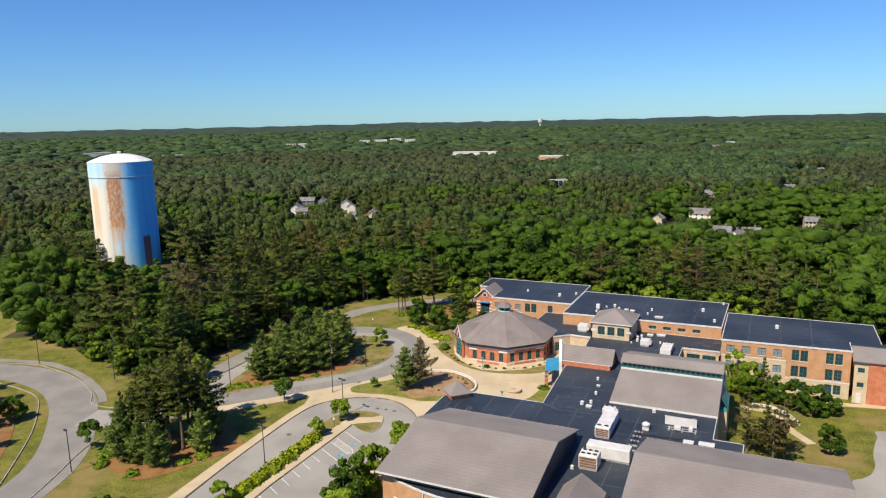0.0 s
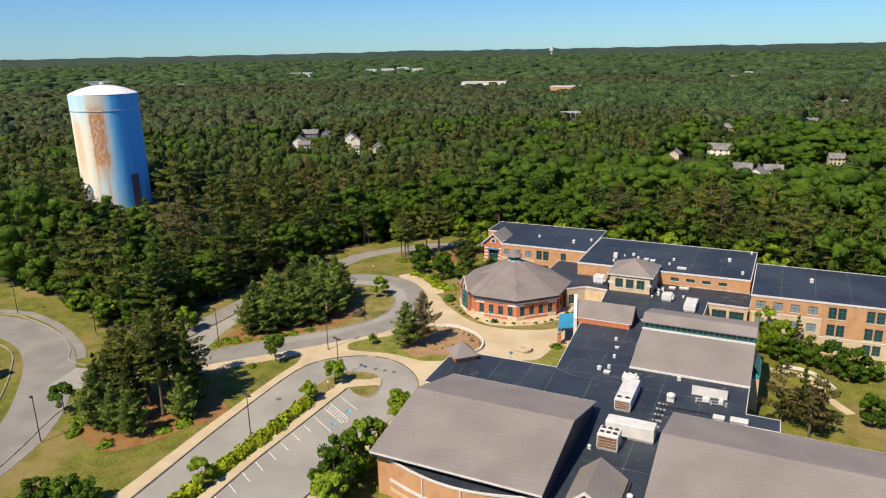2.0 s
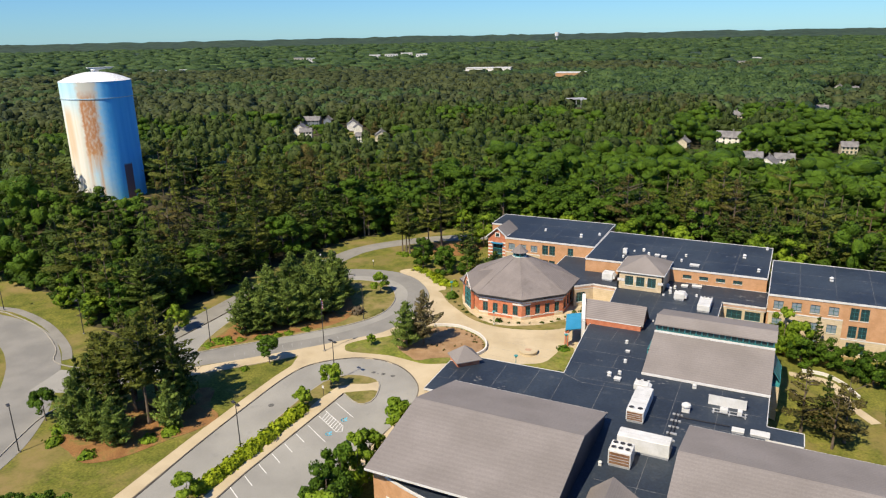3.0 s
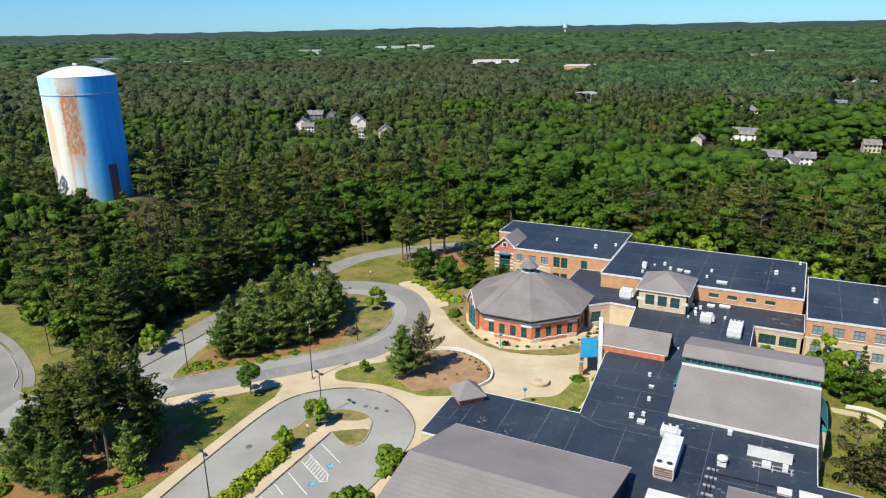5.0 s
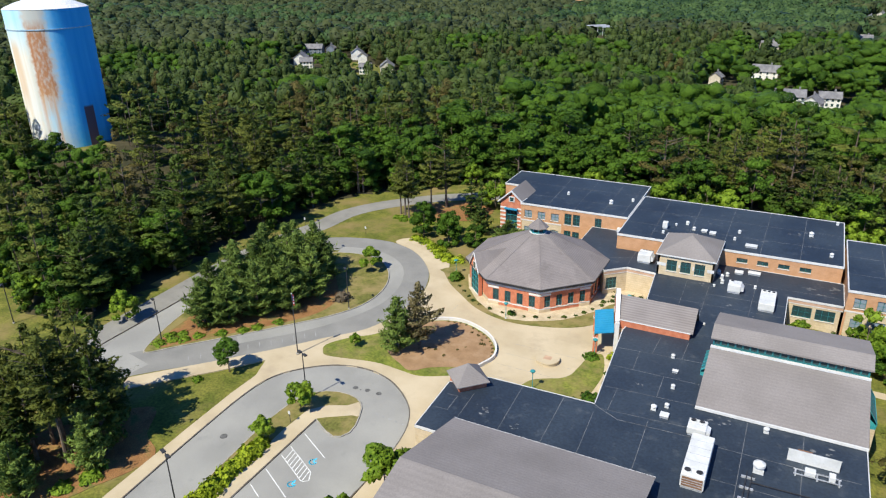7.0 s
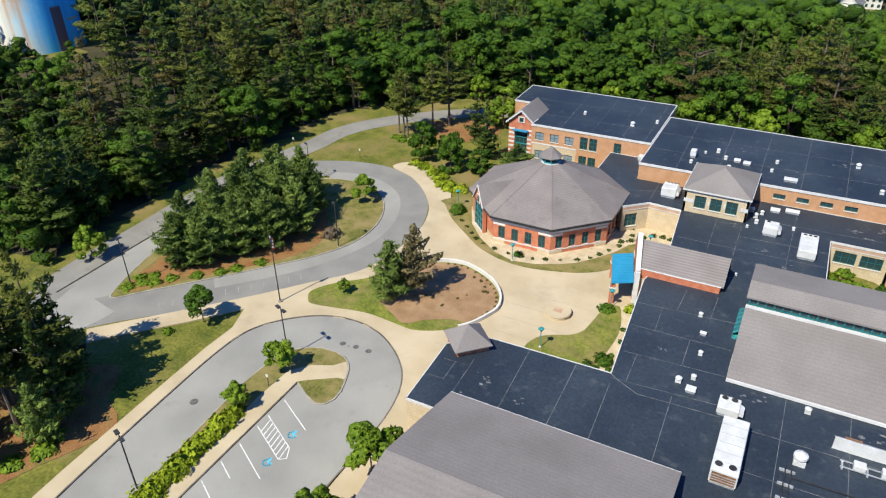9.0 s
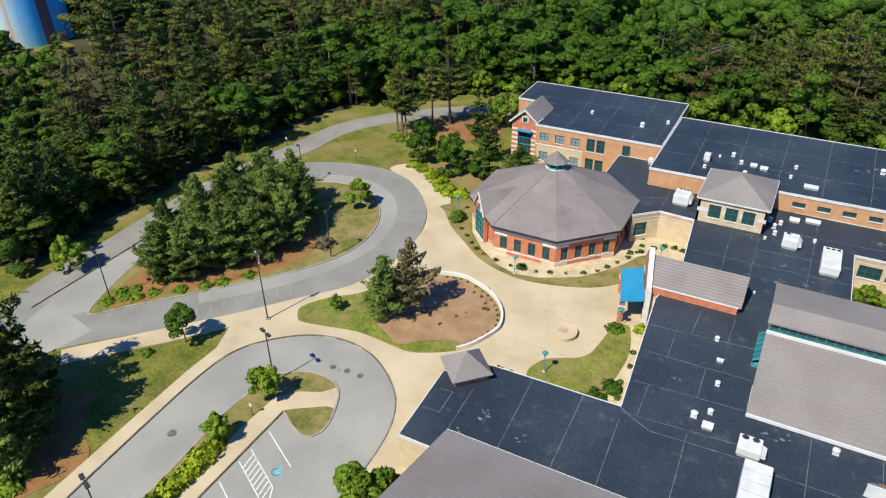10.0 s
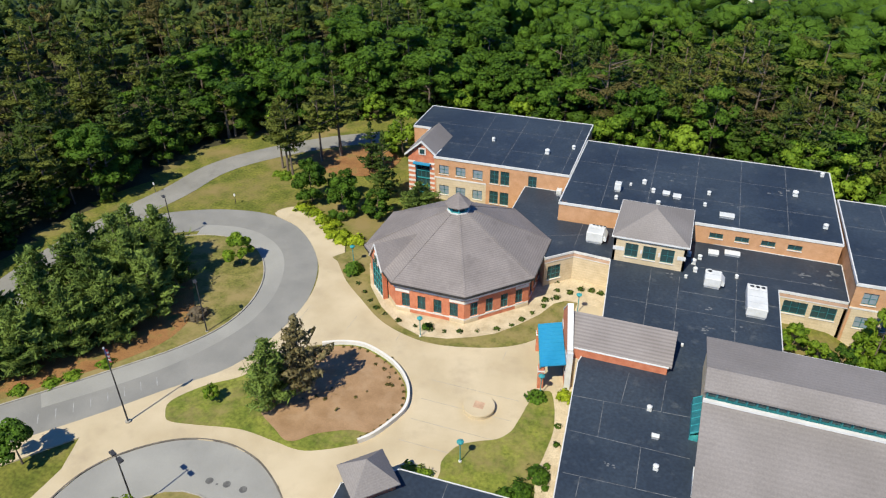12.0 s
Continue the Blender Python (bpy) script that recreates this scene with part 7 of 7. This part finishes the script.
for kind, x, y, h, w in (("bright_tree", -3.9, 150.8, 9.4, 0.72), ("bright_tree", -1.4, 150.2, 7.8, 0.7), ("pine_tree", 1.4, 150.8, 8.4, 0.75), ("dense_tree", -0.8, 148.2, 5.2, 1.1), ("dense_tree", 3.4, 148.6, 5.4, 1.1), ("dense_tree", 7.0, 146.6, 5.8, 1.05), ("dense_tree", 10.1, 144.6, 6.2, 1.1), ("dense_tree", 13.0, 145.6, 4.4, 1.2),
                         ("dense_tree", 12.2, 128.6, 5.0, 1.05), ("dry_pine", -0.6, 123.6, 10.6, 1.2), ("pine_tree", 2.2, 125.6, 9.0, 0.9), ("dry_pine", 5.0, 123.4, 10.4, 1.25), ("dry_pine", 3.4, 121.0, 9.4, 1.1)):
    tree(kind, x, y, h, EZ, group="courtyard trees", wide=w)
for x, y, h in ((-51.4, 86.4, 6.4), (-51.2, 83.2, 7.2), (-51.4, 79.8, 7.6), (-50.6, 75.8, 7.6), (-49.0, 72.6, 6.6)):
    tree("bright_tree" if h < 7.4 else "dense_tree", x, y, h, 0.0, group="trees beside the gymnasium", wide=0.85)
tree("light_young_tree", -51.3, 94.9, 5.8, 0.0, wide=1.0, group="trees beside the gymnasium"), tree("light_young_tree", -50.2, 97.4, 4.4, 0.0, wide=0.8, group="trees beside the gymnasium")
tree("dense_tree", -127.0, 79.6, 4.6, wide=1.2), tree("dense_tree", -78.6, 62.4, 3.6, wide=1.2), tree("dense_tree", -85.2, 60.0, 3.6, wide=1.3), tree("dense_tree", -81.6, 61.6, 3.8, wide=1.3)
for k in range(60):
    y = 42 + 0.9 * k
    if not 70.5 < y < 72.8:
        shrub("hedge", -68.4 - 0.012 * (y - 60) + 0.15 * math.sin(k * 2.1), y, 1.15 + 0.12 * math.sin(k * 1.7), 0.1, 1.15)
for x, y, r in ((-83.8, 160.5, 1.25), (-81.5, 159.8, 1.15), (-79.2, 158.2, 1.35), (-77.1, 156.5, 1.1), (-75.8, 154.9, 1.2), (-73.6, 153.5, 1.2), (-71.6, 154.5, 1.25), (-76.7, 157.9, 0.9), (-74.1, 155.5, 1.0)):
    shrub("hedge", x, y, r, 0.05, 0.9)
shrub("round", -68.3, 147.1, 1.5, 0.15), shrub("round", -54.3, 138.8, 0.75, 0.15), shrub("round", -38.9, 131.4, 1.15, 0.15, 0.8), shrub("hedge", -36.1, 132.5, 0.85, 0.15)
shrub("round", -36.2, 121.2, 1.25, 0.1, 0.85), shrub("round", -37.3, 118.9, 1.3, 0.1, 0.8), shrub("round", -38.6, 117.8, 1.1, 0.1, 0.8)
shrub("bright", -45.9, 116.3, 1.1, 0.1, 0.9), shrub("bright", -47.6, 117.0, 1.5, 0.1, 0.95), shrub("bright", -46.6, 117.6, 1.0, 0.1, 0.8), shrub("dry", -82.3, 131.3, 1.5, 0.1), shrub("bright", -86.4, 102.2, 0.7, 0.0, 1.1)
for x, y in ((-35.8, 128.1), (-35.4, 125.6), (-35.7, 122.6), (-35.3, 120.0)):
    shrub("round", x, y, 0.4, 0.15)
for k in range(26):
    a = radians(196 + 8.6 * k)
    if k < 21:
        shrub("dark", OX + 13.6 * math.cos(a) + 0.3 * math.sin(k * 5), OY + 13.4 * math.sin(a), 0.38 + 0.06 * math.sin(k * 3), 0.16, 0.9)
for x, y in ((-42.0, 149.1), (-40.7, 150.1), (-39.3, 151.8), (-38.1, 153.0), (-36.7, 153.2), (-35.5, 153.0)):
    shrub("dark", x, y, 0.5, 0.16)
for k in range(18):
    a, r = rng_t.uniform(-2.4, 1.9), rng_t.uniform(2.5, 6.6)
    shrub("tiny", -58.9 + r * math.cos(a), 127.6 + r * math.sin(a), rng_t.uniform(0.16, 0.28), 0.17)
for k in range(2, len(arc) - 4, 2):
    a, b = arc[k], arc[k + 1]
    d = math.hypot(b[0] - a[0], b[1] - a[1])
    shrub("tiny", a[0] - 0.55 * (b[1] - a[1]) / d, a[1] + 0.55 * (b[0] - a[0]) / d, 0.2, 0.17)
for x, y in ((-99.4, 109.4), (-98.0, 110.6), (-99.1, 107.0), (-97.9, 108.6), (-96.5, 109.5), (-95.3, 111.3), (-90.1, 115.6), (-88.8, 117.4), (-86.8, 120.2), (-92.6, 113.5)):
    shrub("bright", x, y, 1.0, 0.1, 0.6)
for k in range(9):
    shrub("bright", -94.2 + 1.05 * k, 170.2 + 0.7 * math.sin(2.3 * k), 0.95, 0.0, 0.8)

for kind, x, y, h in (("leafy_tree", -139.3, 80.1, 9), ("pine_tree", -148.6, 84.0, 11), ("leafy_tree", -153.6, 79.9, 8), ("leafy_tree", -128.1, 75.2, 8), ("pine_tree", -119.9, 67.3, 9), ("leafy_tree", -135.2, 70.1, 9), ("leafy_tree", -145.4, 76.0, 9)):
    tree(kind, x, y, h, 0.0, group="trees beside the drive")
# garden wall and benches of the lower court
tagged(part("court_wall", ribbon(bmesh.new(), smooth([(-0.5, 145.1), (2.8, 145.1), (5.6, 142.8), (7.8, 138.6)], 5), 0.3, -2.9, -2.2), M_WHITE_STONE), "low curved pale wall in the lower court", "garden wall", kind="structure")
tagged(part("court_path", ribbon(bmesh.new(), smooth([(-2.5, 143.5), (2.6, 143.1), (4.8, 140.6), (6.2, 136.0), (9.6, 131.0)], 5), 1.6, -2.95, -2.66), M_CONCRETE), "narrow pale path in the lower court", "path", kind="structure")

# ---- woods ----
wood_rng = random.Random(21)
near_trees, mid_trees = [], []
for iy in range(0, 118):
    for ix in range(0, 138):
        x = -560 + 6.2 * ix + wood_rng.uniform(-3.4, 3.4)
        y = 96 + 5.9 * iy + wood_rng.uniform(-3.4, 3.4)
        d = math.hypot(x + 10, y - 40)
        if d > 560 or not in_woods(x, y) or not open_spot(x, y):
            continue
        bearing = math.degrees(math.atan2(-(x + 10), y - 40))
        if not (-28 if d < 170 else -19) < bearing < (76 if d < 230 else 64):
            continue
        pick = wood_rng.random()
        n1 = noise.noise((x / 55, y / 55, 1.7))
        if n1 + 0.5 * (pick - 0.5) < (-0.12 if x < -70 else 0.06 if y < 255 else 0.20):
            kind = "leafy_tree"
        elif pick < 0.16:
            kind = "dry_pine"
        elif pick < 0.45:
            kind = "tall_pine"
        else:
            kind = "pine_tree"
        h = {"leafy_tree": 11.5, "dry_pine": 13.5, "tall_pine": 15.5, "pine_tree": 13.5}[kind] * wood_rng.choice((0.6, 0.75, 0.85, 0.95, 1.0, 1.1, 1.3)) * wood_rng.uniform(0.92, 1.08)
        ahead, aside = (x - TX) * 0.75 - (y - TY) * 0.66, abs((x - TX) * 0.66 + (y - TY) * 0.75)
        if 8 < ahead < 85 and aside < 13:                      # lower growth on the slope before the tower
            h = min(h, max(3.5, 8.5 + 0.17 * ahead - ground_z(x, y)))
            kind = "leafy_tree" if h < 9 else kind
        for hx_, hy_, *_ in HOUSES:                            # yards and low growth before the houses
            hd = math.hypot(hx_ + 12, hy_ - 35)
            ux, uy = -(hx_ + 12) / hd, -(hy_ - 35) / hd
            ahead, aside = (x - hx_) * ux + (y - hy_) * uy, abs((x - hx_) * uy - (y - hy_) * ux)
            if 0 < ahead < 90 and aside < 9.5:
                h = min(h, 0.138 * ahead + (0.0 if hx_ < -100 else 0.8))
        if h < 3.0:
            continue
        if h < 8.0:
            kind = "leafy_tree"
        near = math.hypot(x + 70, y - 165)
        (near_trees if near < 74 and y < 236 else mid_trees).append((near, kind, x, y, h))
near_trees.sort()
for near, kind, x, y, h in near_trees[:250]:
    tree(kind, x, y, h, group="woodland trees")
mid_trees += near_trees[250:]
# a closed front of trees along the wood's edge
walked = 0.0
for (x0, y0), (x1, y1) in zip(EDGE[2:], EDGE[3:-2]):
    long = math.hypot(x1 - x0, y1 - y0)
    ux, uy = (x1 - x0) / long, (y1 - y0) / long
    while walked < long:
        back = 3.0 + wood_rng.uniform(-0.5, 3.5)
        x, y = x0 + ux * walked - uy * back, y0 + uy * walked + ux * back
        pick = wood_rng.random()
        kind = "leafy_tree" if pick < (0.22 if x < -60 else 0.6) else "tall_pine" if pick > 0.88 else "pine_tree"
        if open_spot(x, y):
            tree(kind, x, y, wood_rng.uniform(7.5, 14.0), group="woodland trees")
        walked += wood_rng.uniform(3.8, 5.6)
    walked -= long
# fresh green growth at the wood's edge behind the wing
for x, y, h in ((-41.0, 196.2, 8.6), (-32.9, 196.3, 8.2), (-28.8, 197.1, 7.5), (-9.6, 193.8, 9), (-3.5, 191.4, 8.5), (-60.3, 206.1, 6), (-72.5, 205.6, 6.5), (-95.9, 192.9, 5), (-104.1, 186.8, 5), (-88.8, 198.5, 5.5), (-116.3, 176.2, 4.5), (-119.3, 159.0, 4.4), (-120.3, 146.9, 5), (-120.2, 128.7, 4.6), (-119.6, 115.6, 4.4), (-129.3, 107.0, 6), (-141.6, 110.4, 7)):
    tree("bright_tree", x, y, h, group="wood edge growth")


def stacked_crown(rng, h, r, tiers):
    """A far pine: uneven tiers, narrower towards the top."""
    out = []
    for i in range(tiers):
        t = i / max(1, tiers - 1)
        w = r * (1 - 0.62 * t) * rng.uniform(0.85, 1.1)
        out.append(lump(rng, (rng.uniform(-0.6, 0.6), rng.uniform(-0.6, 0.6), h * (0.4 + 0.42 * t)), (w, w, h * 0.17), 2, 0.4))
    return joined(out)


def many(name, protos, spots, material, label):
    """All trees of a sort as one mesh: copies of a few crowns, turned and scaled."""
    chunks = []
    r = np.random.default_rng(5)
    for i, (x, y, z, s, w) in enumerate(spots):
        p, f = protos[i % len(protos)]
        a = r.uniform(0, 6.28)
        c, sn = math.cos(a), math.sin(a)
        q = np.empty_like(p)
        q[:, 0], q[:, 1], q[:, 2] = (p[:, 0] * c - p[:, 1] * sn) * s * w + x, (p[:, 0] * sn + p[:, 1] * c) * s * w + y, p[:, 2] * s + z
        chunks.append((q, f))
    if chunks:
        mesh = quad_mesh(name, joined(chunks), material)
        tagged(link_mesh(name, mesh, None), label, "trees", kind="stuff")


pr = np.random.default_rng(77)
SORTS = {"pine_tree": (M_PINE, [pine_crown(pr, 15, 4.6, 40, 1.7, 0.2, 0.5, 1.35, 1.6, 6, 3) for _ in range(4)], 15.0, "dark green pine woods"),
         "tall_pine": (M_PINE_WARM, [pine_crown(pr, 16, 4.5, 40, 1.6, 0.42, 0.6, 1.35, 1.6, 5, 3) for _ in range(4)], 16.0, "tall pines of the woods"),
         "dry_pine": (M_PINE_DRY, [pine_crown(pr, 14, 3.8, 40, 1.5, 0.3, 0.6, 1.35, 1.0, 5, 3) for _ in range(3)], 14.0, "browning pines scattered in the woods"),
         "leafy_tree": (M_LEAF, [broad_crown(pr, 13, 5.0, 44, 1.4, 0.1, 0.8, 9, 2) for _ in range(4)], 13.0, "green broadleaf woods")}
for kind, (material, protos, h0, label) in SORTS.items():
    coarse = [broad_crown(pr, 13, 4.6, 12, 1.6, 0.1, 0.6, 5, 2) if kind == "leafy_tree" else joined([stacked_crown(pr, h0, 4.4, 3), quads(leaf_quads(pr, pr.normal(size=(7, 3)) * np.array([1.7, 1.7, 2.6]) + np.array([0, 0, h0 * 0.6]), 2.2, 1.0))]) for _ in range(4)]
    for near, some in ((True, protos), (False, coarse)):
        many("woods", some, [(x, y, ground_z(x, y), h / h0, 0.8 + 0.65 * ((x * 7.3 + y * 3.1) % 1.0)) for _, k, x, y, h in mid_trees if k == kind and (math.hypot(x + 25, y - 70) < 205) == near], M_PINE_MID if not near and kind in ("pine_tree", "tall_pine") else material, label)
# low growth that fills the wood's edge
under = []
for i in range(6200):
    x, y = wood_rng.uniform(-215, 60), wood_rng.uniform(100, 245)
    if in_woods(x, y) and open_spot(x, y) and not in_woods(x, y - 34):
        under.append((x, y, ground_z(x, y) - 0.3, wood_rng.uniform(0.5, 1.15), 1.0))
many("undergrowth", [broad_crown(pr, 4.2, 2.5, 10, 1.0, 0.0, 0.8, 2, 2) for _ in range(5)], under, M_LEAF_SHADED, "leafy undergrowth at the wood's edge")
trunks = []
for _, kind, x, y, h in mid_trees:
    if math.hypot(x + 30, y - 90) < 260 and kind != "leafy_tree":
        z = ground_z(x, y)
        a = 0.2
        for dx, dy in ((a, 0), (0, a)):
            trunks += [(x - dx, y - dy, z), (x + dx, y + dy, z), (x + dx * 0.5, y + dy * 0.5, z + h * 0.8), (x - dx * 0.5, y - dy * 0.5, z + h * 0.8)]
tagged(link_mesh("woods_trunks", quad_mesh("woods_trunks", np.array(trunks), M_BARK), None), "bare trunks of the woods", "tree trunks", kind="stuff")
# farther woods: larger clumps
far_spots = {"leafy_tree": [], "pine_tree": []}
horizon_spots = []
def before_buildings(x, y):
    """Within the open strip that leaves a far building in sight of the school."""
    for hx, hy, *_ in (*HOUSES, *FAR_BLOCKS):
        d = math.hypot(hx, hy - 35)
        if math.hypot(x - hx, y - hy) < 70 and 0 < -((x - hx) * hx + (y - hy) * (hy - 35)) / d and abs((x - hx) * (hy - 35) - (y - hy) * hx) / d < 9:
            return True
    return False


for near, far, count, low_w, high_w in ((540, 860, 5800, 0.65, 1.05), (860, 1280, 6000, 0.95, 1.4)):
    for i in range(count):
        d = math.sqrt(wood_rng.uniform(near ** 2, far ** 2))
        b = radians(wood_rng.uniform(-15, 62))
        x, y = -10 - d * math.sin(b), 40 + d * math.cos(b)
        if open_spot(x, y) and not before_buildings(x, y):
            kind = "pine_tree" if noise.noise((x / 180, y / 180, 4.2)) + (0.25 if x < -250 else -0.2) + wood_rng.uniform(-0.3, 0.3) > 0 else "leafy_tree"
            far_spots[kind].append((x, y, ground_z(x, y), wood_rng.uniform(0.65, 1.25), wood_rng.uniform(low_w, high_w)))
for i in range(5600):
    d = math.sqrt(wood_rng.uniform(1280 ** 2, 2900 ** 2))
    b = radians(wood_rng.uniform(-14, 60))
    x, y = -10 - d * math.sin(b), 40 + d * math.cos(b)
    horizon_spots.append((x, y, ground_z(x, y) + 1, wood_rng.uniform(0.8, 1.35), 1.85))
# the far crowns carry the haze tint in their leaf colour
many("far_woods", [lump(pr, (0, 0, 7.0), (7.0, 5.6, 4.4), 2, 0.5) for _ in range(8)], horizon_spots, M_LEAF_HAZED, "woods towards the horizon, tinted blue-green for haze")
many("far_woods", [lump(pr, (0, 0, 7.4), (6.4, 5.6, 4.6), 2, 0.5) for _ in range(8)], far_spots["leafy_tree"], M_LEAF_HAZED, "distant green broadleaf woods")
many("far_woods", [lump(pr, (0, 0, 8.4), (6.0, 5.4, 5.2), 2, 0.6) for _ in range(8)], far_spots["pine_tree"], M_PINE_HAZED, "distant dark pine woods")


def canopy_sheet():
    """The lumpy top of the endless woods, out to the horizon."""
    verts, faces = [], []
    spokes, r0 = 420, 520.0
    radii = [r0 * (4750 / r0) ** (k / 130) for k in range(131)]
    r = np.random.default_rng(3)
    for i, rad in enumerate(radii):
        for s in range(spokes):
            a = 2 * math.pi * (s + 0.5 * (i % 2)) / spokes
            x, y = -30 + rad * math.cos(a), 100 + rad * math.sin(a)
            swell = r.uniform(-1, 1) * (2.0 + rad / 700)
            z = (ground_z(x, y) + (3.6 if rad < 1300 else 6.0) + swell + 3 * noise.noise((x / 160, y / 160, 2.0))) if i and open_spot(x, y) else ground_z(x, y) - 1.0
            verts.append((x, y, z))
    for i in range(len(radii) - 1):
        b0, b1 = i * spokes, (i + 1) * spokes
        for s in range(spokes):
            n_ = (s + 1) % spokes
            faces.append((b0 + s, b1 + s, b1 + n_, b0 + n_))
    mesh = from_arrays("woods_canopy", np.array(verts), np.array(faces))
    mesh.materials.append(M_CANOPY_HAZED)
    tagged(link_mesh("woods_canopy", mesh, None), "endless green canopy of distant woods", "woods", kind="stuff")


# bluish for haze, and darkened for the self-shade a sheet of canopy lacks
M_CANOPY_HAZED = mat("hazed_canopy_leaves", (0.017, 0.036, 0.022), (0.036, 0.062, 0.034), 0.02, 0.9, 0.3, 0.06, spread=0.45)
canopy_sheet()


# ---- houses and distant buildings ----
M_ROOF_GREY = mat("grey_asphalt_roof", (0.13, 0.13, 0.14), (0.22, 0.215, 0.22), 0.4, 0.9, 0.2, 4.0)
M_SIDING = mat("white_siding", (0.62, 0.61, 0.57), (0.74, 0.73, 0.70), 0.5, 0.7, 0.1, 4.0, stripes=(0.3, 0.04))
M_SIDING_BEIGE = mat("beige_siding", (0.48, 0.43, 0.34), (0.58, 0.53, 0.43), 0.5, 0.7, 0.1, 4.0, stripes=(0.3, 0.04))
M_SIDING_BLUE = mat("slate_siding", (0.12, 0.14, 0.18), (0.19, 0.22, 0.26), 0.5, 0.7, 0.1, 4.0, stripes=(0.3, 0.04))


def house(x, y, yaw, w, d, sort):
    z = ground_z(x, y)
    m = Matrix.Translation((x, y, z)) @ Matrix.Rotation(radians(yaw), 4, "Z")
    siding = (M_SIDING, M_SIDING_BLUE, M_SIDING_BEIGE)[sort]
    label = ("white clapboard house with grey gable roof", "slate-blue house with grey gable roof", "beige house with grey gable roof")[sort]
    ob = thing("house", m, label + " among trees", "house", "houses in the woods")
    a, b = w / 2, d / 2
    part("wall", box(bmesh.new(), -a, a, -b, b, -1.0, 4.6, m=m), siding, ob)
    for s in (-1, 1):
        bm = bmesh.new()
        tri = [bm.verts.new(m @ Vector(v)) for v in ((s * a, -b, 4.602), (s * a, b, 4.602), (s * a, 0, 4.6 + b * 0.72))]
        tri2 = [bm.verts.new(m @ Vector(v)) for v in ((s * (a - 0.2), -b, 4.602), (s * (a - 0.2), b, 4.602), (s * (a - 0.2), 0, 4.6 + b * 0.72))]
        bm.faces.new(tri), bm.faces.new(tri2[::-1])
        for i in range(3):
            bm.faces.new((tri[i], tri[(i + 1) % 3], tri2[(i + 1) % 3], tri2[i]))
        part("gable", bm, siding, ob)
    for s in (-1, 1):
        q = [(-a - 0.4, 0, 4.75 + b * 0.75), (a + 0.4, 0, 4.75 + b * 0.75), (a + 0.4, s * (b + 0.5), 4.4), (-a - 0.4, s * (b + 0.5), 4.4)]
        part("roof_slope", solid(bmesh.new(), [tuple(m @ Vector(v)) for v in q], 0.2), M_ROOF_GREY, ob)
    part("chimney", box(bmesh.new(), a * 0.3, a * 0.3 + 0.8, -0.4, 0.4, 4.7, 5.8 + b * 0.75, m=m), M_ROOF_GREY, ob)
    for k in range(4):
        for zz in (0.8, 3.0):
            u = -a + w * (k + 0.5) / 4
            part("window", box(bmesh.new(), u - 0.5, u + 0.5, -b - 0.05, -b + 0.05, zz, zz + 1.3, m=m), M_GLASS, ob)


for x, y, yaw, w, d, sort in HOUSES:
    house(x, y, yaw, w, d, sort)


def far_block(x, y, yaw, w, d, h, sort):
    z = ground_z(x, y)
    m = Matrix.Translation((x, y, z)) @ Matrix.Rotation(radians(yaw), 4, "Z")
    material = (M_SIDING, M_ORANGE_BRICK, M_SIDING_BEIGE)[sort]
    ob = thing("distant_building", m, ("long pale flat-roofed building beyond the woods", "long brick flat-roofed building beyond the woods", "beige flat-roofed building beyond the woods")[sort], "building", "distant buildings")
    part("wall", box(bmesh.new(), -w / 2, w / 2, -d / 2, d / 2, -1, h, m=m), material, ob)
    part("roof", box(bmesh.new(), -w / 2 - 0.3, w / 2 + 0.3, -d / 2 - 0.3, d / 2 + 0.3, h + 0.004, h + 0.8, m=m), M_TRIM if sort != 2 else M_ROOF_GREY, ob)
    k = max(2, int(w / 6)) if w < 40 else 0
    for i in range(k):
        u = -w / 2 + w * (i + 0.5) / k
        part("window", box(bmesh.new(), u - 1.1, u + 1.4, -d / 2 - 0.08, -d / 2 + 0.05, h - 4.0, h - 2.0, m=m), M_GLASS, ob)


for b in FAR_BLOCKS:
    far_block(*b)
ft = thing("distant_water_tower", Matrix.Translation((-935, 3001, 0)), "white water tower on the horizon", "water tower")
part("tank", cyl(bmesh.new(), -935, 3001, 30, 46, 9, n=20), M_TRIM, ft)
part("stem", cyl(bmesh.new(), -935, 3001, -2, 30, 4, n=16), M_TRIM, ft)
panels = thing("solar_panels", Matrix.Translation((-174, 639, -13)), "rows of pale panels in a clearing of the woods", "solar panels")
for k in range(6):
    x, y = -184 + 8.0 * k, 650 - 4.5 * k
    part("panel_row", solid(bmesh.new(), [(x - 8, y - 5, -4.6), (x + 6, y + 7, -4.6), (x + 5.2, y + 8, -4.0), (x - 8.8, y - 4, -4.0)], 0.2), M_GREY_METAL, panels)
    for u in (-5, 4):
        part("panel_post", box(bmesh.new(), x + u - 0.2, x + u + 0.2, y + 0.86 * u - 0.2, y + 0.86 * u + 0.2, -13.4, -4.7), M_GREY_METAL, panels)
